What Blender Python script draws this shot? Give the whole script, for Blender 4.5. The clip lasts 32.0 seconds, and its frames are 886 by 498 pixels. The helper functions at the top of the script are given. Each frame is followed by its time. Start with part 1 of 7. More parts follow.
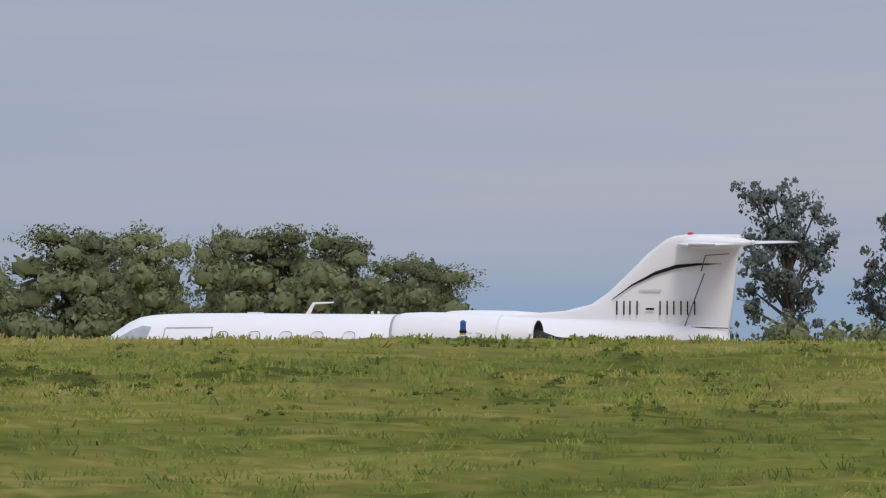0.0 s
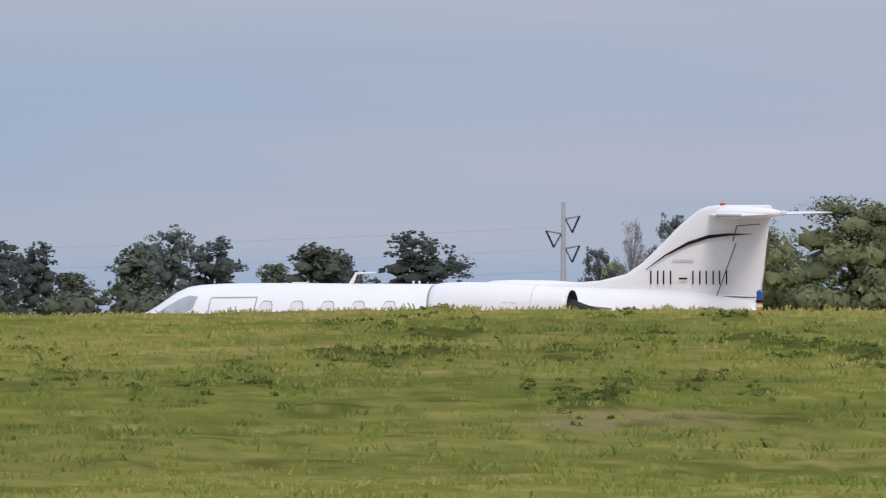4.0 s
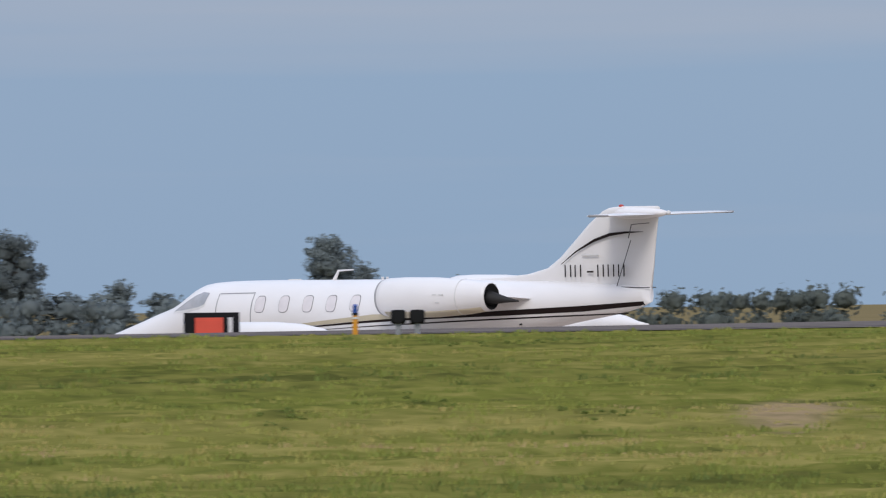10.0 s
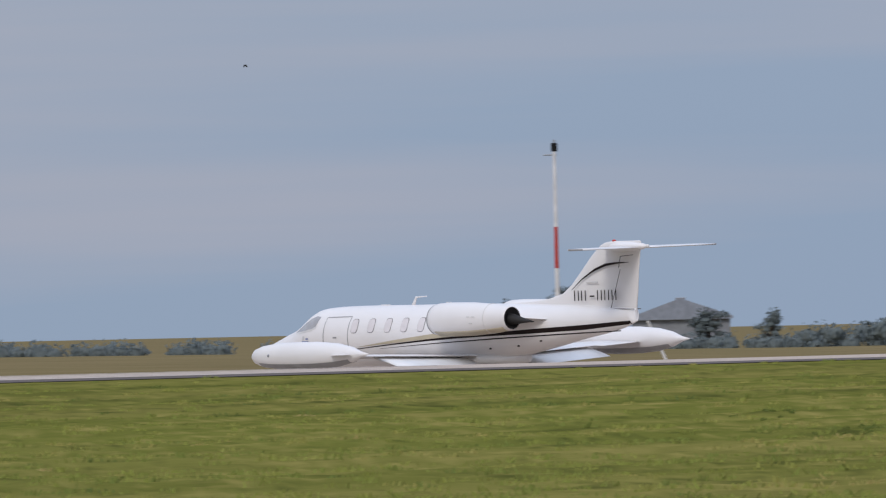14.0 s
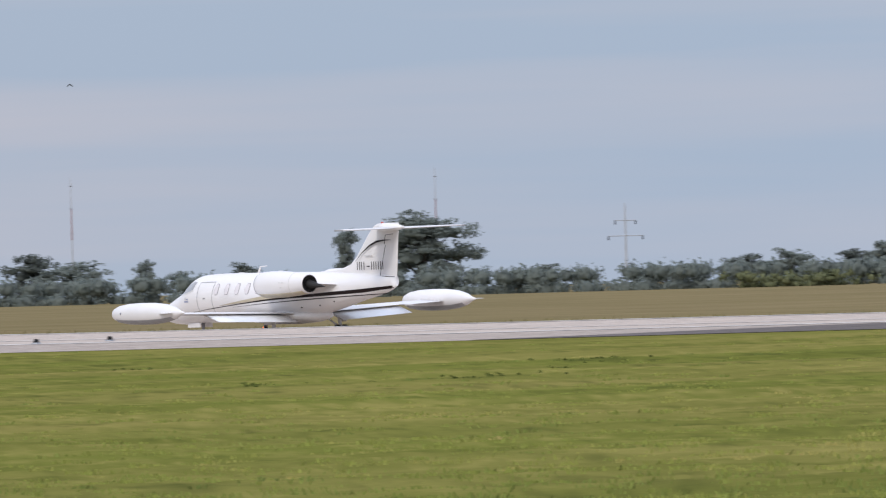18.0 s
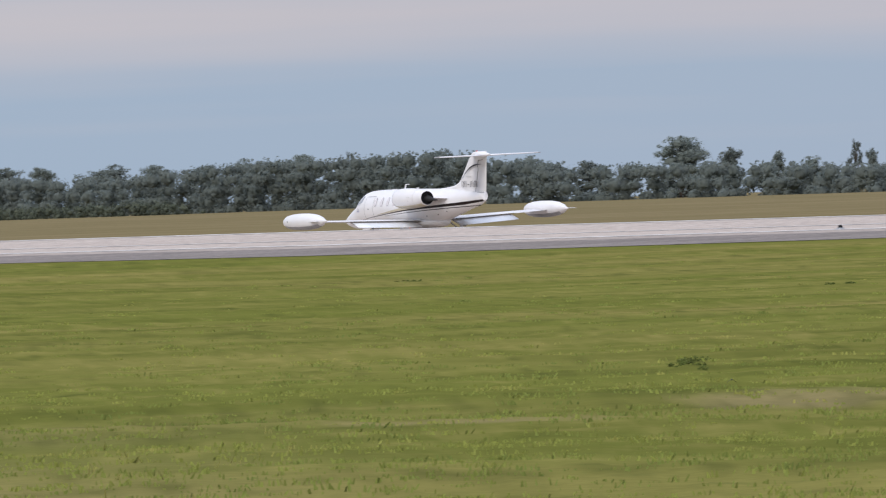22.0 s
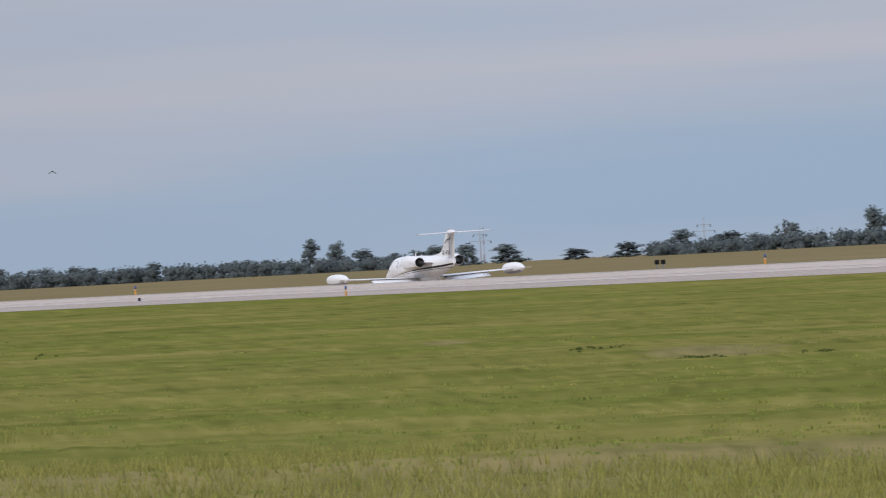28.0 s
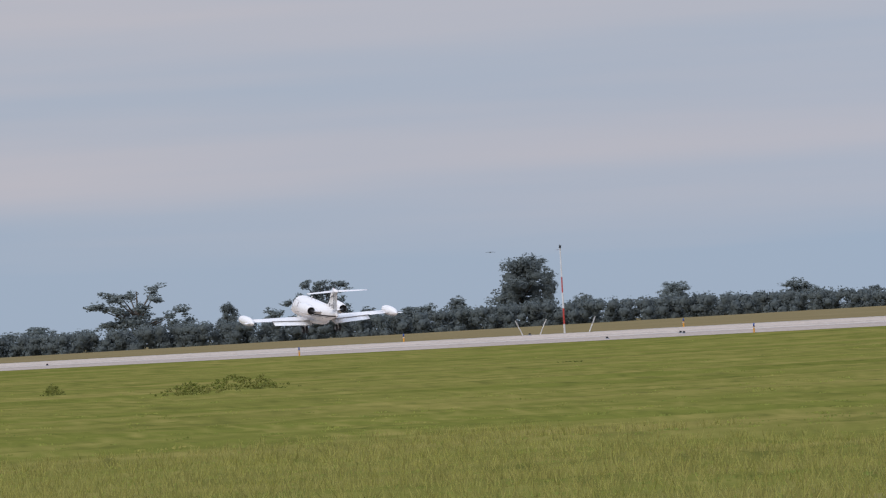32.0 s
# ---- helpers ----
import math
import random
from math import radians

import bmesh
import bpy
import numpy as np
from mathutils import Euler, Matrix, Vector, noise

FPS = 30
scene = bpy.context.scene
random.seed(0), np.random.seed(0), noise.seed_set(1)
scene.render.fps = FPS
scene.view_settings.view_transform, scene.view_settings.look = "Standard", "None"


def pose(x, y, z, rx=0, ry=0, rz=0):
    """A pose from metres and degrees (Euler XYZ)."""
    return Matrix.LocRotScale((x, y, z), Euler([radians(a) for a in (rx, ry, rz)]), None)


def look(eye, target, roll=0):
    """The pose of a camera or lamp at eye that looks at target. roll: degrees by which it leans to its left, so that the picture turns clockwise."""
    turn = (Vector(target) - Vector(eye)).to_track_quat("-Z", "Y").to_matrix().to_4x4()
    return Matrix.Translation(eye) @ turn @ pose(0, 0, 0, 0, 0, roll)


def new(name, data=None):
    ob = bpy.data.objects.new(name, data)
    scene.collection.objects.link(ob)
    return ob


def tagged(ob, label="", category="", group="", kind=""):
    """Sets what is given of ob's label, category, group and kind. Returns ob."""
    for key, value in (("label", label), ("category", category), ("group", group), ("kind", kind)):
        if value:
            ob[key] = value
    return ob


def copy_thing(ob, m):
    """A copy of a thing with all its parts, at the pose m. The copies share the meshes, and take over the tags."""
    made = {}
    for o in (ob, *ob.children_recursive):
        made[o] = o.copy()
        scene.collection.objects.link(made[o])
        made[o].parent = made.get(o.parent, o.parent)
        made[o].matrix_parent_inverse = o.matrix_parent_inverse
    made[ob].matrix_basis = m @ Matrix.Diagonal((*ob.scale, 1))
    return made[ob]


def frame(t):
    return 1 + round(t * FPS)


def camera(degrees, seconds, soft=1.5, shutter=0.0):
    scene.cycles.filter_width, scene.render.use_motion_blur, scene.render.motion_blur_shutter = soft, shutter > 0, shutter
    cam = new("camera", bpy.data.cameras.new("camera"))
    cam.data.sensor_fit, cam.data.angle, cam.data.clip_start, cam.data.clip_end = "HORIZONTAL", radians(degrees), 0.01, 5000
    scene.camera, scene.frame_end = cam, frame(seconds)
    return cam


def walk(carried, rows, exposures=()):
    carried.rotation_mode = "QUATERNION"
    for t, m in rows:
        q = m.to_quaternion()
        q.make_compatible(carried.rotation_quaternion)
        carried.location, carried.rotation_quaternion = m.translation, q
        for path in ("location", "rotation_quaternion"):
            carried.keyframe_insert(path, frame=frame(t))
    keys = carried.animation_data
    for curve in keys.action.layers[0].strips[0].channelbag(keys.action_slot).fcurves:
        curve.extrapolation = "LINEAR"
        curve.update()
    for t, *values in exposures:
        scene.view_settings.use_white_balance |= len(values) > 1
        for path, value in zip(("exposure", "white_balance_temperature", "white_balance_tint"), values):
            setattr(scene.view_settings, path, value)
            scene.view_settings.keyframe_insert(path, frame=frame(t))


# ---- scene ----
EYE = 1.7
CLIP = 32.0


def shot(t, yaw, pitch, roll):
    """One row of the camera's path: it stands on one spot and turns."""
    return t, pose(0, 0, EYE, 90 + pitch, roll, yaw)


cam = camera(2.529, CLIP, 1.2, 0.1)
PATH = [
    shot(0.0, 19.957, 0.271, -0.20),
    shot(0.5, 20.057, 0.193, -0.20),
    shot(1.0, 20.254, 0.159, -0.27),
    shot(1.5, 20.409, 0.161, -0.30),
    shot(2.0, 20.489, 0.177, -0.51),
    shot(2.5, 20.717, 0.220, -0.18),
    shot(3.0, 21.139, 0.202, -0.21),
    shot(3.5, 21.646, 0.180, -0.02),
    shot(4.0, 22.203, 0.183, -0.16),
    shot(4.5, 22.745, 0.240, -0.10),
    shot(5.0, 23.442, 0.219, -0.02),
    shot(5.5, 24.237, 0.173, 0.15),
    shot(6.0, 25.127, 0.127, 0.33),
    shot(6.5, 26.107, 0.106, 0.41),
    shot(7.0, 27.461, 0.103, 0.21),
    shot(7.5, 28.780, 0.085, 0.42),
    shot(8.0, 29.955, 0.086, 0.78),
    shot(8.5, 31.490, 0.142, 0.73),
    shot(9.0, 32.825, 0.172, 0.47),
    shot(9.5, 33.940, 0.209, 0.54),
    shot(10.0, 35.349, 0.158, 0.62),
    shot(10.5, 36.774, 0.143, 0.77),
    shot(11.0, 38.246, 0.121, 1.22),
    shot(11.5, 39.512, 0.117, 1.35),
    shot(12.0, 40.870, 0.131, 1.35),
    shot(12.5, 42.619, 0.141, 1.32),
    shot(13.0, 44.139, 0.197, 1.30),
    shot(13.5, 45.551, 0.232, 1.31),
    shot(14.0, 46.979, 0.219, 1.35),
    shot(14.5, 48.391, 0.190, 1.44),
    shot(15.0, 49.782, 0.162, 1.53),
    shot(15.5, 51.146, 0.149, 1.57),
    shot(16.0, 52.575, 0.007, 1.86),
    shot(16.5, 53.800, -0.301, 1.77),
    shot(17.0, 54.731, -0.155, 1.86),
    shot(17.5, 55.786, -0.060, 1.61),
    shot(18.0, 57.075, 0.102, 1.55),
    shot(18.5, 58.394, 0.075, 1.67),
    shot(19.0, 59.676, 0.081, 1.81),
    shot(19.5, 60.951, 0.020, 2.00),
    shot(20.0, 61.936, 0.097, 1.84),
    shot(20.5, 63.167, -0.024, 1.97),
    shot(21.0, 64.130, -0.060, 1.85),
    shot(21.5, 65.106, -0.093, 2.16),
    shot(22.0, 65.621, -0.137, 1.96),
    shot(22.5, 66.638, -0.219, 2.18),
    shot(23.0, 67.525, -0.202, 2.30),
    shot(23.5, 68.016, -0.097, 2.60),
    shot(24.0, 68.912, -0.092, 2.77),
    shot(24.5, 69.739, -0.097, 2.88),
    shot(25.0, 70.295, -0.069, 2.88),
    shot(25.5, 70.826, -0.007, 2.89),
    shot(26.0, 71.334, 0.055, 2.89),
    shot(26.5, 71.820, 0.083, 2.90),
    shot(27.0, 72.328, 0.103, 2.82),
    shot(27.5, 72.696, 0.079, 2.72),
    shot(28.0, 73.319, 0.042, 2.98),
    shot(28.5, 73.914, 0.017, 2.67),
    shot(29.0, 74.197, 0.008, 2.98),
    shot(29.5, 74.430, 0.042, 3.11),
    shot(30.0, 74.950, 0.070, 3.25),
    shot(30.5, 75.284, 0.209, 3.18),
    shot(31.0, 75.683, 0.216, 3.14),
    shot(31.5, 76.088, 0.222, 3.14),
    shot(32.0, 76.386, 0.220, 3.20),
]
walk(cam, PATH, exposures=[(0, 0.05), (1, 0.08), (2, 0.22), (3, 0.2), (4.5, 0.24), (7, 0.08), (8, 0.24), (9, 0.26), (10, 0.1), (13, 0.0), (16, -0.03), (17, 0.22), (18, 0.36), (20, 0.28), (22, 0.32), (23, 0.48), (24, 0.54), (27, 0.15), (29, 0.15), (30, 0.34), (31, 0.26), (32, 0.2)])

# ---- world, sun ----
world = bpy.data.worlds.new("sky")
scene.world = world
world.use_nodes = True
wn, wl = world.node_tree.nodes, world.node_tree.links
wn.clear()
sky = wn.new("ShaderNodeTexSky")
sky.sky_type = "NISHITA"
sky.sun_disc = False
sky.sun_elevation = radians(34)
sky.sun_rotation = radians(153)
w_co = wn.new("ShaderNodeTexCoord")
w_sep = wn.new("ShaderNodeSeparateXYZ")
wl.new(w_co.outputs["Generated"], w_sep.inputs[0])
w_map = wn.new("ShaderNodeMapping")
w_map.inputs["Scale"].default_value = (5, 5, 95)
wl.new(w_co.outputs["Generated"], w_map.inputs[0])
w_noise = wn.new("ShaderNodeTexNoise")
w_noise.inputs["Scale"].default_value = 1.0
w_noise.inputs["Detail"].default_value = 5.0
w_noise.inputs["Roughness"].default_value = 0.5
wl.new(w_map.outputs[0], w_noise.inputs["Vector"])
w_ramp = wn.new("ShaderNodeValToRGB")
w_ramp.color_ramp.elements[0].position, w_ramp.color_ramp.elements[0].color = 0.38, (0.285, 0.378, 0.512, 1)
w_ramp.color_ramp.elements[1].position, w_ramp.color_ramp.elements[1].color = 0.68, (0.462, 0.450, 0.502, 1)
w_low = wn.new("ShaderNodeMapRange")
w_low.inputs["From Min"].default_value, w_low.inputs["From Max"].default_value = 0.001, 0.016
w_low.inputs["To Min"].default_value, w_low.inputs["To Max"].default_value = -0.09, 0.065
wl.new(w_sep.outputs["Z"], w_low.inputs["Value"])
w_add = wn.new("ShaderNodeMath")
w_add.operation = "ADD"


def sky_range(socket, lo, hi, to_lo, to_hi):
    n = wn.new("ShaderNodeMapRange")
    n.interpolation_type = "SMOOTHSTEP"
    for key, value in (("From Min", lo), ("From Max", hi), ("To Min", to_lo), ("To Max", to_hi)):
        n.inputs[key].default_value = value
    wl.new(socket, n.inputs["Value"])
    return n.outputs[0]


def sky_math(kind, a, b):
    n = wn.new("ShaderNodeMath")
    n.operation = kind
    wl.new(a, n.inputs[0])
    wl.new(b, n.inputs[1])
    return n.outputs[0]


# a pale rose cloud bank lies low over the runway's far end
w_bank = sky_math("MULTIPLY", sky_range(w_sep.outputs["Z"], 0.0058, 0.0086, 0.0, 1.0), sky_range(w_sep.outputs["Z"], 0.0094, 0.0125, 1.0, 0.0))
w_bank = sky_math("MULTIPLY", w_bank, sky_range(w_sep.outputs["X"], -0.86, -0.79, 1.0, 0.0))
w_bank = sky_math("MULTIPLY", w_bank, sky_range(w_sep.outputs["X"], -0.95, -0.90, 0.055, 0.15))
w_east = sky_range(w_sep.outputs["X"], -0.44, -0.37, -0.06, 0.05)
# between the hangars and the runway it is one even blue
w_blue = sky_math("MULTIPLY", sky_range(w_sep.outputs["X"], -0.79, -0.68, 0.0, 1.0), sky_range(w_sep.outputs["X"], -0.56, -0.48, -0.09, 0.0))
w_east = sky_math("ADD", w_east, w_blue)
w_both = wn.new("ShaderNodeMath")
w_both.operation = "ADD"
wl.new(sky_math("ADD", w_noise.outputs[0], w_bank), w_both.inputs[0])
wl.new(w_east, w_both.inputs[1])
wl.new(w_both.outputs[0], w_add.inputs[0])
wl.new(w_low.outputs[0], w_add.inputs[1])
wl.new(w_add.outputs[0], w_ramp.inputs[0])
# an overcast sky brightens towards the zenith
w_up = wn.new("ShaderNodeMapRange")
w_up.inputs["From Min"].default_value, w_up.inputs["From Max"].default_value = 0.02, 0.75
w_up.inputs["To Min"].default_value, w_up.inputs["To Max"].default_value = 1.0, 2.6
wl.new(w_sep.outputs["Z"], w_up.inputs["Value"])
# by bearing the overcast is cooler or warmer
w_tint = wn.new("ShaderNodeValToRGB")
w_stops = ((-0.985, (1.12, 1.05, 1.00)), (-0.968, (1.12, 1.05, 1.01)), (-0.957, (1.06, 1.07, 1.08)), (-0.927, (1.05, 1.02, 0.99)), (-0.883, (1.13, 1.02, 0.965)),
           (-0.793, (1.08, 1.04, 1.03)), (-0.70, (1.02, 1.01, 1.05)), (-0.574, (0.92, 1.0, 1.07)), (-0.50, (1.05, 1.05, 1.06)), (-0.36, (0.95, 0.99, 1.05)))
for i, (where, col) in enumerate(w_stops):
    e = w_tint.color_ramp.elements[i] if i < 2 else w_tint.color_ramp.elements.new(min(0.999, where + 1.0))
    e.position, e.color = where + 1.0, (*col, 1)
w_off = wn.new("ShaderNodeMath")
w_off.operation = "ADD"
w_off.inputs[1].default_value = 1.0
wl.new(w_sep.outputs["X"], w_off.inputs[0])
wl.new(w_off.outputs[0], w_tint.inputs[0])
w_mul = wn.new("ShaderNodeMix")
w_mul.data_type, w_mul.blend_type, w_mul.clamp_factor = "RGBA", "MULTIPLY", False
w_mul.inputs[0].default_value = 1.0
wl.new(w_ramp.outputs[0], w_mul.inputs[6])
wl.new(w_tint.outputs[0], w_mul.inputs[7])
w_cloud = wn.new("ShaderNodeBackground")
wl.new(w_mul.outputs[2], w_cloud.inputs["Color"])
wl.new(w_up.outputs[0], w_cloud.inputs["Strength"])
w_clear = wn.new("ShaderNodeBackground")
w_clear.inputs["Strength"].default_value = 0.05
wl.new(sky.outputs[0], w_clear.inputs["Color"])
w_mix = wn.new("ShaderNodeMixShader")
w_mix.inputs[0].default_value = 0.88
wl.new(w_clear.outputs[0], w_mix.inputs[1])
wl.new(w_cloud.outputs[0], w_mix.inputs[2])
w_out = wn.new("ShaderNodeOutputWorld")
wl.new(w_mix.outputs[0], w_out.inputs[0])

sun_data = bpy.data.lights.new("sun", "SUN")
sun_data.energy, sun_data.angle, sun_data.color = 1.25, radians(14), (1.0, 0.95, 0.88)
sun = new("sun", sun_data)
sun.matrix_world = look((70, -140, 110), (0, 0, 0))

# ---- materials ----


def mat(name, color, rough=0.6, metal=0.0, vary=0.0, scale=3.0, bump=0.0, bump_scale=20.0, spread=0.0, color2=None, fine=None, island=0.0, spec=0.5, deep=0.02):
    """A surface with two scales of noise in its colour, a bump, and a spread of value from piece to piece."""
    m = bpy.data.materials.new(name)
    m.use_nodes = True
    n, l = m.node_tree.nodes, m.node_tree.links
    b = n["Principled BSDF"]
    b.inputs["Roughness"].default_value = rough
    b.inputs["Metallic"].default_value = metal
    b.inputs["Specular IOR Level"].default_value = spec
    co = n.new("ShaderNodeTexCoord")
    geo = n.new("ShaderNodeNewGeometry")
    last = None
    big = n.new("ShaderNodeTexNoise")
    big.inputs["Scale"].default_value = scale
    big.inputs["Detail"].default_value = 6
    l.new(co.outputs["Object"], big.inputs["Vector"])
    mix = n.new("ShaderNodeMix")
    mix.data_type = "RGBA"
    c2 = color2 or tuple(c * (1 - vary) for c in color)
    mix.inputs[6].default_value = (*color, 1)
    mix.inputs[7].default_value = (*c2, 1)
    con = n.new("ShaderNodeMapRange")
    con.inputs["From Min"].default_value, con.inputs["From Max"].default_value = 0.35, 0.65
    l.new(big.outputs[0], con.inputs["Value"])
    l.new(con.outputs[0], mix.inputs[0])
    last = mix.outputs[2]
    if fine:
        fn = n.new("ShaderNodeTexNoise")
        fn.inputs["Scale"].default_value = fine
        fn.inputs["Detail"].default_value = 4
        l.new(co.outputs["Object"], fn.inputs["Vector"])
        fr = n.new("ShaderNodeMapRange")
        fr.inputs["From Min"].default_value, fr.inputs["From Max"].default_value = 0.3, 0.7
        fr.inputs["To Min"].default_value, fr.inputs["To Max"].default_value = 0.72, 1.25
        l.new(fn.outputs[0], fr.inputs["Value"])
        hv = n.new("ShaderNodeHueSaturation")
        l.new(fr.outputs[0], hv.inputs["Value"])
        l.new(last, hv.inputs["Color"])
        last = hv.outputs[0]
    if spread or island:
        hs = n.new("ShaderNodeHueSaturation")
        rr = n.new("ShaderNodeMapRange")
        k = spread or island
        rr.inputs["To Min"].default_value, rr.inputs["To Max"].default_value = 1 - k, 1 + k
        if spread:
            oi = n.new("ShaderNodeObjectInfo")
            l.new(oi.outputs["Random"], rr.inputs["Value"])
        else:
            l.new(geo.outputs["Random Per Island"], rr.inputs["Value"])
        l.new(rr.outputs[0], hs.inputs["Value"])
        l.new(last, hs.inputs["Color"])
        last = hs.outputs[0]
    l.new(last, b.inputs["Base Color"])
    if bump:
        bn = n.new("ShaderNodeTexNoise")
        bn.inputs["Scale"].default_value = bump_scale
        bn.inputs["Detail"].default_value = 5
        l.new(co.outputs["Object"], bn.inputs["Vector"])
        bm_ = n.new("ShaderNodeBump")
        bm_.inputs["Strength"].default_value = bump
        bm_.inputs["Distance"].default_value = deep
        l.new(bn.outputs[0], bm_.inputs["Height"])
        l.new(bm_.outputs[0], b.inputs["Normal"])
    return m


def leaf_mat(name, a, b, k=0.35, thin=0.66):
    """Foliage: colour from leaf to leaf and from tree to tree, a little light through the leaves."""
    m = mat(name, a, 0.75, vary=0.3, scale=0.6, color2=b, island=k, spec=0.15)
    n, l = m.node_tree.nodes, m.node_tree.links
    p = n["Principled BSDF"]
    col = p.inputs["Base Color"].links[0].from_socket
    hs, oi, rr = n.new("ShaderNodeHueSaturation"), n.new("ShaderNodeObjectInfo"), n.new("ShaderNodeMapRange")
    rr.inputs["To Min"].default_value, rr.inputs["To Max"].default_value = 0.75, 1.25
    l.new(oi.outputs["Random"], rr.inputs["Value"])
    l.new(rr.outputs[0], hs.inputs["Value"])
    l.new(col, hs.inputs["Color"])
    l.new(hs.outputs[0], p.inputs["Base Color"])
    tr, mx = n.new("ShaderNodeBsdfTranslucent"), n.new("ShaderNodeMixShader")
    mx.inputs[0].default_value = thin
    l.new(hs.outputs[0], tr.inputs["Color"])
    l.new(p.outputs[0], mx.inputs[1])
    l.new(tr.outputs[0], mx.inputs[2])
    l.new(mx.outputs[0], n["Material Output"].inputs["Surface"])
    return m


def tuft_mat(name, stops):
    """Grass blades that take their tone tuft by tuft: lush, green, olive, straw."""
    m = bpy.data.materials.new(name)
    m.use_nodes = True
    n, l = m.node_tree.nodes, m.node_tree.links
    p = n["Principled BSDF"]
    p.inputs["Roughness"].default_value, p.inputs["Specular IOR Level"].default_value = 0.9, 0.05
    tone = n.new("ShaderNodeAttribute")
    tone.attribute_name = "tone"
    ramp = n.new("ShaderNodeValToRGB")
    ramp.color_ramp.elements[0].position, ramp.color_ramp.elements[1].position = stops[0][0], stops[-1][0]
    for at_, col in stops[1:-1]:
        ramp.color_ramp.elements.new(at_).color = (*col, 1)
    ramp.color_ramp.elements[0].color, ramp.color_ramp.elements[-1].color = (*stops[0][1], 1), (*stops[-1][1], 1)
    l.new(tone.outputs["Fac"], ramp.inputs[0])
    geo, rr, hs = n.new("ShaderNodeNewGeometry"), n.new("ShaderNodeMapRange"), n.new("ShaderNodeHueSaturation")
    rr.inputs["To Min"].default_value, rr.inputs["To Max"].default_value = 0.87, 1.13
    l.new(geo.outputs["Random Per Island"], rr.inputs["Value"])
    l.new(rr.outputs[0], hs.inputs["Value"])
    l.new(ramp.outputs[0], hs.inputs["Color"])
    l.new(hs.outputs[0], p.inputs["Base Color"])
    tr, mx = n.new("ShaderNodeBsdfTranslucent"), n.new("ShaderNodeMixShader")
    mx.inputs[0].default_value = 0.2
    l.new(hs.outputs[0], tr.inputs["Color"])
    l.new(p.outputs[0], mx.inputs[1])
    l.new(tr.outputs[0], mx.inputs[2])
    l.new(mx.outputs[0], n["Material Output"].inputs["Surface"])
    return m


def field_mat(name, green, dry, dark, straw):
    """Mown grass: wide patches of green and dry straw, small dark weeds."""
    m = bpy.data.materials.new(name)
    m.use_nodes = True
    n, l = m.node_tree.nodes, m.node_tree.links
    p = n["Principled BSDF"]
    p.inputs["Roughness"].default_value = 0.95
    p.inputs["Specular IOR Level"].default_value = 0.0
    co = n.new("ShaderNodeTexCoord")

    def noise_at(s, lo, hi, detail=6):
        t = n.new("ShaderNodeTexNoise")
        t.inputs["Scale"].default_value, t.inputs["Detail"].default_value = s, detail
        l.new(co.outputs["Object"], t.inputs["Vector"])
        r = n.new("ShaderNodeMapRange")
        r.inputs["From Min"].default_value, r.inputs["From Max"].default_value = lo, hi
        l.new(t.outputs[0], r.inputs["Value"])
        return r.outputs[0]

    def over(base, col, fac):
        x = n.new("ShaderNodeMix")
        x.data_type = "RGBA"
        l.new(fac, x.inputs[0])
        if isinstance(base, tuple):
            x.inputs[6].default_value = (*base, 1)
        else:
            l.new(base, x.inputs[6])
        x.inputs[7].default_value = (*col, 1)
        return x.outputs[2]

    c = over(green, dry, noise_at(0.03, 0.40, 0.72))
    c = over(c, tuple(v * 0.80 for v in green), noise_at(0.11, 0.44, 0.72))
    c = over(c, tuple(v * 1.1 for v in dry), noise_at(0.5, 0.55, 0.95))
    c = over(c, dark, noise_at(1.3, 0.60, 0.85))
    worn = n.new("ShaderNodeAttribute")
    worn.attribute_name = "worn"
    c = over(c, straw, worn.outputs["Fac"])
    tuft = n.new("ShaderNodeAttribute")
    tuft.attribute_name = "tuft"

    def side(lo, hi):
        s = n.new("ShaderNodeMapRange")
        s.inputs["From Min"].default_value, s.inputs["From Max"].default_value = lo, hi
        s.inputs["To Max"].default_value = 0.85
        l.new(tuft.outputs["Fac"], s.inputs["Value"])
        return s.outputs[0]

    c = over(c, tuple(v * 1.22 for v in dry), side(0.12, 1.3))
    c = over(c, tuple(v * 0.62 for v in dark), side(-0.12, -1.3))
    hv = n.new("ShaderNodeHueSaturation")
    f = noise_at(7.0, 0.25, 0.75, 4)
    r = n.new("ShaderNodeMapRange")
    r.inputs["To Min"].default_value, r.inputs["To Max"].default_value = 0.86, 1.14
    l.new(f, r.inputs["Value"])
    l.new(r.outputs[0], hv.inputs["Value"])
    l.new(c, hv.inputs["Color"])
    l.new(hv.outputs[0], p.inputs["Base Color"])
    return m


GRASS = field_mat("grass_field", (0.136, 0.143, 0.031), (0.214, 0.180, 0.056), (0.095, 0.106, 0.028), (0.29, 0.205, 0.125))
FIELD = field_mat("far_field", (0.178, 0.142, 0.070), (0.226, 0.174, 0.094), (0.128, 0.120, 0.052), (0.25, 0.20, 0.10))
BLADE = leaf_mat("grass_blades", (0.205, 0.232, 0.046), (0.290, 0.275, 0.080), 0.38)
STRAW = leaf_mat("dry_stalks", (0.31, 0.27, 0.085), (0.235, 0.225, 0.052), 0.38)
WEED = leaf_mat("weed_leaves", (0.145, 0.180, 0.042), (0.185, 0.212, 0.055), 0.25)
FAR_GRASS = leaf_mat("tall_field_grass", (0.226, 0.186, 0.090), (0.180, 0.160, 0.070), 0.12, 0.4)
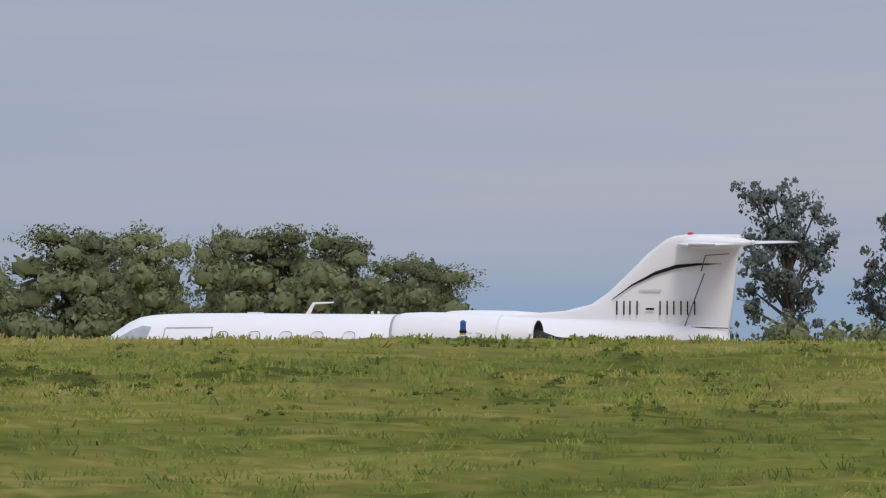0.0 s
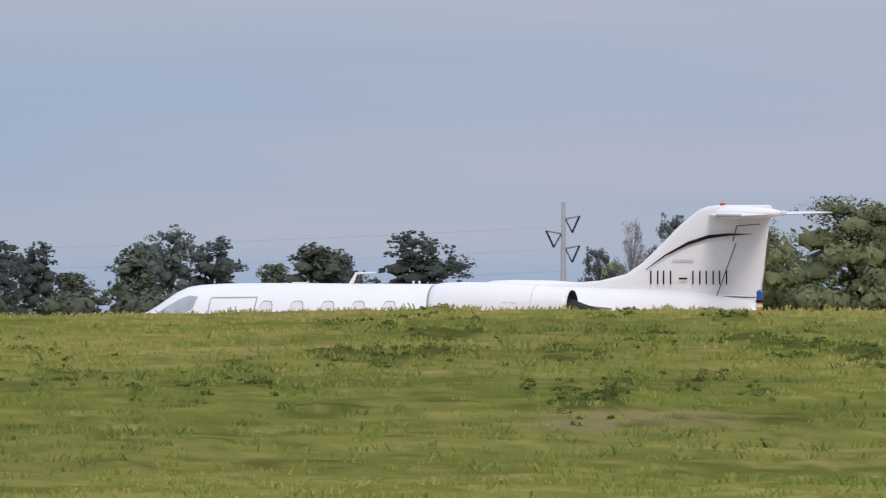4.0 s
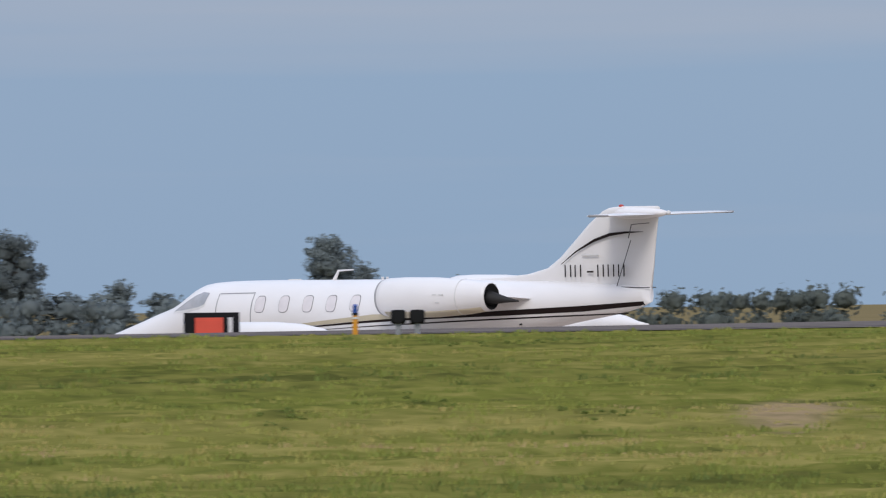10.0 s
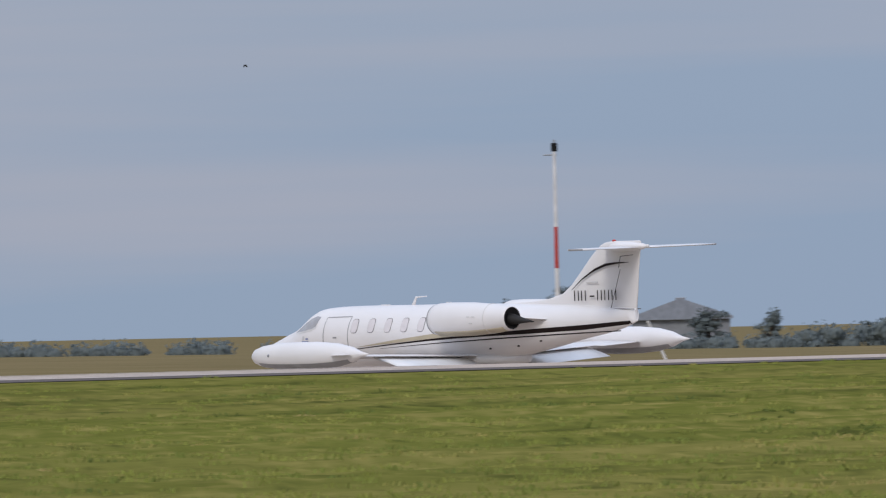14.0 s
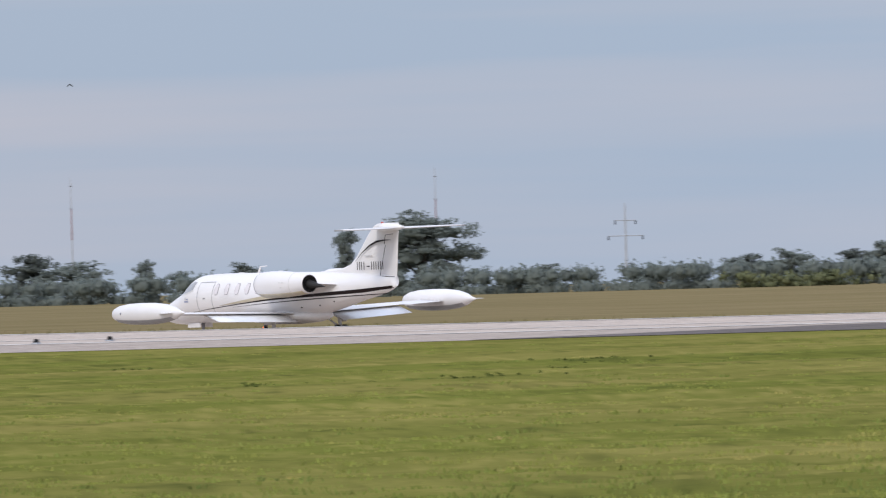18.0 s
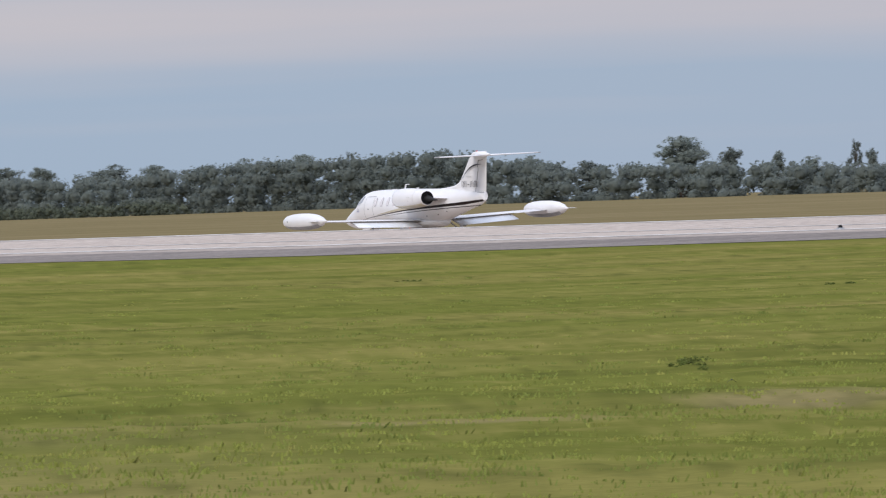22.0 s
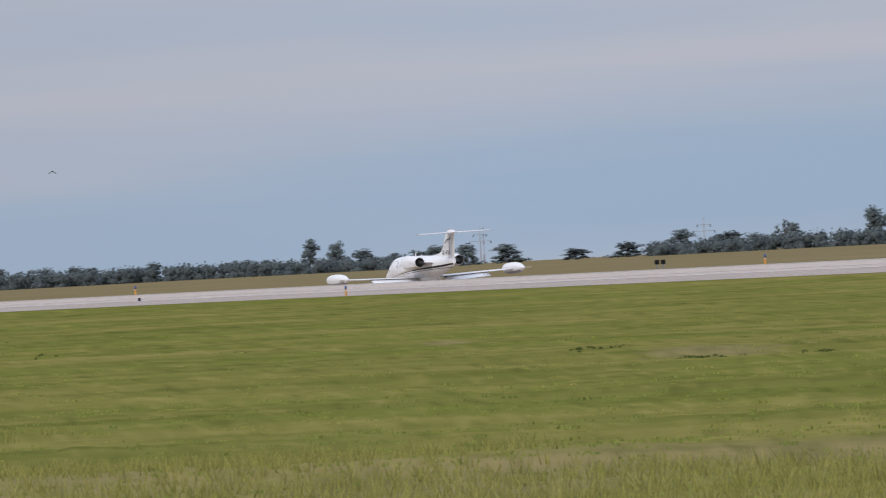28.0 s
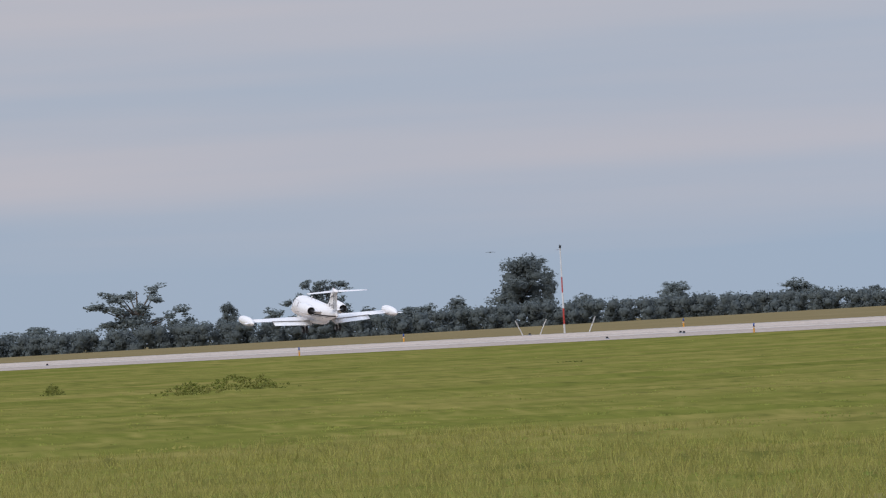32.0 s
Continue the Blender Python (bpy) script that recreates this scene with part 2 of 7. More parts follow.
CONCRETE = mat("runway_concrete", (0.465, 0.392, 0.335), 0.95, vary=0.07, scale=0.12, fine=2.5, bump=0.06, spec=0.0)
CONCRETE_OLD = mat("weathered_concrete", (0.385, 0.325, 0.280), 0.95, vary=0.12, scale=0.15, fine=2.5, bump=0.08, spec=0.0)
ASPHALT_WORN = mat("worn_asphalt", (0.245, 0.213, 0.192), 0.95, vary=0.2, scale=0.2, fine=3.0, bump=0.3, spec=0.0)
ASPHALT = mat("asphalt", (0.158, 0.139, 0.130), 0.95, vary=0.2, scale=0.2, fine=3.0, bump=0.3, spec=0.0)
LINE_WHITE = mat("worn_white_paint", (0.66, 0.62, 0.57), 0.8, vary=0.35, scale=0.8, spec=0.0)
LINE_YELLOW = mat("worn_yellow_paint", (0.66, 0.42, 0.17), 0.8, vary=0.3, scale=0.8, spec=0.0)
LEAF = leaf_mat("broad_leaves", (0.112, 0.130, 0.092), (0.146, 0.160, 0.108), 0.10, 0.35)
LEAF_WILLOW = leaf_mat("willow_leaves", (0.155, 0.172, 0.082), (0.208, 0.215, 0.104), 0.16, 0.35)
# the next three base colours are paled and greyed to hold distance haze
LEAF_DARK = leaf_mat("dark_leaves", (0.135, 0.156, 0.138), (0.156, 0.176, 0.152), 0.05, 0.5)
LEAF_HAZE_FAR = leaf_mat("far_haze_leaves", (0.178, 0.208, 0.206), (0.202, 0.232, 0.226), 0.06, 0.5)
LEAF_HAZE_MID = leaf_mat("mid_haze_leaves", (0.192, 0.217, 0.190), (0.212, 0.236, 0.206), 0.05, 0.55)
LEAF_PINE = leaf_mat("conifer_needles", (0.088, 0.112, 0.105), (0.110, 0.134, 0.120), 0.12, 0.35)
TUFT = tuft_mat("grass_tufts", [(0.02, (0.100, 0.130, 0.036)), (0.22, (0.160, 0.190, 0.043)), (0.48, (0.233, 0.249, 0.053)), (0.72, (0.330, 0.280, 0.086)), (0.98, (0.385, 0.280, 0.145))])
BARK = mat("bark", (0.095, 0.075, 0.058), 0.95, vary=0.4, scale=3, bump=0.5)
TWIG = mat("pale_bare_twigs", (0.27, 0.25, 0.25), 0.95, vary=0.3, scale=3)
WHITE = mat("white_aircraft_paint", (0.745, 0.716, 0.702), 0.3, vary=0.05, scale=0.9, bump=0.02, bump_scale=6)
WHITE_OLD = mat("soiled_white_paint", (0.70, 0.68, 0.66), 0.4, vary=0.22, scale=1.4)
FLAP_WHITE = mat("flap_white", (0.74, 0.73, 0.72), 0.35, vary=0.1, scale=2)
# grey of seams and caps, and of shade painted on lip and tanks
GREY_LINE_SHADE = mat("panel_line_shade", (0.33, 0.32, 0.32), 0.6, vary=0.2)
STRIPE = mat("dark_stripe_paint", (0.016, 0.009, 0.008), 0.5, vary=0.2, spec=0.15)
SEAM = mat("dark_seam", (0.10, 0.095, 0.095), 0.7, vary=0.2)
EMBLEM = mat("emblem_paint", (0.24, 0.27, 0.42), 0.5, vary=0.15)
GOLD = mat("gold_stripe_paint", (0.50, 0.43, 0.31), 0.35, vary=0.12)
GLASS = mat("cockpit_glass", (0.40, 0.40, 0.41), 0.05, vary=0.3, scale=2.5, spec=1.0)
SHADE = mat("window_shade", (0.68, 0.63, 0.625), 0.2, vary=0.1, scale=4, spec=0.4)
SOOT_SHADE = mat("exhaust_soot_shade", (0.012, 0.011, 0.011), 0.7, vary=0.3)
RUBBER = mat("tyre_rubber", (0.022, 0.022, 0.023), 0.85, vary=0.2)
# mast grey, made paler so that distant masts show haze in their colour
PYLON_HAZE_GREY = mat("haze_paled_zinc", (0.46, 0.47, 0.49), 0.7, 0.2, vary=0.2, scale=1.0)
STEEL = mat("grey_steel", (0.30, 0.31, 0.33), 0.5, 0.5, vary=0.25, scale=1.0)
# tower red, lightened and dulled to hold the haze of its distance
HAZED_RED = mat("hazed_red_paint", (0.46, 0.17, 0.14), 0.7, vary=0.25)
RED = mat("red_paint", (0.48, 0.045, 0.03), 0.5, vary=0.2)
SIGN_RED = mat("sign_red", (0.72, 0.085, 0.045), 0.45, vary=0.15, scale=1.5)
SIGN_WHITE = mat("sign_white", (0.72, 0.70, 0.68), 0.5, vary=0.25)
SIGN_YELLOW = mat("sign_yellow", (0.72, 0.43, 0.02), 0.5, vary=0.18)
BLACK = mat("sign_black", (0.010, 0.010, 0.011), 0.6, vary=0.3, spec=0.15)
ORANGE = mat("orange_paint", (0.70, 0.30, 0.02), 0.5, vary=0.15)
ORANGE_CLOTH = mat("orange_windsock_cloth", (0.80, 0.18, 0.06), 0.8, vary=0.2)
BLUE = mat("blue_lens", (0.02, 0.07, 0.30), 0.15, vary=0.2)
ROOF = mat("roof_sheet", (0.70, 0.66, 0.66), 0.6, vary=0.2)
WALL = mat("shed_wall", (0.80, 0.77, 0.76), 0.8, vary=0.15)
SLATE = mat("blue_grey_roof", (0.25, 0.27, 0.31), 0.6, vary=0.2)
BRICK = mat("red_roof", (0.28, 0.13, 0.10), 0.8, vary=0.25)
GLOW = bpy.data.materials.new("red_lamp_glow")
GLOW.use_nodes = True
GLOW.node_tree.nodes["Principled BSDF"].inputs["Base Color"].default_value = (0.5, 0.06, 0.02, 1)
GLOW.node_tree.nodes["Principled BSDF"].inputs["Emission Color"].default_value = (1.0, 0.16, 0.03, 1)
GLOW.node_tree.nodes["Principled BSDF"].inputs["Emission Strength"].default_value = 3.5
BIRD = mat("dark_feathers", (0.018, 0.017, 0.018), 0.7, vary=0.3)

# ---- building helpers ----


def link(name, bm, material, parent=None, label="", smooth=False):
    me = bpy.data.meshes.new(name)
    bm.to_mesh(me)
    bm.free()
    return dress(new(name, me), material, parent, label, smooth)


def dress(ob, material, parent, label, smooth):
    ob.data.materials.append(material)
    if smooth:
        ob.data.polygons.foreach_set("use_smooth", [True] * len(ob.data.polygons))
    if parent is not None:
        ob.parent = parent
    if label:
        tagged(ob, label)
    return ob


def part(name, bm, material, parent, label="", smooth=False):
    return link(name, bm, material, parent, label, smooth)


def raw(name, verts, faces, material, parent=None, label="", smooth=False):
    me = bpy.data.meshes.new(name)
    me.from_pydata([tuple(v) for v in verts], [], faces)
    me.update()
    return dress(new(name, me), material, parent, label, smooth)


def quads(name, corners, material, parent=None, label=""):
    """Many loose quads from an (n, 4, 3) array."""
    c = np.asarray(corners, dtype=np.float32)
    n = len(c)
    me = bpy.data.meshes.new(name)
    me.vertices.add(n * 4)
    me.vertices.foreach_set("co", c.reshape(-1))
    me.loops.add(n * 4)
    me.loops.foreach_set("vertex_index", np.arange(n * 4, dtype=np.int32))
    me.polygons.add(n)
    me.polygons.foreach_set("loop_start", np.arange(0, n * 4, 4, dtype=np.int32))
    me.update(calc_edges=True)
    return dress(new(name, me), material, parent, label, False)


def box(bm, cx, cy, cz, sx, sy, sz, bevel=0.0, turn=0.0):
    made = bmesh.ops.create_cube(bm, size=1.0, matrix=Matrix.Translation((cx, cy, cz)) @ Matrix.Rotation(turn, 4, "Z") @ Matrix.Diagonal((sx, sy, sz, 1)))
    if bevel:
        edges = list({e for v in made["verts"] for e in v.link_edges})
        bmesh.ops.bevel(bm, geom=edges, offset=bevel, segments=2, affect="EDGES", profile=0.5)


def rod(bm, a, b, r0, r1=None, n=8):
    a, b = Vector(a), Vector(b)
    d = b - a
    m = Matrix.Translation((a + b) / 2) @ d.to_track_quat("Z", "Y").to_matrix().to_4x4()
    bmesh.ops.create_cone(bm, cap_ends=True, segments=n, radius1=r0, radius2=r0 if r1 is None else r1, depth=d.length, matrix=m)


def loft(bm, rings, cap=True):
    """Join closed rings of equal count into a skin."""
    rows = [[bm.verts.new(p) for p in ring] for ring in rings]
    n = len(rows[0])
    for a, b in zip(rows, rows[1:]):
        for i in range(n):
            bm.faces.new((a[i], a[(i + 1) % n], b[(i + 1) % n], b[i]))
    if cap:
        bm.faces.new(rows[0][::-1])
        bm.faces.new(rows[-1])
    bmesh.ops.recalc_face_normals(bm, faces=bm.faces[:])


def thing(name, label, category, group=""):
    return tagged(new(name), label, category, group)


# ---- the ground: one sheet ----
# By bearing from the camera, every four degrees: how far the far and near edge of the pavement,
# the grass crest and the foot of the woods stand above eye level, in degrees.
BEAR = np.arange(18.0, 79.0, 4.0)
FAR_EDGE = np.array([-.034, -.036, -.040, -.048, -.061, -.089, -.094, -.111, -.118, -.115, -.110, -.093, -.074, -.057, -.044, -.036])
NEAR_EDGE = np.array([-.075, -.075, -.075, -.070, -.078, -.094, -.121, -.126, -.141, -.160, -.161, -.155, -.144, -.105, -.075, -.056])
CREST = np.array([.024, .016, -.022, -.052, -.098, -.125, -.16, -.17, -.19, -.21, -.215, -.21, -.195, -.15, -.11, -.085])
FOOT = np.array([-.03, -.035, -.04, -.05, -.066, -.082, -.092, -.084, -.040, -.029, -.029, -.020, -.011, -.008, -.008, -.020])
NEAR_Y, FAR_Y, LANE_Y, CREST_Y = 292.0, 322.0, 338.68, 240.0


def wood_dist(az):
    return np.interp(az, [18, 34, 46, 60, 70, 78], [850, 1000, 1300, 1600, 2400, 2900])


def knot(table, az, r):
    return EYE + r * math.tan(radians(float(np.interp(az, BEAR, table))))


def profile(az):
    """Distances and heights of the ground along one bearing."""
    a = min(max(az, 18.0), 79.0)
    c = math.cos(radians(a))
    rc, rn, rf = CREST_Y / c, NEAR_Y / c, FAR_Y / c
    zc, zn, zf = knot(CREST, a, rc) - 0.06, knot(NEAR_EDGE, a, rn) - 0.008, knot(FAR_EDGE, a, rf)
    rw = float(wood_dist(a))
    zw = knot(FOOT, a, rw)
    rs, zs = [0.5, 30, 60] + list(range(70, 131, 2)), [0] * 34
    for i in range(1, 141):
        k = i / 140
        r = 130 + (rc - 130) * k
        rs.append(r)
        zs.append(zc * (k * k * (3 - 2 * k)) * 0.5 + zc * k * 0.5)
    for i in range(1, 25):
        rs.append(rc + (rn - rc) * i / 24)
        zs.append(zc + (zn - zc) * i / 24)
    for y, z in ((NEAR_Y + 0.4, zn - 0.06), (FAR_Y - 0.4, zf - 0.12), (FAR_Y + 0.6, zf - 0.06), (LANE_Y - 9, -0.03), (LANE_Y + 9, -0.03), (LANE_Y + 14, 0.0)):
        rs.append(y / c)
        zs.append(z)
    r0 = rs[-1]
    for i in range(1, 13):
        k = i / 12
        rs.append(r0 + (rw - r0) * k)
        zs.append(zw * k)
    for r in (rw * 1.2, rw * 1.5, 4880.0):
        rs.append(r)
        zs.append(zw)
    return np.array(rs), np.array(zs)


def ground_z(az, r):
    """Height of the ground sheet at a bearing and a distance."""
    k = (min(max(az, 18.0), 78.9) - 18.0) / STEP
    i = int(k)
    a, c = float(np.interp(r, DIST[i], HIGH[i])), float(np.interp(r, DIST[i + 1], HIGH[i + 1]))
    return a + (c - a) * (k - i)


def lumps(az, r):
    """Small swells of the meadow in front of the pavement."""
    c = math.cos(radians(min(max(az, 18.0), 79.0)))
    if r < 75 or r > NEAR_Y / c - 6:
        return 0.0
    x, y = -r * math.sin(radians(az)), r * math.cos(radians(az))
    fade = min(1.0, (NEAR_Y / c - 6 - r) / 12)
    return fade * (0.09 * noise.noise((x / 17, y / 9, 0.3)) + 0.035 * noise.noise((x / 6, y / 6, 7.1)) + 0.02 * max(0.0, 1 - (r - 130) / 260) * noise.noise((x / 2.2, y / 3.5, 3.3)))


def at(az, r, z=None):
    return -r * math.sin(radians(az)), r * math.cos(radians(az)), ground_z(az, r) if z is None else z


def value_noise(x, y, seed):
    """Smooth noise from -1 to 1 over arrays of places."""
    xi, yi = np.floor(x).astype(np.int64), np.floor(y).astype(np.int64)
    fx, fy = x - xi, y - yi
    fx, fy = fx * fx * (3 - 2 * fx), fy * fy * (3 - 2 * fy)

    def corner(a, c):
        h = (a * 374761393 + c * 668265263 + seed * 69069) & 0xFFFFFFFF
        h = ((h ^ (h >> 13)) * 1274126177) & 0xFFFFFFFF
        return ((h ^ (h >> 16)) & 0xFFFF) / 32767.5 - 1

    a, c = corner(xi, yi), corner(xi + 1, yi)
    d, e = corner(xi, yi + 1), corner(xi + 1, yi + 1)
    return (a + (c - a) * fx) * (1 - fy) + (d + (e - d) * fx) * fy




def drifts(x, y):
    """Where the meadow is lusher (below 0) or drier (above 0)."""
    return 0.55 * value_noise(x / 2.6, y / 9.0, 41) + 0.35 * value_noise(x / 0.8, y / 3.4, 42) + 0.5 * value_noise(x / 14, y / 22, 43)


STEP = 0.04
DIST, HIGH = [], []

# Dry, trodden places in the meadow: bearing, distance, width, depth.
WORN = [(34.36, 209.0, 1.2, 17.0), (33.58, 217.0, 0.5, 6.0), (63.96, 167.0, 3.3, 13.0), (64.64, 165.0, 1.7, 17.0), (65.58, 153.0, 2.2, 6.0), (27.13, 208.0, 1.5, 9.0), (26.98, 210.0, 1.8, 9.0), (72.58, 345.0, 2.5, 28.0), (73.32, 432.0, 1.1, 38.0), (38.07, 233.0, 5.3, 21.0), (40.21, 237.0, 3.3, 21.0), (44.28, 309.0, 2.6, 28.0), (21.61, 186.0, 2.2, 7.0), (21.72, 184.0, 2.0, 6.0)]

# Low cushions of weeds: bearing, distance, width.
WEEDS = []
WEEDS += [(20.57, 220.0, 1.6), (21.31, 225.0, 0.8), (20.97, 213.0, 0.4), (19.36, 199.0, 0.6), (21.11, 221.0, 1.0), (20.48, 224.0, 1.4), (21.66, 225.0, 0.6), (20.98, 213.0, 0.4), (21.29, 225.0, 0.8), (20.98, 212.0, 0.4), (21.85, 219.0, 0.6), (21.6, 227.0, 0.5), (20.48, 221.0, 1.2), (22.26, 220.0, 0.9), (22.21, 234.0, 1.0), (21.32, 227.0, 1.0), (22.5, 218.0, 0.6), (21.85, 218.0, 0.5), (22.22, 218.0, 0.9), (23.29, 211.0, 0.6), (23.3, 212.0, 0.7), (22.51, 219.0, 0.7), (22.2, 233.0, 1.4), (26.45, 244.0, 0.8), (26.21, 249.0, 0.5), (26.83, 181.0, 1.4), (26.41, 181.0, 0.8), (26.39, 248.0, 1.1), (27.19, 238.0, 1.2), (28.08, 204.0, 0.5)]
WEEDS += [(30.16, 201.0, 0.5), (29.87, 190.0, 0.9), (29.77, 232.0, 0.6), (30.61, 237.0, 0.6), (30.06, 183.0, 0.3), (29.26, 166.0, 0.3), (33.96, 224.0, 0.8), (33.46, 228.0, 0.7), (32.52, 206.0, 0.7), (33.69, 189.0, 0.4), (33.08, 172.0, 0.3), (35.43, 222.0, 0.7), (35.15, 295.0, 1.3), (35.81, 211.0, 0.6), (34.91, 209.0, 0.5), (37.73, 271.0, 0.7), (38.71, 255.0, 1.0), (39.05, 215.0, 0.4), (39.32, 375.0, 0.6), (40.68, 265.0, 0.5), (41.77, 242.0, 0.5), (41.1, 254.0, 0.6), (40.3, 260.0, 0.4), (39.98, 212.0, 0.5), (45.83, 242.0, 0.7), (45.21, 411.0, 1.0), (46.05, 270.0, 0.7), (53.17, 293.0, 0.9), (53.43, 280.0, 0.4), (52.59, 359.0, 0.6)]
WEEDS += [(53.24, 224.0, 0.6), (55.03, 342.0, 0.8), (54.63, 287.0, 0.6), (54.42, 298.0, 0.5), (55.45, 305.0, 0.6), (55.09, 214.0, 0.1), (57.03, 370.0, 2.7), (56.64, 419.0, 1.7), (57.98, 454.0, 0.8), (57.62, 356.0, 0.6), (56.75, 385.0, 0.3), (60.47, 502.0, 1.8), (60.0, 262.0, 0.7), (59.84, 387.0, 0.7), (60.31, 223.0, 1.0), (62.09, 191.0, 0.5), (62.42, 183.0, 1.2), (61.84, 448.0, 0.9), (60.96, 226.0, 1.2), (62.7, 351.0, 1.2), (62.12, 441.0, 0.7), (63.52, 207.0, 1.5), (64.22, 177.0, 0.5), (64.93, 204.0, 0.3), (64.48, 394.0, 0.6), (63.33, 174.0, 0.3), (65.73, 517.0, 0.6), (66.08, 502.0, 0.4), (64.93, 207.0, 0.3), (68.82, 229.0, 0.6)]
WEEDS += [(63.35, 204.0, 1.3), (63.50, 201.0, 1.5), (63.62, 207.0, 1.0), (63.22, 199.0, 1.3), (63.30, 195.0, 0.9), (63.44, 209.0, 1.4), (63.10, 203.0, 0.8)]
WEEDS += [(69.63, 234.0, 0.8), (69.28, 433.0, 1.0), (68.49, 349.0, 0.5), (72.89, 364.0, 0.9), (72.61, 328.0, 1.0), (72.24, 327.0, 0.6), (71.76, 348.0, 0.9), (71.44, 634.0, 2.1), (71.54, 255.0, 1.1), (74.83, 576.0, 0.3), (74.47, 474.0, 0.4), (74.79, 819.0, 1.4), (74.89, 639.0, 2.5), (76.02, 823.0, 0.9), (76.91, 656.0, 2.0), (74.82, 648.0, 2.0), (77.51, 738.0, 1.0), (76.99, 712.0, 3.6), (77.14, 672.0, 2.3)]
# more of them, small and scattered, towards the crest near the hangars' end
weed_rng = random.Random(31)
while len(WEEDS) < 277:
    a, r = weed_rng.uniform(18.3, 26.5), 262 - 72 * weed_rng.random() ** 1.5
    if noise.noise((a * 1.6, r / 22, 3.3)) > weed_rng.uniform(-0.25, 0.35):
        WEEDS.append((a, r, weed_rng.uniform(0.12, 0.5)))


def build_ground():
    fine = np.arange(18.0, 79.01, STEP)
    coarse = np.linspace(79.0, 378.0, 61)[1:-1]
    ra, za = profile(79.0)
    rb, zb = profile(18.0)
    n = len(ra)
    dist, high, low = [], [], []
    for az in fine:
        rs, zs = profile(az)
        dist.append(rs)
        high.append(zs)
        low.append([lumps(az, r) for r in rs])
    for az in coarse:
        k = (az - 79) / 299
        dist.append(ra + (rb - ra) * k)
        high.append(za + (zb - za) * k)
        low.append([0.0] * n)
    dist, high, low = np.array(dist), np.array(high), np.array(low)
    az = np.radians(np.concatenate([fine, coarse]))[:, None]
    x, y = -dist * np.sin(az), dist * np.cos(az)
    # the grass itself stands in soft cushions a few centimetres high
    turf = np.clip((NEAR_Y - 1.5 - y) / 6, 0, 1) * (dist > 65) * (np.arange(len(dist)) < len(fine))[:, None]
    cushion = 0.016 * value_noise(x / 0.13, y / 0.13, 1) + 0.032 * value_noise(x / 0.33, y / 0.33, 2) + 0.012 * value_noise(x / 1.2, y / 1.2, 3)
    cushion *= np.interp(np.degrees(az), [18, 44, 52, 60], [0.75, 0.75, 0.6, 0.5])
    # tuft by tuft the grass is lusher or drier; weeds stand darker and a little taller
    tuft = 0.85 * value_noise(x / 0.2, y / 0.2, 11) + 0.45 * value_noise(x / 0.6, y / 0.6, 12) + 0.3 * value_noise(x / 3.2, y / 3.2, 13)
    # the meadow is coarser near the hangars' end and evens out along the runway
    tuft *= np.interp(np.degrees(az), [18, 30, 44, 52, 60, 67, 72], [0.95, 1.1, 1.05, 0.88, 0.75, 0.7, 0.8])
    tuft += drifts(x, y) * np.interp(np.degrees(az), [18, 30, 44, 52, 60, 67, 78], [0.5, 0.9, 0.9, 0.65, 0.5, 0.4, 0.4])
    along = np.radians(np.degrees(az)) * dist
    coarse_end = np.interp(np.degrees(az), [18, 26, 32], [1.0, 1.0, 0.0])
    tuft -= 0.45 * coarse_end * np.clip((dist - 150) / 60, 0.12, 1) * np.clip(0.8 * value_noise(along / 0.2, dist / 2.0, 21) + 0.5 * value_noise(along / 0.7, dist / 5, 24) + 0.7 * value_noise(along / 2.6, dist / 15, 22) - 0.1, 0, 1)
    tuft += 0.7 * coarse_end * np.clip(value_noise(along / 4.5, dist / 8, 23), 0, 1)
    for a, r, w in WEEDS:
        i0, i1 = max(0, int((a - 18) / STEP - 45)), int((a - 18) / STEP + 45)
        u = (np.degrees(az[i0:i1]) - a) * math.pi / 180 * r / (w * 0.42)
        v = (dist[i0:i1] - r) / 3.0
        g = np.exp(-(u * u + v * v)) * (0.55 + 0.6 * value_noise(x[i0:i1] / 0.3, y[i0:i1] / 0.3, 14))
        tuft[i0:i1] -= 2.0 * g
        cushion[i0:i1] += 0.05 * np.clip(g, 0, 1)
    z = high + low + turf * cushion
    DIST.extend(dist)
    HIGH.extend(z)
    worn = np.zeros_like(z)
    # the unmown end of the meadow is drier
    worn += 0.42 * np.clip((np.degrees(az) - 65.5) / 3, 0, 1) * np.clip((175 + 30 * value_noise(x / 8, y / 8, 15) - dist) / 30, 0, 1) * turf * (0.75 + 0.4 * value_noise(x / 1.5, y / 1.5, 16))
    for a, r, w, deep in WORN:
        u = (np.degrees(az) - a) * math.pi / 180 * r / (w / 2)
        v = (dist - r) / (deep / 2)
        ragged = 1 + 0.5 * value_noise(x / 1.1, y / 1.1, 5) + 0.35 * value_noise(x / 0.3, y / 0.3, 6)
        worn = np.maximum(worn, (0.85 if 33 < a < 35 else 0.6 if 38 < a < 39 else 0.38) * np.clip(1.25 - (u * u + v * v) * ragged, 0, 1))
    m = len(dist)
    verts = np.concatenate([np.stack([x, y, z], 2).reshape(-1, 3), [[0, 0, 0]]])
    i, q = np.meshgrid(np.arange(m), np.arange(n - 1), indexing="ij")
    j = (i + 1) % m
    quad = np.stack([i * n + q, i * n + q + 1, j * n + q + 1, j * n + q], 2).reshape(-1, 4)
    k = np.arange(m)
    tri = np.stack([np.full(m, m * n), k * n, ((k + 1) % m) * n], 1)
    me = bpy.data.meshes.new("ground")
    me.vertices.add(len(verts))
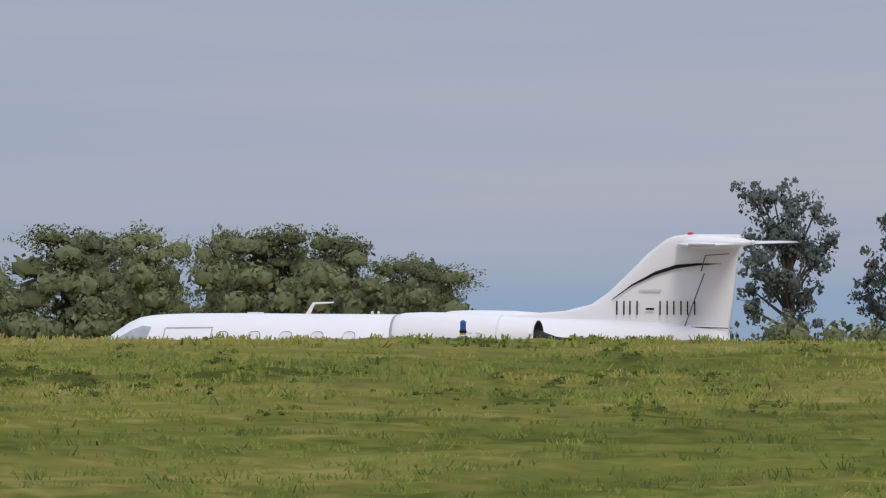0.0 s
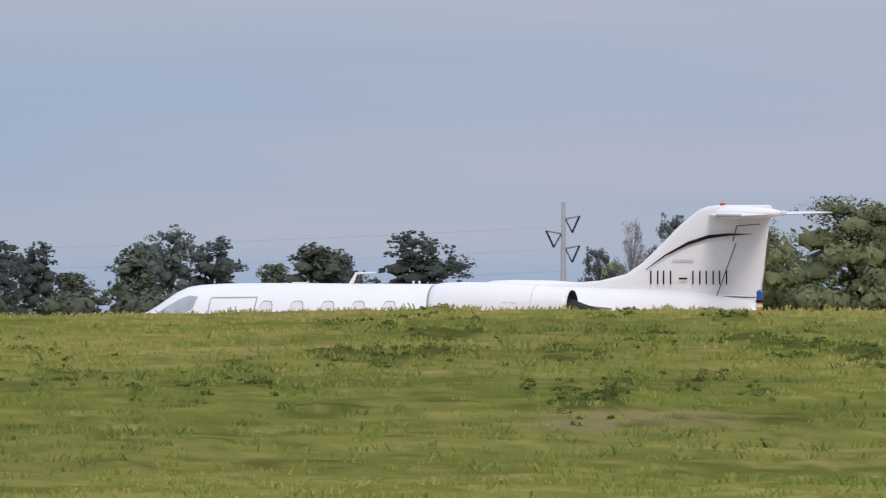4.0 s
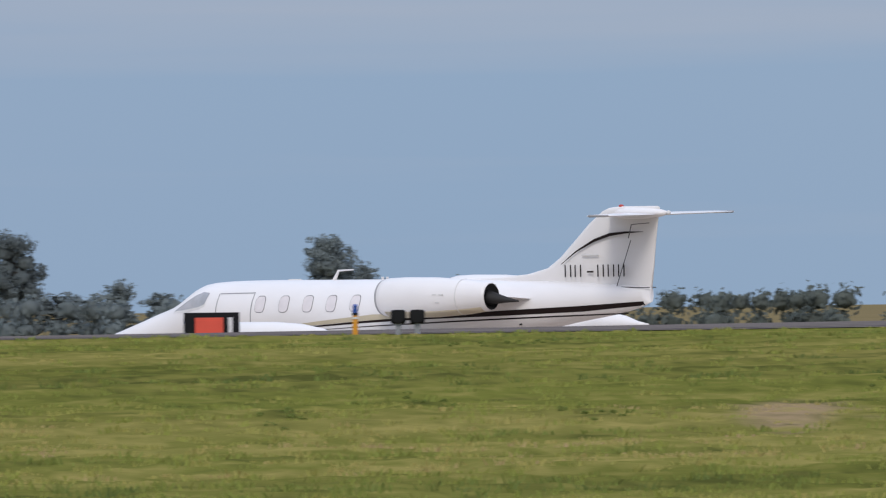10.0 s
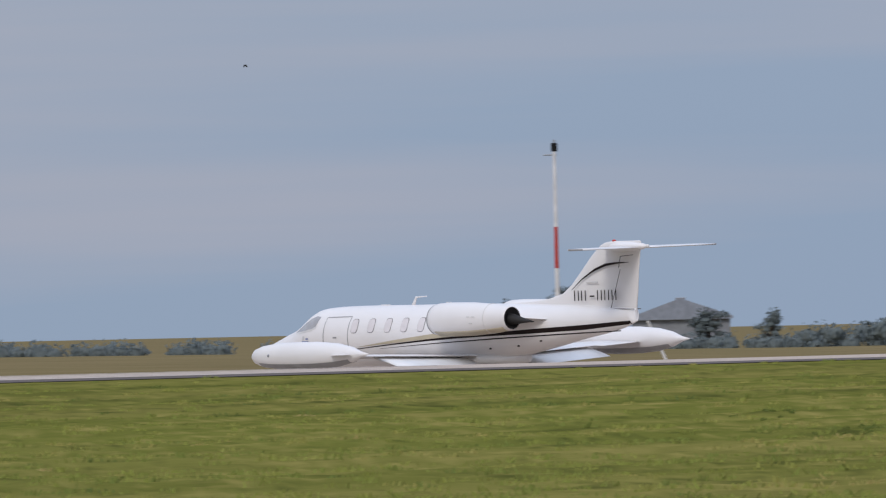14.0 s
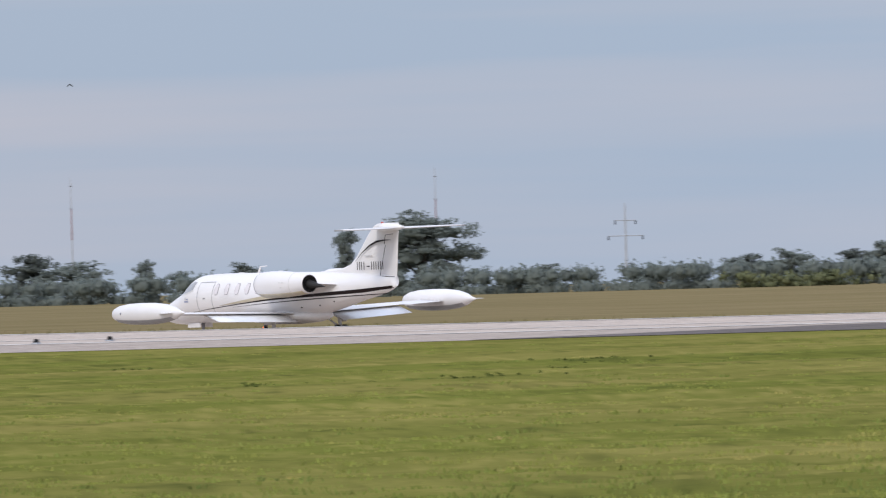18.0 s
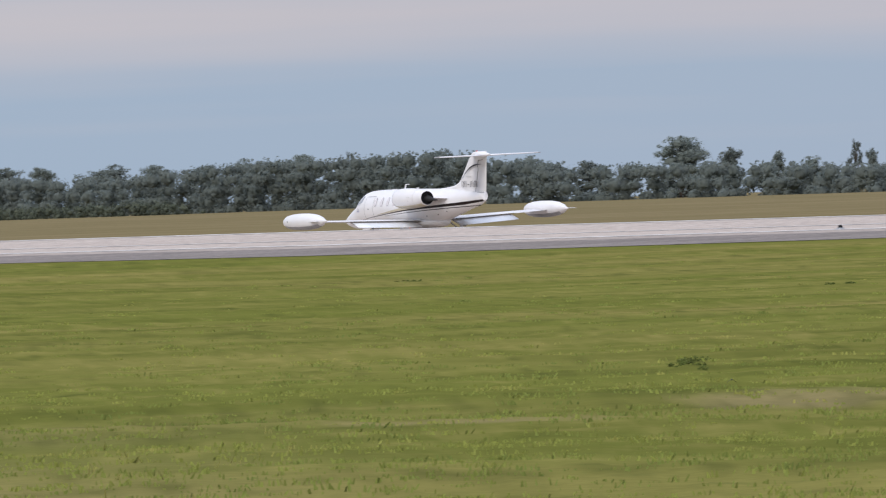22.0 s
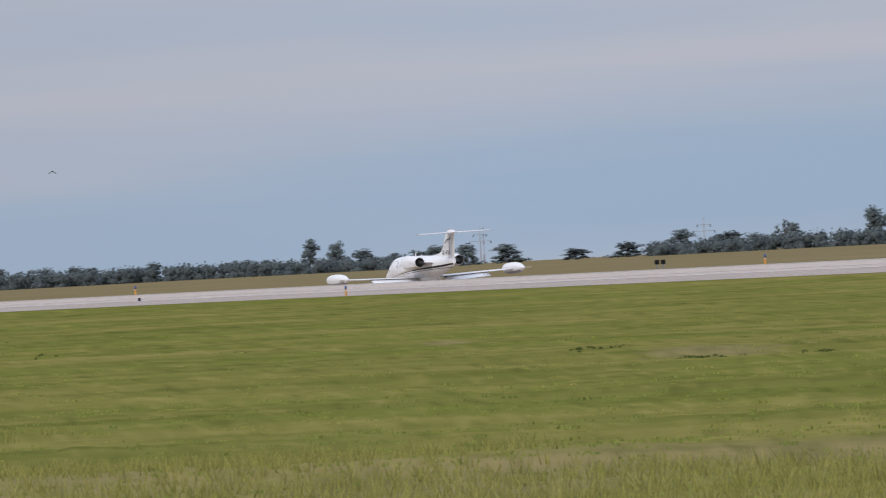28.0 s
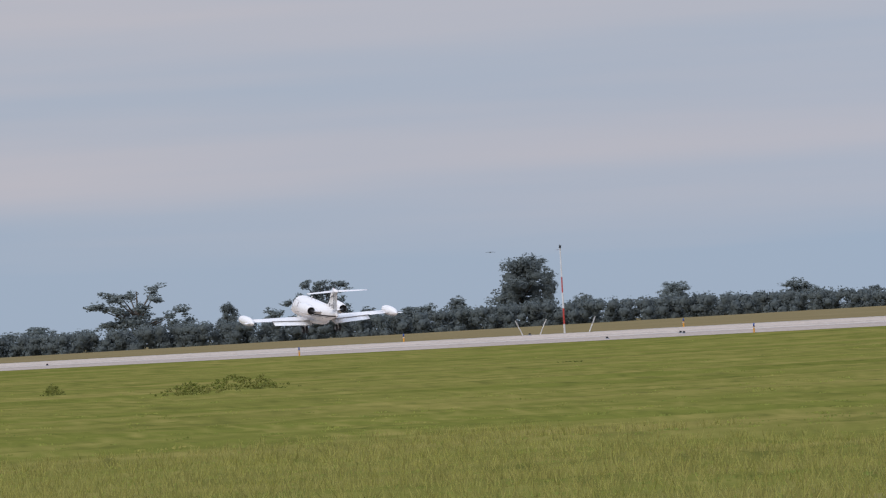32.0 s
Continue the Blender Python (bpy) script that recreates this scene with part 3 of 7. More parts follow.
    me.vertices.foreach_set("co", verts.astype(np.float32).reshape(-1))
    me.loops.add(quad.size + tri.size)
    me.loops.foreach_set("vertex_index", np.concatenate([quad.reshape(-1), tri.reshape(-1)]).astype(np.int32))
    me.polygons.add(len(quad) + len(tri))
    me.polygons.foreach_set("loop_start", np.concatenate([np.arange(len(quad)) * 4, quad.size + np.arange(len(tri)) * 3]).astype(np.int32))
    beyond = next(i for i in range(n) if ra[i] * math.cos(radians(79)) > LANE_Y)
    me.polygons.foreach_set("material_index", np.concatenate([(q.reshape(-1) >= beyond), np.zeros(m)]).astype(np.int32))
    me.update(calc_edges=True)
    me.attributes.new("worn", "FLOAT", "POINT").data.foreach_set("value", np.concatenate([worn.reshape(-1), [0.0]]).astype(np.float32))
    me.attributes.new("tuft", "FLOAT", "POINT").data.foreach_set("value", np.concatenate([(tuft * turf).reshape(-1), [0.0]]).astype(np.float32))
    ob = dress(new("ground", me), GRASS, None, "", True)
    me.materials.append(FIELD)
    tagged(ob, "mown airfield grass in green and straw patches over low swells", "grass", kind="structure")


def pave(name, y0, y1, az0, az1, material, lift, label, category, d=0.25, taper=0.0):
    """A strip of paving between two lines parallel to the runway, over the crown between near and far edge."""
    verts, faces = [], []
    share = np.linspace(0, 1, 5)
    azs = np.arange(az0, az1 + 0.001, d)
    for az in azs:
        c = math.cos(radians(az))
        zn, zf = knot(NEAR_EDGE, az, NEAR_Y / c), knot(FAR_EDGE, az, FAR_Y / c)
        full = min(1.0, max(0.02, (az1 - az) / taper)) if taper else 1.0
        if taper and az0 > 18:
            full = min(full, max(0.02, (az - az0) / taper))
        for y in y0 + (y1 - y0) * share * full:
            k = (y - NEAR_Y) / (FAR_Y - NEAR_Y)
            verts.append((-y * math.tan(radians(az)), y, zn + (zf - zn) * k + lift))
    n = len(share)
    for i in range(len(azs) - 1):
        for q in range(n - 1):
            faces.append((i * n + q, i * n + q + 1, (i + 1) * n + q + 1, (i + 1) * n + q))
    ob = raw(name, verts, faces, material)
    return tagged(ob, label, category, kind="structure")


def build_pavement():
    pave("runway", 303.0, FAR_Y, 18, 78.9, CONCRETE, 0.0, "pale grey concrete runway strip with a low crown", "runway")
    pave("pavement_shoulder", NEAR_Y, 303.0, 18, 79, CONCRETE_OLD, 0.0, "weathered grey concrete shoulder along the runway", "shoulder")
    pave("asphalt_shoulder", NEAR_Y, 302.8, 18, 57, ASPHALT, 0.008, "dark asphalt shoulder along the taxiway", "asphalt", taper=1.2)
    pave("asphalt_shoulder", NEAR_Y, 300.5, 62, 71.5, ASPHALT_WORN, 0.008, "worn grey asphalt shoulder along the runway", "asphalt", taper=1.8)
    pave("taxiway", 297.0, FAR_Y - 0.5, 18, 43.5, ASPHALT, 0.012, "dark grey asphalt taxiway surface", "asphalt")
    pave("edge_line", 303.4, 304.3, 47, 78.9, LINE_WHITE, 0.012, "worn white edge line painted on the runway", "road marking")
    pave("far_edge_line", FAR_Y - 1.3, FAR_Y - 0.5, 47, 78.9, LINE_WHITE, 0.012, "worn white line along the far edge of the runway", "road marking")
    pave("edge_line_inner", 309.4, 309.9, 47, 78.9, LINE_WHITE, 0.012, "thin worn white line on the runway", "road marking")
    # yellow lead-on lines that cross the paving
    for az0, y0, az1, y1, wide in ((39.82, 320.5, 39.61, 320.5, 8.0), (44.41, 292.3, 43.82, 315.0, 3.0), (52.78, 292.9, 52.13, 309.9, 8.0)):
        verts, faces = [], []
        for k in np.linspace(0, 1, 25):
            az, y = az0 + (az1 - az0) * k, y0 + (y1 - y0) * k
            x = -y * math.tan(radians(az))
            for dx in (0.0, wide):
                a = math.degrees(math.atan2(-(x + dx), y))
                verts.append((x + dx, y, knot(NEAR_EDGE, a, NEAR_Y / math.cos(radians(a))) * (1 - (y - NEAR_Y) / 30) + knot(FAR_EDGE, a, FAR_Y / math.cos(radians(a))) * (y - NEAR_Y) / 30 + 0.03))
        for i in range(24):
            faces.append((2 * i, 2 * i + 1, 2 * i + 3, 2 * i + 2))
        tagged(raw("yellow_line", verts, faces, LINE_YELLOW), "worn yellow guide line curving across the pavement", "road marking", kind="structure")
    for az0, y0, az1, y1 in ((69.53, 293.2, 69.15, 300.2), (67.92, 295.7, 67.65, 300.8), (63.96, 292.3, 62.87, 296.5)):
        verts, faces = [], []
        for k in np.linspace(0, 1, 25):
            az, y = az0 + (az1 - az0) * k, y0 + (y1 - y0) * k
            x = -y * math.tan(radians(az))
            for dy in (0.0, 1.6):
                a = math.degrees(math.atan2(-x, y + dy))
                q = (y + dy - NEAR_Y) / 30
                verts.append((x, y + dy, knot(NEAR_EDGE, a, NEAR_Y / math.cos(radians(a))) * (1 - q) + knot(FAR_EDGE, a, FAR_Y / math.cos(radians(a))) * q + 0.03))
        for i in range(24):
            faces.append((2 * i, 2 * i + 2, 2 * i + 3, 2 * i + 1))
        tagged(raw("white_line", verts, faces, LINE_WHITE), "worn white line crossing the asphalt shoulder", "road marking", kind="structure")
    # the lane on which the aircraft rolls, beyond the crown
    verts, faces = [], []
    xs = np.linspace(-1900, -90, 60)
    for x in xs:
        verts += [(x, LANE_Y - 8.5, 0.0), (x, LANE_Y + 8.5, 0.0)]
    for i in range(len(xs) - 1):
        faces.append((2 * i, 2 * i + 2, 2 * i + 3, 2 * i + 1))
    tagged(raw("runway_lane", verts, faces, CONCRETE), "concrete rolling lane behind the crown of the runway", "runway", kind="structure")


build_ground()
build_pavement()

# ---- the aircraft ----
# Along the fuselage from the nose: x, centre height, half width, half height.
HULL = [(0, 0.99, 0.01, 0.01), (0.06, 0.99, 0.10, 0.10), (0.5, 1.01, 0.29, 0.235), (1.05, 1.06, 0.44, 0.37), (1.5, 1.125, 0.53, 0.465), (1.96, 1.20, 0.61, 0.55),
        (2.53, 1.40, 0.69, 0.70), (2.84, 1.45, 0.72, 0.745), (3.98, 1.465, 0.77, 0.775), (6.0, 1.465, 0.78, 0.77), (7.6, 1.465, 0.78, 0.765), (9.3, 1.52, 0.72, 0.69),
        (10.8, 1.62, 0.58, 0.55), (12.0, 1.71, 0.43, 0.42), (13.0, 1.76, 0.29, 0.31), (13.6, 1.81, 0.16, 0.225), (13.9, 1.86, 0.06, 0.155)]
MAIN_X = 8.6


def hull(x):
    """Centre height, half width and half height at x, with smooth tangents."""
    hx = [h[0] for h in HULL]
    i = max(0, min(len(HULL) - 2, int(np.searchsorted(hx, x)) - 1))
    p0, p1, p2, p3 = HULL[max(0, i - 1)], HULL[i], HULL[i + 1], HULL[min(len(HULL) - 1, i + 2)]
    h = p2[0] - p1[0]
    t = (x - p1[0]) / h
    out = []
    for k in (1, 2, 3):
        s1 = (p2[k] - p0[k]) / (p2[0] - p0[0])
        s2 = (p3[k] - p1[k]) / (p3[0] - p1[0]) if p3[0] > p1[0] else 0
        a, b = (2 * t ** 3 - 3 * t * t + 1), (t ** 3 - 2 * t * t + t)
        c, d = (-2 * t ** 3 + 3 * t * t), (t ** 3 - t * t)
        out.append(a * p1[k] + b * h * s1 + c * p2[k] + d * h * s2)
    return out


def skin(x, z, side, lift=0.004):
    """The point of the hull's side at x and height z, lifted off the surface."""
    zc, hw, hh = hull(x)
    v = max(-0.999, min(0.999, (z - zc) / hh))
    return Vector((x - MAIN_X, side * (hw * math.sqrt(1 - v * v) + lift), z))


def patch(name, grid, material, parent, label=""):
    """A thin sheet from rows of points."""
    bm = bmesh.new()
    rows = [[bm.verts.new(p) for p in row] for row in grid]
    for a, b in zip(rows, rows[1:]):
        for i in range(len(a) - 1):
            bm.faces.new((a[i], a[i + 1], b[i + 1], b[i]))
    bmesh.ops.recalc_face_normals(bm, faces=bm.faces[:])
    return part(name, bm, material, parent, label, True)


def band(name, xs, low, high, side, material, parent, label="", lift=0.005, n=3):
    """A stripe on the hull's side between two heights given at xs."""
    grid = []
    for x in np.linspace(xs[0], xs[-1], max(4, int((xs[-1] - xs[0]) / 0.15))):
        a, b = np.interp(x, xs, low), np.interp(x, xs, high)
        grid.append([skin(x, a + (b - a) * i / n, side, lift) for i in range(n + 1)])
    return patch(name, grid, material, parent, label)


def foil(root, tip, thick_r, thick_t, n=10):
    """Rings of an aerofoil lofted between root and tip; each is (x front, x rear, y, z)."""
    rings = []
    for k in (0, 0.25, 0.5, 0.75, 1.0):
        xf, xr, y, z = [root[i] + (tip[i] - root[i]) * k for i in range(4)]
        th = thick_r + (thick_t - thick_r) * k
        top, bot = [], []
        for i in range(n + 1):
            u = (1 - math.cos(math.pi * i / n)) / 2
            f = 2.6 * th * (0.35 * math.sqrt(u) - 0.15 * u - 0.2 * u * u)
            top.append((xf + (xr - xf) * u - MAIN_X, y, z + f))
            bot.append((xf + (xr - xf) * u - MAIN_X, y, z - f * 0.75))
        rings.append(top + bot[-2:0:-1])
    return rings


def wheel_at(parent, x, y, r, w, name="wheel"):
    bm = bmesh.new()
    bmesh.ops.create_cone(bm, cap_ends=True, segments=20, radius1=r, radius2=r, depth=w, matrix=Matrix.Rotation(math.pi / 2, 4, "X"))
    bmesh.ops.bevel(bm, geom=[e for e in bm.edges if abs(e.verts[0].co.y - e.verts[1].co.y) < 1e-5], offset=w * 0.25, segments=2, affect="EDGES")
    tyre = part(name, bm, RUBBER, parent, "black tyre")
    tyre.location = (x - MAIN_X, y, r)
    bm = bmesh.new()
    bmesh.ops.create_cone(bm, cap_ends=True, segments=14, radius1=r * 0.5, radius2=r * 0.5, depth=w * 1.06, matrix=Matrix.Rotation(math.pi / 2, 4, "X"))
    part("hub", bm, STEEL, tyre)


def build_jet():
    jet = thing("business_jet", "white twin-engine business jet with dark brown stripe and wing tip tanks", "aeroplane")
    # hull
    bm = bmesh.new()
    rings = []
    for x in np.concatenate([[0, 0.03, 0.08, 0.2, 0.35], np.arange(0.5, 13.91, 0.2), [13.9]]):
        zc, hw, hh = hull(float(x))
        rings.append([(x - MAIN_X, hw * math.sin(a), zc + hh * math.cos(a)) for a in np.linspace(0, 2 * math.pi, 41)[:-1]])
    loft(bm, rings)
    part("fuselage", bm, WHITE, jet, "glossy white fuselage", True)
    # cockpit glazing
    for side in (-1, 1):
        grid = []
        lo = [(2.12, 1.625), (2.38, 1.64), (2.64, 1.67), (2.88, 1.71), (3.02, 1.77)]
        hi = [(2.22, 1.68), (2.48, 1.83), (2.70, 1.95), (2.88, 2.02), (3.07, 2.0)]
        for (xa, za), (xb, zb) in zip(lo, hi):
            grid.append([skin(xa + (xb - xa) * i / 4, za + (zb - za) * i / 4, side, 0.006) for i in range(5)])
        pane = patch("side_windscreen", grid, GLASS, jet, "grey cockpit side glass")
        grid2 = [[skin(xa, za - 0.05, side, 0.004), skin(xa, za, side, 0.009)] for xa, za in lo]
        patch("windscreen_frame", grid2, WHITE_OLD, pane)
    # cabin windows
    for side in (-1, 1):
        for x in (4.49, 5.10, 5.71, 6.31, 6.92):
            def oval(s, lift):
                pts = []
                for a in np.linspace(0, 2 * math.pi, 25)[:-1]:
                    ca, sa = math.cos(a), math.sin(a)
                    pts.append(skin(x + s * 0.135 * math.copysign(abs(ca) ** 0.62, ca), 1.755 + s * 0.185 * math.copysign(abs(sa) ** 0.62, sa), side, lift))
                return pts
            bm = bmesh.new()
            ring = [bm.verts.new(p) for p in oval(0.9, 0.008)]
            mid = bm.verts.new(skin(x, 1.755, side, 0.008))
            for i in range(24):
                bm.faces.new((ring[i], ring[(i + 1) % 24], mid))
            bmesh.ops.recalc_face_normals(bm, faces=bm.faces[:])
            w = part("cabin_window", bm, SHADE, jet, "cabin window with a pale shade drawn down", True)
            bm = bmesh.new()
            a, b = [bm.verts.new(p) for p in oval(0.95, 0.006)], [bm.verts.new(p) for p in oval(0.9, 0.012)]
            for i in range(24):
                bm.faces.new((a[i], a[(i + 1) % 24], b[(i + 1) % 24], b[i]))
            bmesh.ops.recalc_face_normals(bm, faces=bm.faces[:])
            part("window_rim", bm, SEAM, w)
    # door outline on the near side
    for nm, xs, lo, hi in (("door_seam", (3.36, 4.28), (1.972, 1.982), (1.992, 2.002)), ("door_seam", (3.338, 3.362), (0.86, 0.86), (1.975, 1.975)), ("door_seam", (4.258, 4.282), (0.86, 0.86), (1.97, 1.97))):
        band(nm, xs, lo, hi, -1, GREY_LINE_SHADE, jet, n=8)
    band("door_handle", (3.72, 3.86), (1.46, 1.46), (1.50, 1.50), -1, GREY_LINE_SHADE, jet)
    band("nose_emblem", (2.50, 2.78), (1.37, 1.37), (1.41, 1.41), -1, EMBLEM, jet, "blue-grey emblem bars on the nose")
    band("nose_emblem", (2.52, 2.60), (1.43, 1.43), (1.53, 1.53), -1, WHITE_OLD, jet)
    band("nose_emblem", (2.66, 2.76), (1.44, 1.44), (1.48, 1.48), -1, EMBLEM, jet)
    # stripes
    for side in (-1, 1):
        band("dark_stripe", (2.7, 3.8, 4.9, 6.0, 7.2, 8.6, 10.7, 12.4, 13.75), (1.02, 1.12, 1.20, 1.275, 1.345, 1.405, 1.465, 1.525, 1.635), (1.025, 1.135, 1.222, 1.305, 1.39, 1.47, 1.575, 1.645, 1.72), side, STRIPE, jet, "dark brown stripe along the tail")
        band("thin_stripe", (5.4, 7.4, 9.5, 11.5, 13.3), (1.18, 1.27, 1.345, 1.41, 1.46), (1.185, 1.29, 1.375, 1.44, 1.485), side, STRIPE, jet)
        band("gold_stripe", (4.6, 6.0, 7.4, 9.4), (1.23, 1.315, 1.405, 1.50), (1.235, 1.39, 1.52, 1.56), side, GOLD, jet, "gold swoosh")
    # engines
    for side in (-1, 1):
        prof = [(8.06, 0.30), (8.00, 0.33), (8.02, 0.365), (8.2, 0.405), (8.6, 0.42), (9.4, 0.41), (10.2, 0.355), (10.62, 0.30), (10.72, 0.28), (10.722, 0.272)]
        bm = bmesh.new()
        cy, cz = side * 1.21, 1.87
        loft(bm, [[(x - MAIN_X, cy + r * math.sin(a), cz + r * math.cos(a)) for a in np.linspace(0, 2 * math.pi, 33)[:-1]] for x, r in prof], cap=False)
        nac = part("engine_nacelle", bm, WHITE, jet, "white engine nacelle", True)
        bm = bmesh.new()
        loft(bm, [[(x - MAIN_X, cy + r * math.sin(a), cz + r * math.cos(a)) for a in np.linspace(0, 2 * math.pi, 33)[:-1]] for x, r in ((10.724, 0.282), (10.70, 0.268), (10.62, 0.25), (10.60, 0.01))], cap=False)
        part("exhaust_inside", bm, SOOT_SHADE, nac, "sooty exhaust opening", True)
        # exhaust cone, drawn out towards the hull as the pylon tail's dark shade
        bm = bmesh.new()
        loft(bm, [[(x - MAIN_X, cy + r * math.sin(a), cz + r * math.cos(a)) for a in np.linspace(0, 2 * math.pi, 25)[:-1]] for x, r in ((10.44, 0.19), (10.74, 0.125), (11.0, 0.06), (11.25, 0.012))])
        for v in bm.verts:
            v.co.y -= side * 0.30 * max(0.0, v.co.x + MAIN_X - 10.5)
            v.co.z -= 0.14 * max(0.0, v.co.x + MAIN_X - 10.5)
        part("exhaust_cone", bm, SOOT_SHADE, nac, "dark exhaust cone, bent back as the shade below the pylon tail", True)
        # the lip is grey to draw the shaded edge of the intake
        bm = bmesh.new()
        loft(bm, [[(x - MAIN_X, cy + r * math.sin(a), cz + r * math.cos(a)) for a in np.linspace(0, 2 * math.pi, 33)[:-1]] for x, r in ((7.995, 0.325), (8.01, 0.362), (8.06, 0.378), (8.065, 0.375))], cap=False)
        part("intake_lip", bm, GREY_LINE_SHADE, nac, "intake lip, coloured grey for the shade at its edge", True)
        bm = bmesh.new()
        loft(bm, [[(x - MAIN_X, cy + r * math.sin(a), cz + r * math.cos(a)) for a in np.linspace(0, 2 * math.pi, 33)[:-1]] for x, r in ((8.07, 0.31), (8.2, 0.29), (8.21, 0.01))], cap=False)
        part("fan_face", bm, SOOT_SHADE, nac)
        bm = bmesh.new()
        loft(bm, [[(x - MAIN_X, cy + (r + 0.004) * math.sin(a), cz + (r + 0.004) * math.cos(a)) for a in np.linspace(math.pi - 0.8, math.pi + 0.8, 15)] + [(x - MAIN_X, cy + (r - 0.01) * math.sin(a), cz + (r - 0.01) * math.cos(a)) for a in np.linspace(math.pi + 0.8, math.pi - 0.8, 15)] for x, r in ((8.22, 0.406), (8.6, 0.42), (9.4, 0.41), (10.2, 0.355), (10.6, 0.303))])
        part("nacelle_belly_stripe", bm, GOLD, nac, "beige lower nacelle panel", True)
        for x, r in ((10.05, 0.3715),):
            bm = bmesh.new()
            loft(bm, [[(x + dx - MAIN_X, cy + (r + d) * math.sin(a), cz + (r + d) * math.cos(a)) for a in np.linspace(0, 2 * math.pi, 33)[:-1]] for dx, d in ((-0.008, -0.006), (-0.006, 0.004), (0.006, 0.004), (0.008, -0.006))], cap=False)
            part("cowl_seam", bm, WHITE_OLD, nac, "", True)
        for x, z in ((9.55, 0.06), (9.72, 0.06), (9.62, -0.10)):
            bm = bmesh.new()
            box(bm, x - MAIN_X, cy + side * math.sqrt(0.397 ** 2 - z * z), cz + z, 0.10, 0.02, 0.025, 0.004)
            part("cowl_latch", bm, WHITE_OLD, nac)
        # pylon, with its tail fairing
        bm = bmesh.new()
        loft(bm, foil((8.5, 11.25, side * 0.45, 1.80), (8.7, 11.0, side * 1.05, 1.86), 0.13, 0.10))
        part("engine_pylon", bm, WHITE, jet, "", True)
    # wings, flaps, tip tanks
    for side in (-1, 1):
        bm = bmesh.new()
        loft(bm, foil((5.75, 8.75, side * 0.45, 0.93), (6.95, 8.35, side * 5.3, 1.12), 0.24, 0.12))
        part("wing", bm, WHITE, jet, "white low wing", True)
        bm = bmesh.new()
        rings = foil((8.40, 9.42, side * 0.85, 0.93), (8.22, 9.12, side * 3.6, 1.02), 0.085, 0.07)
        loft(bm, [[(px, py, pz - 0.26 * max(0.0, px - rg[0][0])) for px, py, pz in rg] for rg in rings])
        part("wing_flap", bm, FLAP_WHITE, jet, "lowered white flap", True)
        bm = bmesh.new()
        loft(bm, foil((8.26, 8.78, side * 3.68, 1.045), (8.2, 8.62, side * 5.1, 1.10), 0.05, 0.04))
        part("aileron", bm, WHITE, jet, "", True)
        bm = bmesh.new()
        prof = [(5.86, 0.01), (5.90, 0.09), (6.03, 0.185), (6.30, 0.262), (6.8, 0.318), (7.5, 0.338), (8.3, 0.332), (8.95, 0.285), (9.45, 0.19), (9.78, 0.07), (10.05, 0.014)]
        loft(bm, [[(x - MAIN_X, side * 5.42 + r * math.sin(a), 1.14 + r * math.cos(a)) for a in np.linspace(0, 2 * math.pi, 29)[:-1]] for x, r in prof])
        tank = part("tip_tank", bm, WHITE, jet, "white wing tip fuel tank", True)
        # a grey sheet under the white tank paints its shaded lower side
        grid = []
        for x, r in prof[3:9]:
            grid.append([(x - MAIN_X, side * 5.42 + (r + 0.004) * math.sin(a), 1.14 + (r + 0.004) * math.cos(a)) for a in np.linspace(math.pi - 0.95, math.pi + 0.95, 9)])
        patch("tank_belly", grid, GREY_LINE_SHADE, tank, "underside of the tank, its shade laid on in grey")
        bm = bmesh.new()
        loft(bm, foil((8.9, 9.6, side * 5.6, 1.14), (9.2, 9.7, side * 5.95, 1.14), 0.04, 0.03))
        part("tank_fin", bm, WHITE, tank, "", True)
        bm = bmesh.new()
        bmesh.ops.create_uvsphere(bm, u_segments=10, v_segments=6, radius=0.04, matrix=Matrix.Translation((6.75 - MAIN_X, side * (5.42 + 0.30), 1.16)))
        part("filler_cap", bm, STEEL, tank)
    # fairing under the wing
    bm = bmesh.new()
    loft(bm, [[(x - MAIN_X, w * math.sin(a), 0.86 + h * math.cos(a)) for a in np.linspace(0, 2 * math.pi, 29)[:-1]] for x, w, h in ((5.3, 0.1, 0.05), (5.9, 0.55, 0.2), (6.8, 0.72, 0.26), (8.2, 0.72, 0.27), (9.2, 0.5, 0.22), (10.0, 0.1, 0.1))])
    part("wing_fairing", bm, WHITE_OLD, jet, "", True)
    # fin with dorsal fillet
    bm = bmesh.new()
    rings = []
    for xf, xr, z, th in ((10.6, 13.90, 1.80, 0.10), (8.9, 13.93, 2.08, 0.10), (9.0, 13.95, 2.19, 0.10), (10.0, 13.95, 2.24, 0.10), (10.8, 13.96, 2.30, 0.105), (11.3, 13.98, 2.42, 0.11), (11.62, 14.0, 2.63, 0.115), (12.0, 14.04, 2.98, 0.11), (12.36, 14.09, 3.32, 0.105), (12.60, 14.12, 3.50, 0.11), (12.72, 14.14, 3.585, 0.12), (12.88, 14.15, 3.645, 0.10), (13.12, 14.1, 3.675, 0.06)):
        top = [(xf + (xr - xf) * u - MAIN_X, th * 1.9 * (0.45 * math.sqrt(u) * (1 - u) + 0.12 * (1 - u)) if 0 < u < 1 else 0.0, z) for u in [(1 - math.cos(math.pi * i / 12)) / 2 for i in range(13)]]
        rings.append(top + [(px, -py, pz) for px, py, pz in top[-2:0:-1]])
    loft(bm, rings)
    fin = part("tail_fin", bm, WHITE, jet, "white swept tail fin", True)
    for side in (-1, 1):
        y = side * 0.112
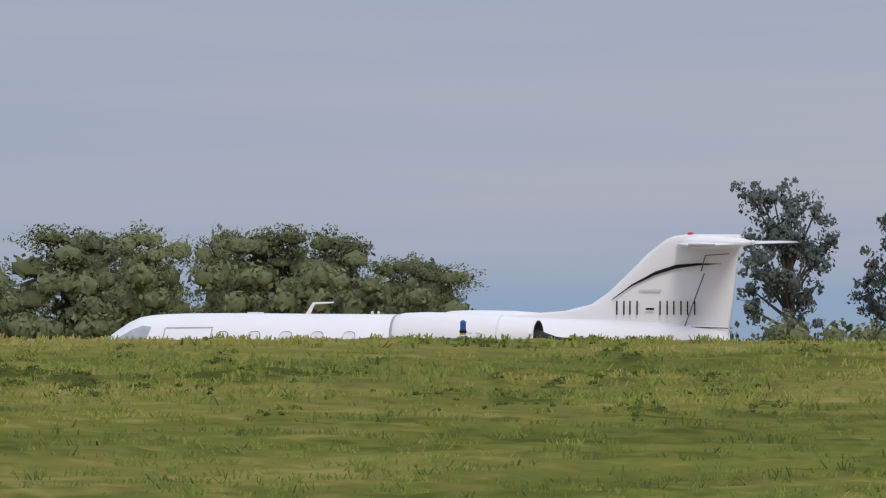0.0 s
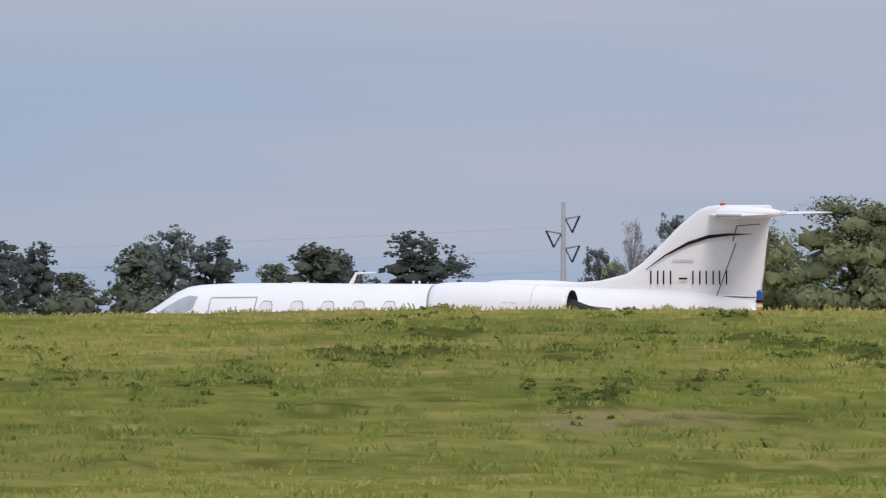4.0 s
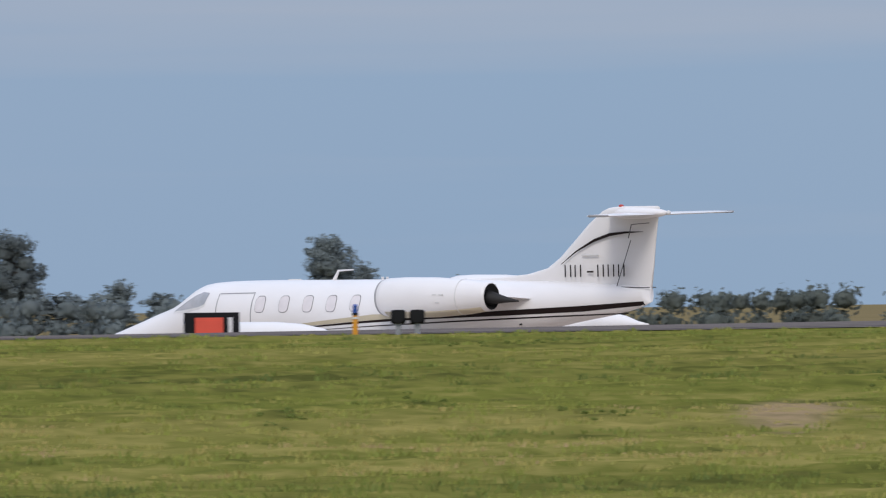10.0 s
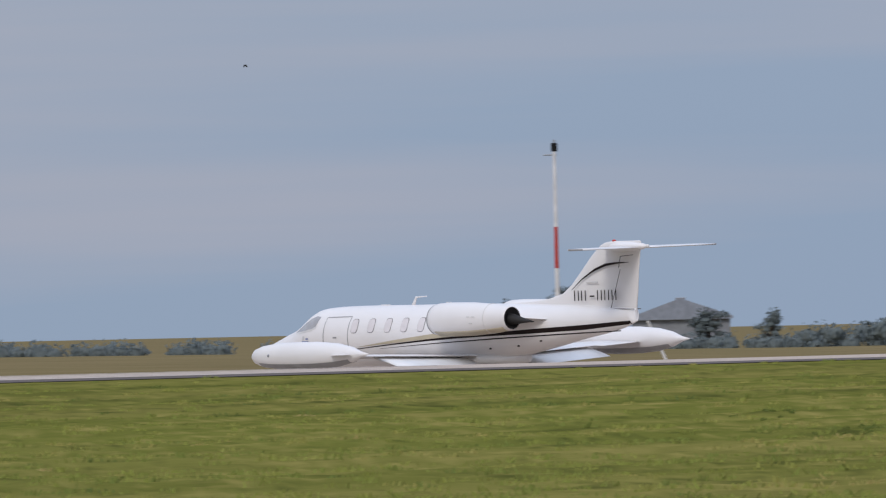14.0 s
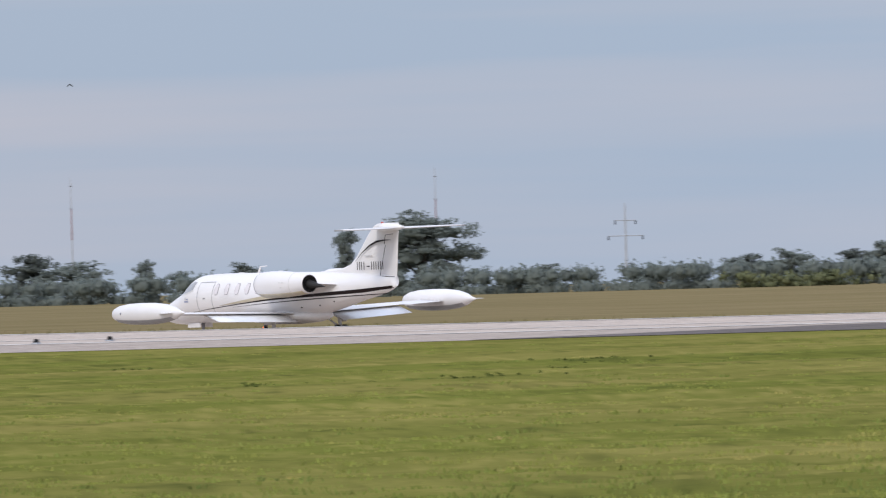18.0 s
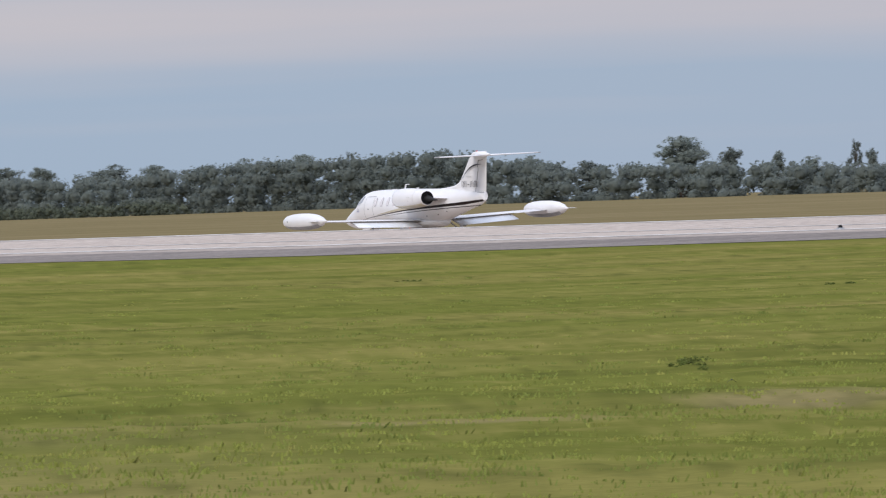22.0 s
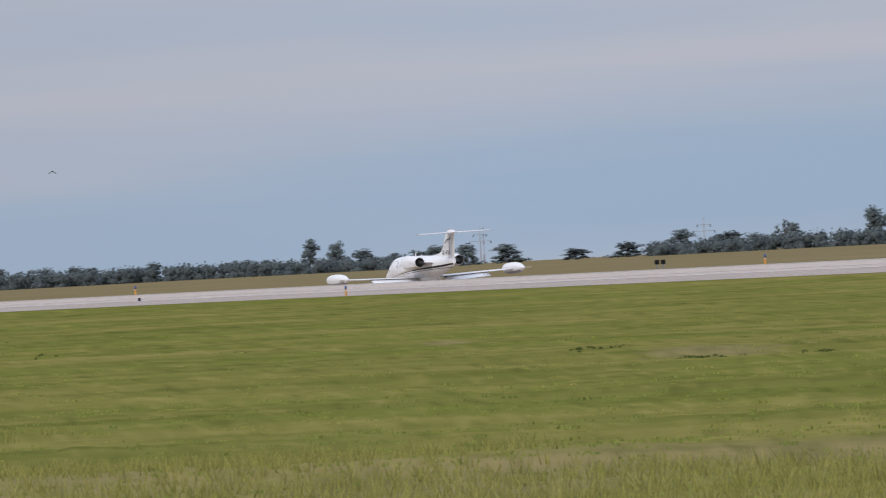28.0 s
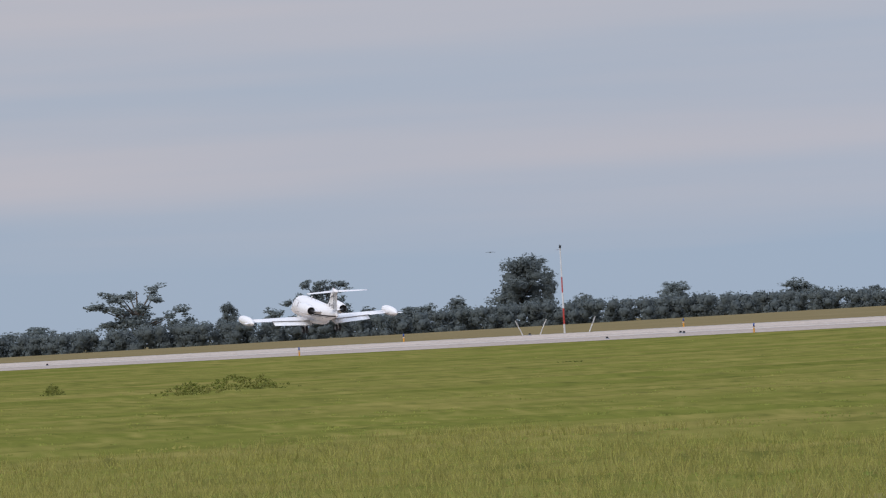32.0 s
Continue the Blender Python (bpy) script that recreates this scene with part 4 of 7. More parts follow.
        for nm, (xa, za), (xb, zb), w in (("rudder_seam", (13.10, 2.02), (13.48, 2.98), 0.018), ("rudder_seam", (13.10, 2.02), (13.93, 2.0), 0.018), ("rudder_seam", (13.42, 3.02), (13.50, 3.30), 0.02), ("rudder_seam", (13.50, 3.30), (13.95, 3.33), 0.014)):
            bm = bmesh.new()
            a, b = Vector((xa - MAIN_X, y, za)), Vector((xb - MAIN_X, y, zb))
            rod(bm, a, b, w * 0.6, n=4)
            part(nm, bm, SEAM, fin)
        # dark swoosh on the fin
        pts = [(11.72, 2.50), (12.1, 2.76), (12.55, 2.98), (12.95, 3.10), (13.35, 3.14), (13.8, 3.15)]
        wid = [0.008, 0.018, 0.031, 0.034, 0.022, 0.004]
        patch("fin_swoosh", [[(x - MAIN_X, y, z - w), (x - MAIN_X, y, z + w)] for (x, z), w in zip(pts, wid)], STRIPE, fin, "dark brown swoosh")
        # registration, as plain bars of its size
        for i, x in enumerate((11.80, 12.05, 12.62, 12.88, 13.14)):
            for dx in (0.0, 0.135):
                bm = bmesh.new()
                box(bm, x + dx + 0.022 - MAIN_X, y + side * 0.006, 2.36, 0.026, 0.008, 0.25)
                part("registration_bar", bm, STRIPE, fin, "dark registration bar")
        bm = bmesh.new()
        box(bm, 12.45 - MAIN_X, y + side * 0.006, 2.34, 0.16, 0.008, 0.035)
        part("registration_bar", bm, STRIPE, fin, "dark registration bar")
        bm = bmesh.new()
        box(bm, 12.45 - MAIN_X, y, 2.68, 0.42, 0.02, 0.03, 0.006)
        part("small_fairing", bm, WHITE_OLD, fin)
    # tailplane
    bm = bmesh.new()
    loft(bm, [[(x - MAIN_X, w * math.sin(a), 3.53 + h * math.cos(a)) for a in np.linspace(0, 2 * math.pi, 21)[:-1]] for x, w, h in ((12.95, 0.02, 0.02), (13.1, 0.08, 0.09), (13.35, 0.14, 0.125), (13.75, 0.16, 0.12), (14.15, 0.12, 0.08), (14.35, 0.03, 0.03))])
    part("tailplane_bullet", bm, WHITE, jet, "", True)
    for side in (-1, 1):
        bm = bmesh.new()
        loft(bm, foil((12.95, 14.15, side * 0.1, 3.50), (13.88, 14.47, side * 2.25, 3.51), 0.13, 0.08))
        part("tailplane", bm, WHITE, jet, "white tailplane", True)
    bm = bmesh.new()
    bmesh.ops.create_uvsphere(bm, u_segments=12, v_segments=8, radius=0.045, matrix=Matrix.Translation((13.18 - MAIN_X, 0, 3.68)) @ Matrix.Diagonal((1.4, 0.9, 0.8, 1)))
    part("red_beacon", bm, RED, jet, "red anti-collision beacon", True)
    bm = bmesh.new()
    bmesh.ops.create_uvsphere(bm, u_segments=10, v_segments=6, radius=0.05, matrix=Matrix.Translation((14.36 - MAIN_X, 0, 3.53)))
    part("tail_light", bm, SIGN_WHITE, jet, "white tail light", True)
    for side in (-1, 1):
        bm = bmesh.new()
        rod(bm, (13.93 - MAIN_X, side * 2.245, 3.51), (14.42 - MAIN_X, side * 2.26, 3.51), 0.028, 0.022, 8)
        part("tailplane_tip", bm, GREY_LINE_SHADE, jet, "grey tip cap")
        bm = bmesh.new()
        rod(bm, (1.35 - MAIN_X, side * 0.50, 1.02), (1.12 - MAIN_X, side * 0.56, 1.0), 0.018, 0.010, 8)
        part("pitot_tube", bm, STEEL, jet, "steel pitot tube")
        for x, z in ((9.25, 1.12), (10.15, 1.17), (10.9, 1.28)):
            bm = bmesh.new()
            p = skin(x, z, side, 0.0)
            box(bm, p.x, p.y, p.z, 0.07, 0.02, 0.045, 0.006)
            part("belly_vent", bm, SOOT_SHADE, jet, "small dark vent")
    # rotating beacon under the belly: a drum, lit on one half
    bm = bmesh.new()
    rod(bm, (0, 0, 0.03), (0, 0, 0.09), 0.06, 0.07, 12)
    beacon = part("belly_beacon", bm, STEEL, jet, "rotating red beacon under the belly")
    beacon.location = (6.15 - MAIN_X, 0, 0.50)
    for material, turn in ((GLOW, 0.0), (BLACK, math.pi)):
        bm = bmesh.new()
        loft(bm, [[(0.075 * math.cos(a + turn), 0.075 * math.sin(a + turn), z) for a in np.linspace(-math.pi / 2, math.pi / 2, 9)] for z in (-0.11, 0.028)])
        part("lens_half", bm, material, beacon, "glowing red lens" if turn == 0 else "dark back of the lens")
    # aerials
    bm = bmesh.new()
    rod(bm, (5.85 - MAIN_X, 0, 2.16), (6.0 - MAIN_X, 0, 2.43), 0.05, 0.025)
    rod(bm, (5.98 - MAIN_X, 0, 2.42), (6.38 - MAIN_X, 0, 2.44), 0.02, 0.012)
    part("aerial", bm, WHITE, jet, "white angled aerial mast")
    for x in (4.88, 7.12, 7.24):
        bm = bmesh.new()
        box(bm, x - MAIN_X, 0, 2.235, 0.30 if x < 5 else 0.03, 0.07, 0.05 if x < 5 else 0.10, 0.01)
        part("small_aerial", bm, WHITE_OLD, jet)
    # undercarriage
    for side in (-1, 1):
        bm = bmesh.new()
        rod(bm, (8.55 - MAIN_X, side * 1.22, 0.85), (8.6 - MAIN_X, side * 1.25, 0.22), 0.07, 0.05)
        rod(bm, (8.2 - MAIN_X, side * 0.9, 0.82), (8.58 - MAIN_X, side * 1.24, 0.42), 0.03)
        part("main_leg", bm, FLAP_WHITE, jet, "white main undercarriage leg")
        bm = bmesh.new()
        box(bm, 8.5 - MAIN_X, side * 1.40, 0.74, 0.40, 0.02, 0.26, 0.008)
        part("gear_door", bm, WHITE, jet)
        for dy in (-0.13, 0.13):
            wheel_at(jet, 8.6, side * 1.25 + dy, 0.26, 0.16, "main_wheel")
    bm = bmesh.new()
    rod(bm, (2.5 - MAIN_X, 0, 0.85), (2.45 - MAIN_X, 0, 0.22), 0.06, 0.045)
    part("nose_leg", bm, STEEL, jet)
    wheel_at(jet, 2.45, 0, 0.22, 0.16, "nose_wheel")
    for side in (-1, 1):
        bm = bmesh.new()
        box(bm, 2.3 - MAIN_X, side * 0.22, 0.64, 0.75, 0.02, 0.16, 0.008)
        part("nose_gear_door", bm, WHITE, jet)
    return jet


jet = build_jet()

# ---- woods ----


def leaf_quads(centres, radii, per, size, rng, flat=0.8, droop=0.0):
    """Loose leaf cards scattered over clumps."""
    out = []
    for c, r in zip(centres, radii):
        n = per
        d = rng.normal(size=(n, 3))
        d /= np.linalg.norm(d, axis=1)[:, None]
        pos = c + d * r * (0.55 + 0.5 * rng.random((n, 1))) * np.array([1, 1, flat])
        u = rng.normal(size=(n, 3))
        u[:, 2] -= droop * 2
        u /= np.linalg.norm(u, axis=1)[:, None]
        v = np.cross(u, rng.normal(size=(n, 3)))
        v /= np.linalg.norm(v, axis=1)[:, None] + 1e-9
        s = size * (0.6 + 0.8 * rng.random((n, 1)))
        lu, lv = u * s * (1.0 + droop), v * s * (0.7 - 0.35 * droop)
        out.append(np.stack([pos - lu * 0.5, pos + lv * 0.5, pos + lu * 0.5, pos - lv * 0.5], 1))
    return np.concatenate(out)


def trunk_mesh(rng, top, r, limbs):
    bm = bmesh.new()
    x = y = 0.0
    pts = [(0, 0, -0.02)]
    for k in (0.3, 0.6, 1.0):
        x += rng.normal() * 0.012
        y += rng.normal() * 0.012
        pts.append((x, y, top * k))
    for i in range(3):
        rod(bm, pts[i], pts[i + 1], r * (1 - i * 0.28), r * (1 - (i + 1) * 0.28), 7)
    for a, z0, z1, reach in limbs:
        base = (x * z0 / top, y * z0 / top, z0)
        rod(bm, base, (math.cos(a) * reach, math.sin(a) * reach, z1), r * 0.45, r * 0.14, 5)
    me = bpy.data.meshes.new("trunk")
    bm.to_mesh(me)
    bm.free()
    me.materials.append(BARK)
    return me


def heart_form():
    """A small closed form for the dark core of a bough."""
    bm = bmesh.new()
    bmesh.ops.create_icosphere(bm, subdivisions=1, radius=1.0)
    co = np.array([v.co[:] for v in bm.verts])
    tri = np.array([[v.index for v in f.verts] for f in bm.faces])
    bm.free()
    return co, tri


HEART, HEART_FACES = heart_form()


def foliage(name, cs, rs, per, size, material, rng, flat=0.85, hang=0.0, thin=0.7, inner=()):
    """A crown as many small clumps of leaves round the dense, uneven hearts of its boughs (x, y, z, radius).
    The leaves face outwards from their clump, and their normals follow the round of clump and crown."""
    cs, rs = np.asarray(cs, dtype=float), np.asarray(rs, dtype=float)
    hearts = np.asarray(inner, dtype=float).reshape(-1, 4)
    low = cs[:, 2].min() - 0.4 if cs[:, 2].max() > 2 else 0.0
    single = np.abs(cs).max() < 2
    # larger leaves close the hearts, finer ones sit on the clumps
    wide = np.concatenate([np.full(len(cs), float(size)), hearts[:, 3] * (0.42 if per > 30 else 0.55)])
    cs, rs = np.concatenate([cs, hearts[:, :3]]), np.concatenate([rs, hearts[:, 3] * 0.92])
    n = len(cs) * per
    c, r = np.repeat(cs, per, 0), np.repeat(rs, per)[:, None]
    d = rng.normal(size=(n, 3))
    d /= np.linalg.norm(d, axis=1)[:, None]
    pos = c + d * r * (0.5 + 0.6 * rng.random((n, 1))) * np.array([1, 1, flat])
    face = d + 0.55 * rng.normal(size=(n, 3))
    face /= np.linalg.norm(face, axis=1)[:, None]
    u = np.cross(face, rng.normal(size=(n, 3)))
    if hang:
        u = u / np.linalg.norm(u, axis=1)[:, None] + np.array([0, 0, -hang])
        u -= face * (u * face).sum(1)[:, None]
    u /= np.linalg.norm(u, axis=1)[:, None] + 1e-9
    v = np.cross(face, u)
    s = np.repeat(wide, per)[:, None] * (0.6 + 0.8 * rng.random((n, 1)))
    lu, lv = u * s * 0.5, v * s * 0.5 * thin
    if flat < 0.3:
        lu, lv = lu * np.array([1, 1, flat * 2]), lv * np.array([1, 1, flat * 2])
    q = np.stack([pos - lu, pos - lv, pos + lu, pos + lv], 1).reshape(-1, 3)
    # and their cores
    m, k = len(hearts), len(HEART)
    bump = 0.80 + 0.34 * rng.random((m, k, 1))
    hv = (hearts[:, None, :3] + HEART[None] * bump * hearts[:, None, 3:] * 0.68 * np.array([1, 1, flat])).reshape(-1, 3)
    tri = (HEART_FACES[None] + (n * 4 + np.arange(m) * k)[:, None, None]).reshape(-1)
    verts = np.concatenate([q, hv])
    verts[:, 2] = np.maximum(verts[:, 2], low)
    out = np.concatenate([np.repeat(d * 0.65 + face * 0.15, 4, 0), np.tile(HEART * 0.8, (m, 1))])
    soft = out + np.array([0, 0, 0.2]) + ((verts - np.array([0, 0, 0.35])) * 0.8 if single else 0.0)
    soft /= np.linalg.norm(soft, axis=1)[:, None]
    me = bpy.data.meshes.new(name)
    me.vertices.add(len(verts))
    me.vertices.foreach_set("co", verts.astype(np.float32).reshape(-1))
    corners = np.concatenate([np.arange(n * 4), tri]).astype(np.int32)
    me.loops.add(len(corners))
    me.loops.foreach_set("vertex_index", corners)
    starts = np.concatenate([np.arange(0, n * 4, 4), np.arange(n * 4, len(corners), 3)]).astype(np.int32)
    me.polygons.add(len(starts))
    me.polygons.foreach_set("loop_start", starts)
    me.polygons.foreach_set("use_smooth", np.ones(len(starts), dtype=bool))
    me.update(calc_edges=True)
    me.normals_split_custom_set_from_vertices(soft.tolist())
    me.materials.append(material)
    return me


def crown_mesh(kind, seed, material, fine=1.0):
    """A crown one unit high and one unit wide; returns crown and trunk meshes."""
    rng = np.random.default_rng(seed)
    cs, rs, limbs, inner = [], [], [], []
    if kind == "conifer":
        for z in np.linspace(0.05, 0.98, 17):
            w = 0.45 * (1.04 - z) ** 0.75 * (0.6 + 0.55 * rng.random()) + 0.012
            for a in rng.random(8) * 2 * math.pi:
                k = 0.15 + 0.85 * rng.random()
                cs.append((math.cos(a) * w * k, math.sin(a) * w * k, z - 0.05 * k + 0.012 * rng.normal()))
                rs.append(0.02 + w * 0.2)
            inner.append((0, 0, z - 0.02, w * 0.6))
        return foliage("crown", cs, rs, 30, 0.046, material, rng, 0.5, inner=inner), trunk_mesh(rng, 0.95, 0.022, [])
    if kind == "cypress":
        for z in np.linspace(0.03, 0.985, 34):
            w = 0.46 * min(1, 3.2 * (1.03 - z)) * (0.72 + 0.40 * rng.random()) * (0.75 + 0.25 * min(1, z * 4))
            for a in rng.random(5) * 2 * math.pi:
                cs.append((math.cos(a) * w * 0.6, math.sin(a) * w * 0.6, z))
                rs.append(w * 0.45)
            inner.append((0, 0, z, w * 0.6))
        return foliage("crown", cs, rs, 26, 0.15, material, rng, 0.13, inner=inner), trunk_mesh(rng, 0.9, 0.05, [])
    if kind == "open":
        for i in range(34):
            a, z = rng.random() * 6.28, 0.05 + 0.87 * rng.random()
            w = (0.10 + 0.37 * rng.random()) * math.sqrt(max(0.05, 1 - (z * 0.95) ** 2.6)) * (0.75 + 0.25 * min(1, z * 3))
            limbs.append((a, z * 0.55, z, w))
            inner.append((math.cos(a) * w, math.sin(a) * w, z, 0.055))
            for _ in range(6):
                cs.append((math.cos(a) * w + rng.normal() * 0.05, math.sin(a) * w + rng.normal() * 0.05, z + rng.normal() * 0.04))
                rs.append(0.03 + 0.04 * rng.random())
        return foliage("crown", cs, rs, 30, 0.030, material, rng, 0.8, inner=inner), trunk_mesh(rng, 0.85, 0.028, limbs)
    if kind == "bare":
        for i in range(60):
            a, z = rng.random() * 6.28, 0.35 + 0.62 * rng.random()
            limbs.append((a, z * 0.6, z, (0.12 + 0.34 * rng.random()) * math.sqrt(max(0.05, 1.05 - z * z))))
        tip = [(math.cos(a) * w, math.sin(a) * w, z) for a, _, z, w in limbs]
        trunk = trunk_mesh(rng, 0.8, 0.022, limbs)
        trunk.materials[0] = material
        return foliage("crown", tip, [0.07] * len(tip), 22, 0.07, material, rng, 0.9, thin=0.1), trunk
    low = {"willow": 0.02, "dome": 0.0}.get(kind, 0.07)
    # the big limbs carry rounded boughs, and these the clumps
    for i in range(int({"willow": 26, "broadleaf": 26}.get(kind, 21) * fine)):
        a = rng.random() * 6.28
        z = low + (1 - low) * (rng.random() ** (0.75 if kind == "broadleaf" else 0.95))
        z = (1.0, 0.86, 0.9)[i] if i < 3 else z
        env = (0.38 if kind == "willow" else 0.35) * math.sqrt(max(0.02, 1 - (z * 0.98) ** 2.4)) if kind != "broadleaf" else 0.36 * math.sin(math.pi * min(0.97, max(0.1, (z - low * 0.2) ** 0.8 * 0.92 + 0.06))) ** 0.55
        w = env * rng.random() ** 0.4
        limbs.append((a, z * 0.4, z * 0.8, w * 0.85))
        big = 0.09 + 0.07 * rng.random()
        inner.append((math.cos(a) * w, math.sin(a) * w, max(0.05, z * 0.88), big * 0.78))
        for _ in range(9):
            e = rng.normal(size=3)
            e[2] = abs(e[2]) * 0.9 - 0.25 if kind != "willow" else e[2] - 0.4
            e *= big / np.linalg.norm(e)
            cs.append((math.cos(a) * w + e[0], math.sin(a) * w + e[1], max(0.03, z * 0.88 + e[2] * 0.9)))
            rs.append(0.038 + 0.034 * rng.random())
    # and the inner boughs that close the crown
    for i in range(14):
        a, z, w = i * 2.4, 0.05 + 0.05 * i, 0.20 - 0.008 * i
        inner.append((math.cos(a) * w, math.sin(a) * w, z, 0.13))
    size = {"willow": 0.021, "broadleaf": 0.024}.get(kind, 0.024 if fine == 1 else 0.036)
    per = int({"willow": 44, "broadleaf": 40}.get(kind, 36 if fine == 1 else 18))
    crown = foliage("crown", cs, rs, per, size, material, rng, 1.0 if kind == "willow" else 0.85, hang=2.2 if kind == "willow" else 0.0, thin=0.4 if kind == "willow" else 0.75, inner=inner)
    return crown, trunk_mesh(rng, 0.7, 0.03, limbs)


KINDS = {
    "broadleaf": ([crown_mesh("broadleaf", s, m) for s, m in ((11, LEAF), (12, LEAF_DARK), (13, LEAF), (14, LEAF_DARK))], "dense dark green broadleaved tree"),
    "dome": ([crown_mesh("dome", s, m) for s, m in ((61, LEAF), (62, LEAF_DARK), (63, LEAF_DARK))], "low spreading tree with foliage down to the ground"),
    "grey": ([crown_mesh("dome", s, LEAF_HAZE_FAR) for s in (68, 69, 70)], "spreading tree far beyond the runway, leaves coloured grey-green for haze"),
    "grey_bush": ([crown_mesh("dome", s, LEAF_HAZE_FAR, 0.55) for s in (72, 73, 74)], "low tree far beyond the runway, leaves coloured grey-green for haze"),
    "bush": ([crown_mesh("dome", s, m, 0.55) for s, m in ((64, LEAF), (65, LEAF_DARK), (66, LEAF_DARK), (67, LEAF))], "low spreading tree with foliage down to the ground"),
    "dull": ([crown_mesh("dome", s, LEAF_HAZE_MID) for s in (81, 82, 83)], "spreading tree in the woods beyond the runway, leaf colour dulled for haze"),
    "dull_bush": ([crown_mesh("dome", s, LEAF_HAZE_MID, 0.55) for s in (84, 85, 86)], "low tree in the woods beyond the runway, leaf colour dulled for haze"),
    "dull_open": ([crown_mesh("open", s, LEAF_HAZE_MID) for s in (87, 88)], "tall tree with gaps in its foliage, leaf colour dulled for haze"),
    "willow": ([crown_mesh("willow", s, LEAF_WILLOW) for s in (21, 22, 23)], "weeping willow with drooping light green foliage"),
    "open": ([crown_mesh("open", s, LEAF_DARK) for s in (31, 32)], "tall open-crowned tree with gaps in its foliage"),
    "grey_open": ([crown_mesh("open", s, LEAF_HAZE_FAR) for s in (33, 34)], "tall tree with gaps in its foliage, leaves coloured grey-green for haze"),
    "bare": ([crown_mesh("bare", 71, TWIG)], "pale leafless tree with fine grey twigs"),
    "conifer": ([crown_mesh("conifer", s, LEAF_PINE) for s in (41, 42)], "dark conifer with ragged tiers"),
    "cypress": ([crown_mesh("cypress", 51, LEAF_PINE)], "narrow dark column-shaped cypress tree"),
}
tree_no = 0


def tree(kind, az, r, height, width, sink=0.0):
    global tree_no
    variants, label = KINDS[kind]
    crown, trunk = variants[tree_no % len(variants)]
    tree_no += 1
    top = thing("tree", label, "tree", "trees behind the airfield")
    x, y, z = at(az, r)
    top.matrix_world = pose(x, y, z - sink, 0, 0, (tree_no * 67) % 360)
    for name, me in (("crown", crown), ("trunk", trunk)):
        ob = new(name, me)
        ob.parent = top
        ob.scale = (width, width, height)
    return top


def grove(kind, rows):
    """Trees of one kind: bearing, height and width in metres, at the foot of the woods."""
    for i, (az, h, w) in enumerate(rows):
        form = kind
        if kind == "dome" and az > 70:
            h, w = (h * 1.15, w * 1.02) if h < 6 else (h, w * 0.92)
        # by bearing, the dull and grey forms carry haze in their leaf colour
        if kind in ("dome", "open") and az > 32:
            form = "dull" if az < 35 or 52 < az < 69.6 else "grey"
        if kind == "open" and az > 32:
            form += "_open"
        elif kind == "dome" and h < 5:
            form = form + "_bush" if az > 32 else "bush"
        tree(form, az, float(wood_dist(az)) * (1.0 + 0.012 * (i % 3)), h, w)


grove("dome", [
    (22.08, 1.9, 2.8), (22.28, 4.2, 7.0), (22.50, 3.4, 3.7), (22.58, 3.7, 5.6), (22.69, 2.9, 2.8), (22.86, 4.0, 5.6),
    (22.98, 4.4, 4.2), (23.08, 3.7, 5.1), (23.26, 2.5, 4.2), (23.36, 3.7, 4.2), (23.49, 3.9, 5.6), (23.65, 3.7, 4.7),
    (23.96, 2.0, 4.2), (24.95, 3.8, 7.6), (25.98, 4.5, 9.2), (26.15, 3.6, 2.9), (26.26, 2.4, 3.9), (26.45, 3.3, 7.3),
    (26.68, 3.2, 4.9), (26.79, 3.8, 5.3), (27.32, 2.0, 3.4), (27.76, 3.3, 4.9), (27.92, 3.3, 5.9), (28.10, 3.3, 9.8),
    (28.43, 4.6, 6.9), (28.66, 6.1, 5.4), (29.28, 7.4, 7.5), (29.47, 7.3, 6.0), (29.67, 7.8, 9.5), (29.82, 3.3, 4.0),
])
grove("dome", [
    (30.41, 3.9, 5.0), (30.54, 3.6, 4.5), (30.75, 3.4, 5.1), (30.95, 3.4, 6.1), (31.16, 2.0, 4.6), (31.75, 3.2, 4.6),
    (32.43, 5.1, 7.7), (32.65, 3.2, 4.1), (32.93, 4.5, 6.7), (33.17, 3.6, 4.7), (33.32, 3.9, 5.2), (33.61, 2.8, 5.7),
    (34.04, 2.0, 3.1), (35.56, 3.5, 3.8), (35.67, 5.2, 6.0), (36.15, 2.2, 4.4), (36.28, 2.8, 4.4), (36.44, 2.2, 6.6),
    (36.57, 5.5, 5.5), (37.17, 2.9, 8.4), (37.37, 2.6, 7.9), (38.19, 4.6, 4.3), (38.95, 3.5, 7.6), (39.14, 2.7, 5.3),
    (39.33, 2.8, 5.3), (40.12, 2.6, 8.4), (40.36, 2.9, 9.1), (41.70, 3.0, 5.6), (41.90, 2.5, 6.9), (42.06, 2.2, 5.6),
])
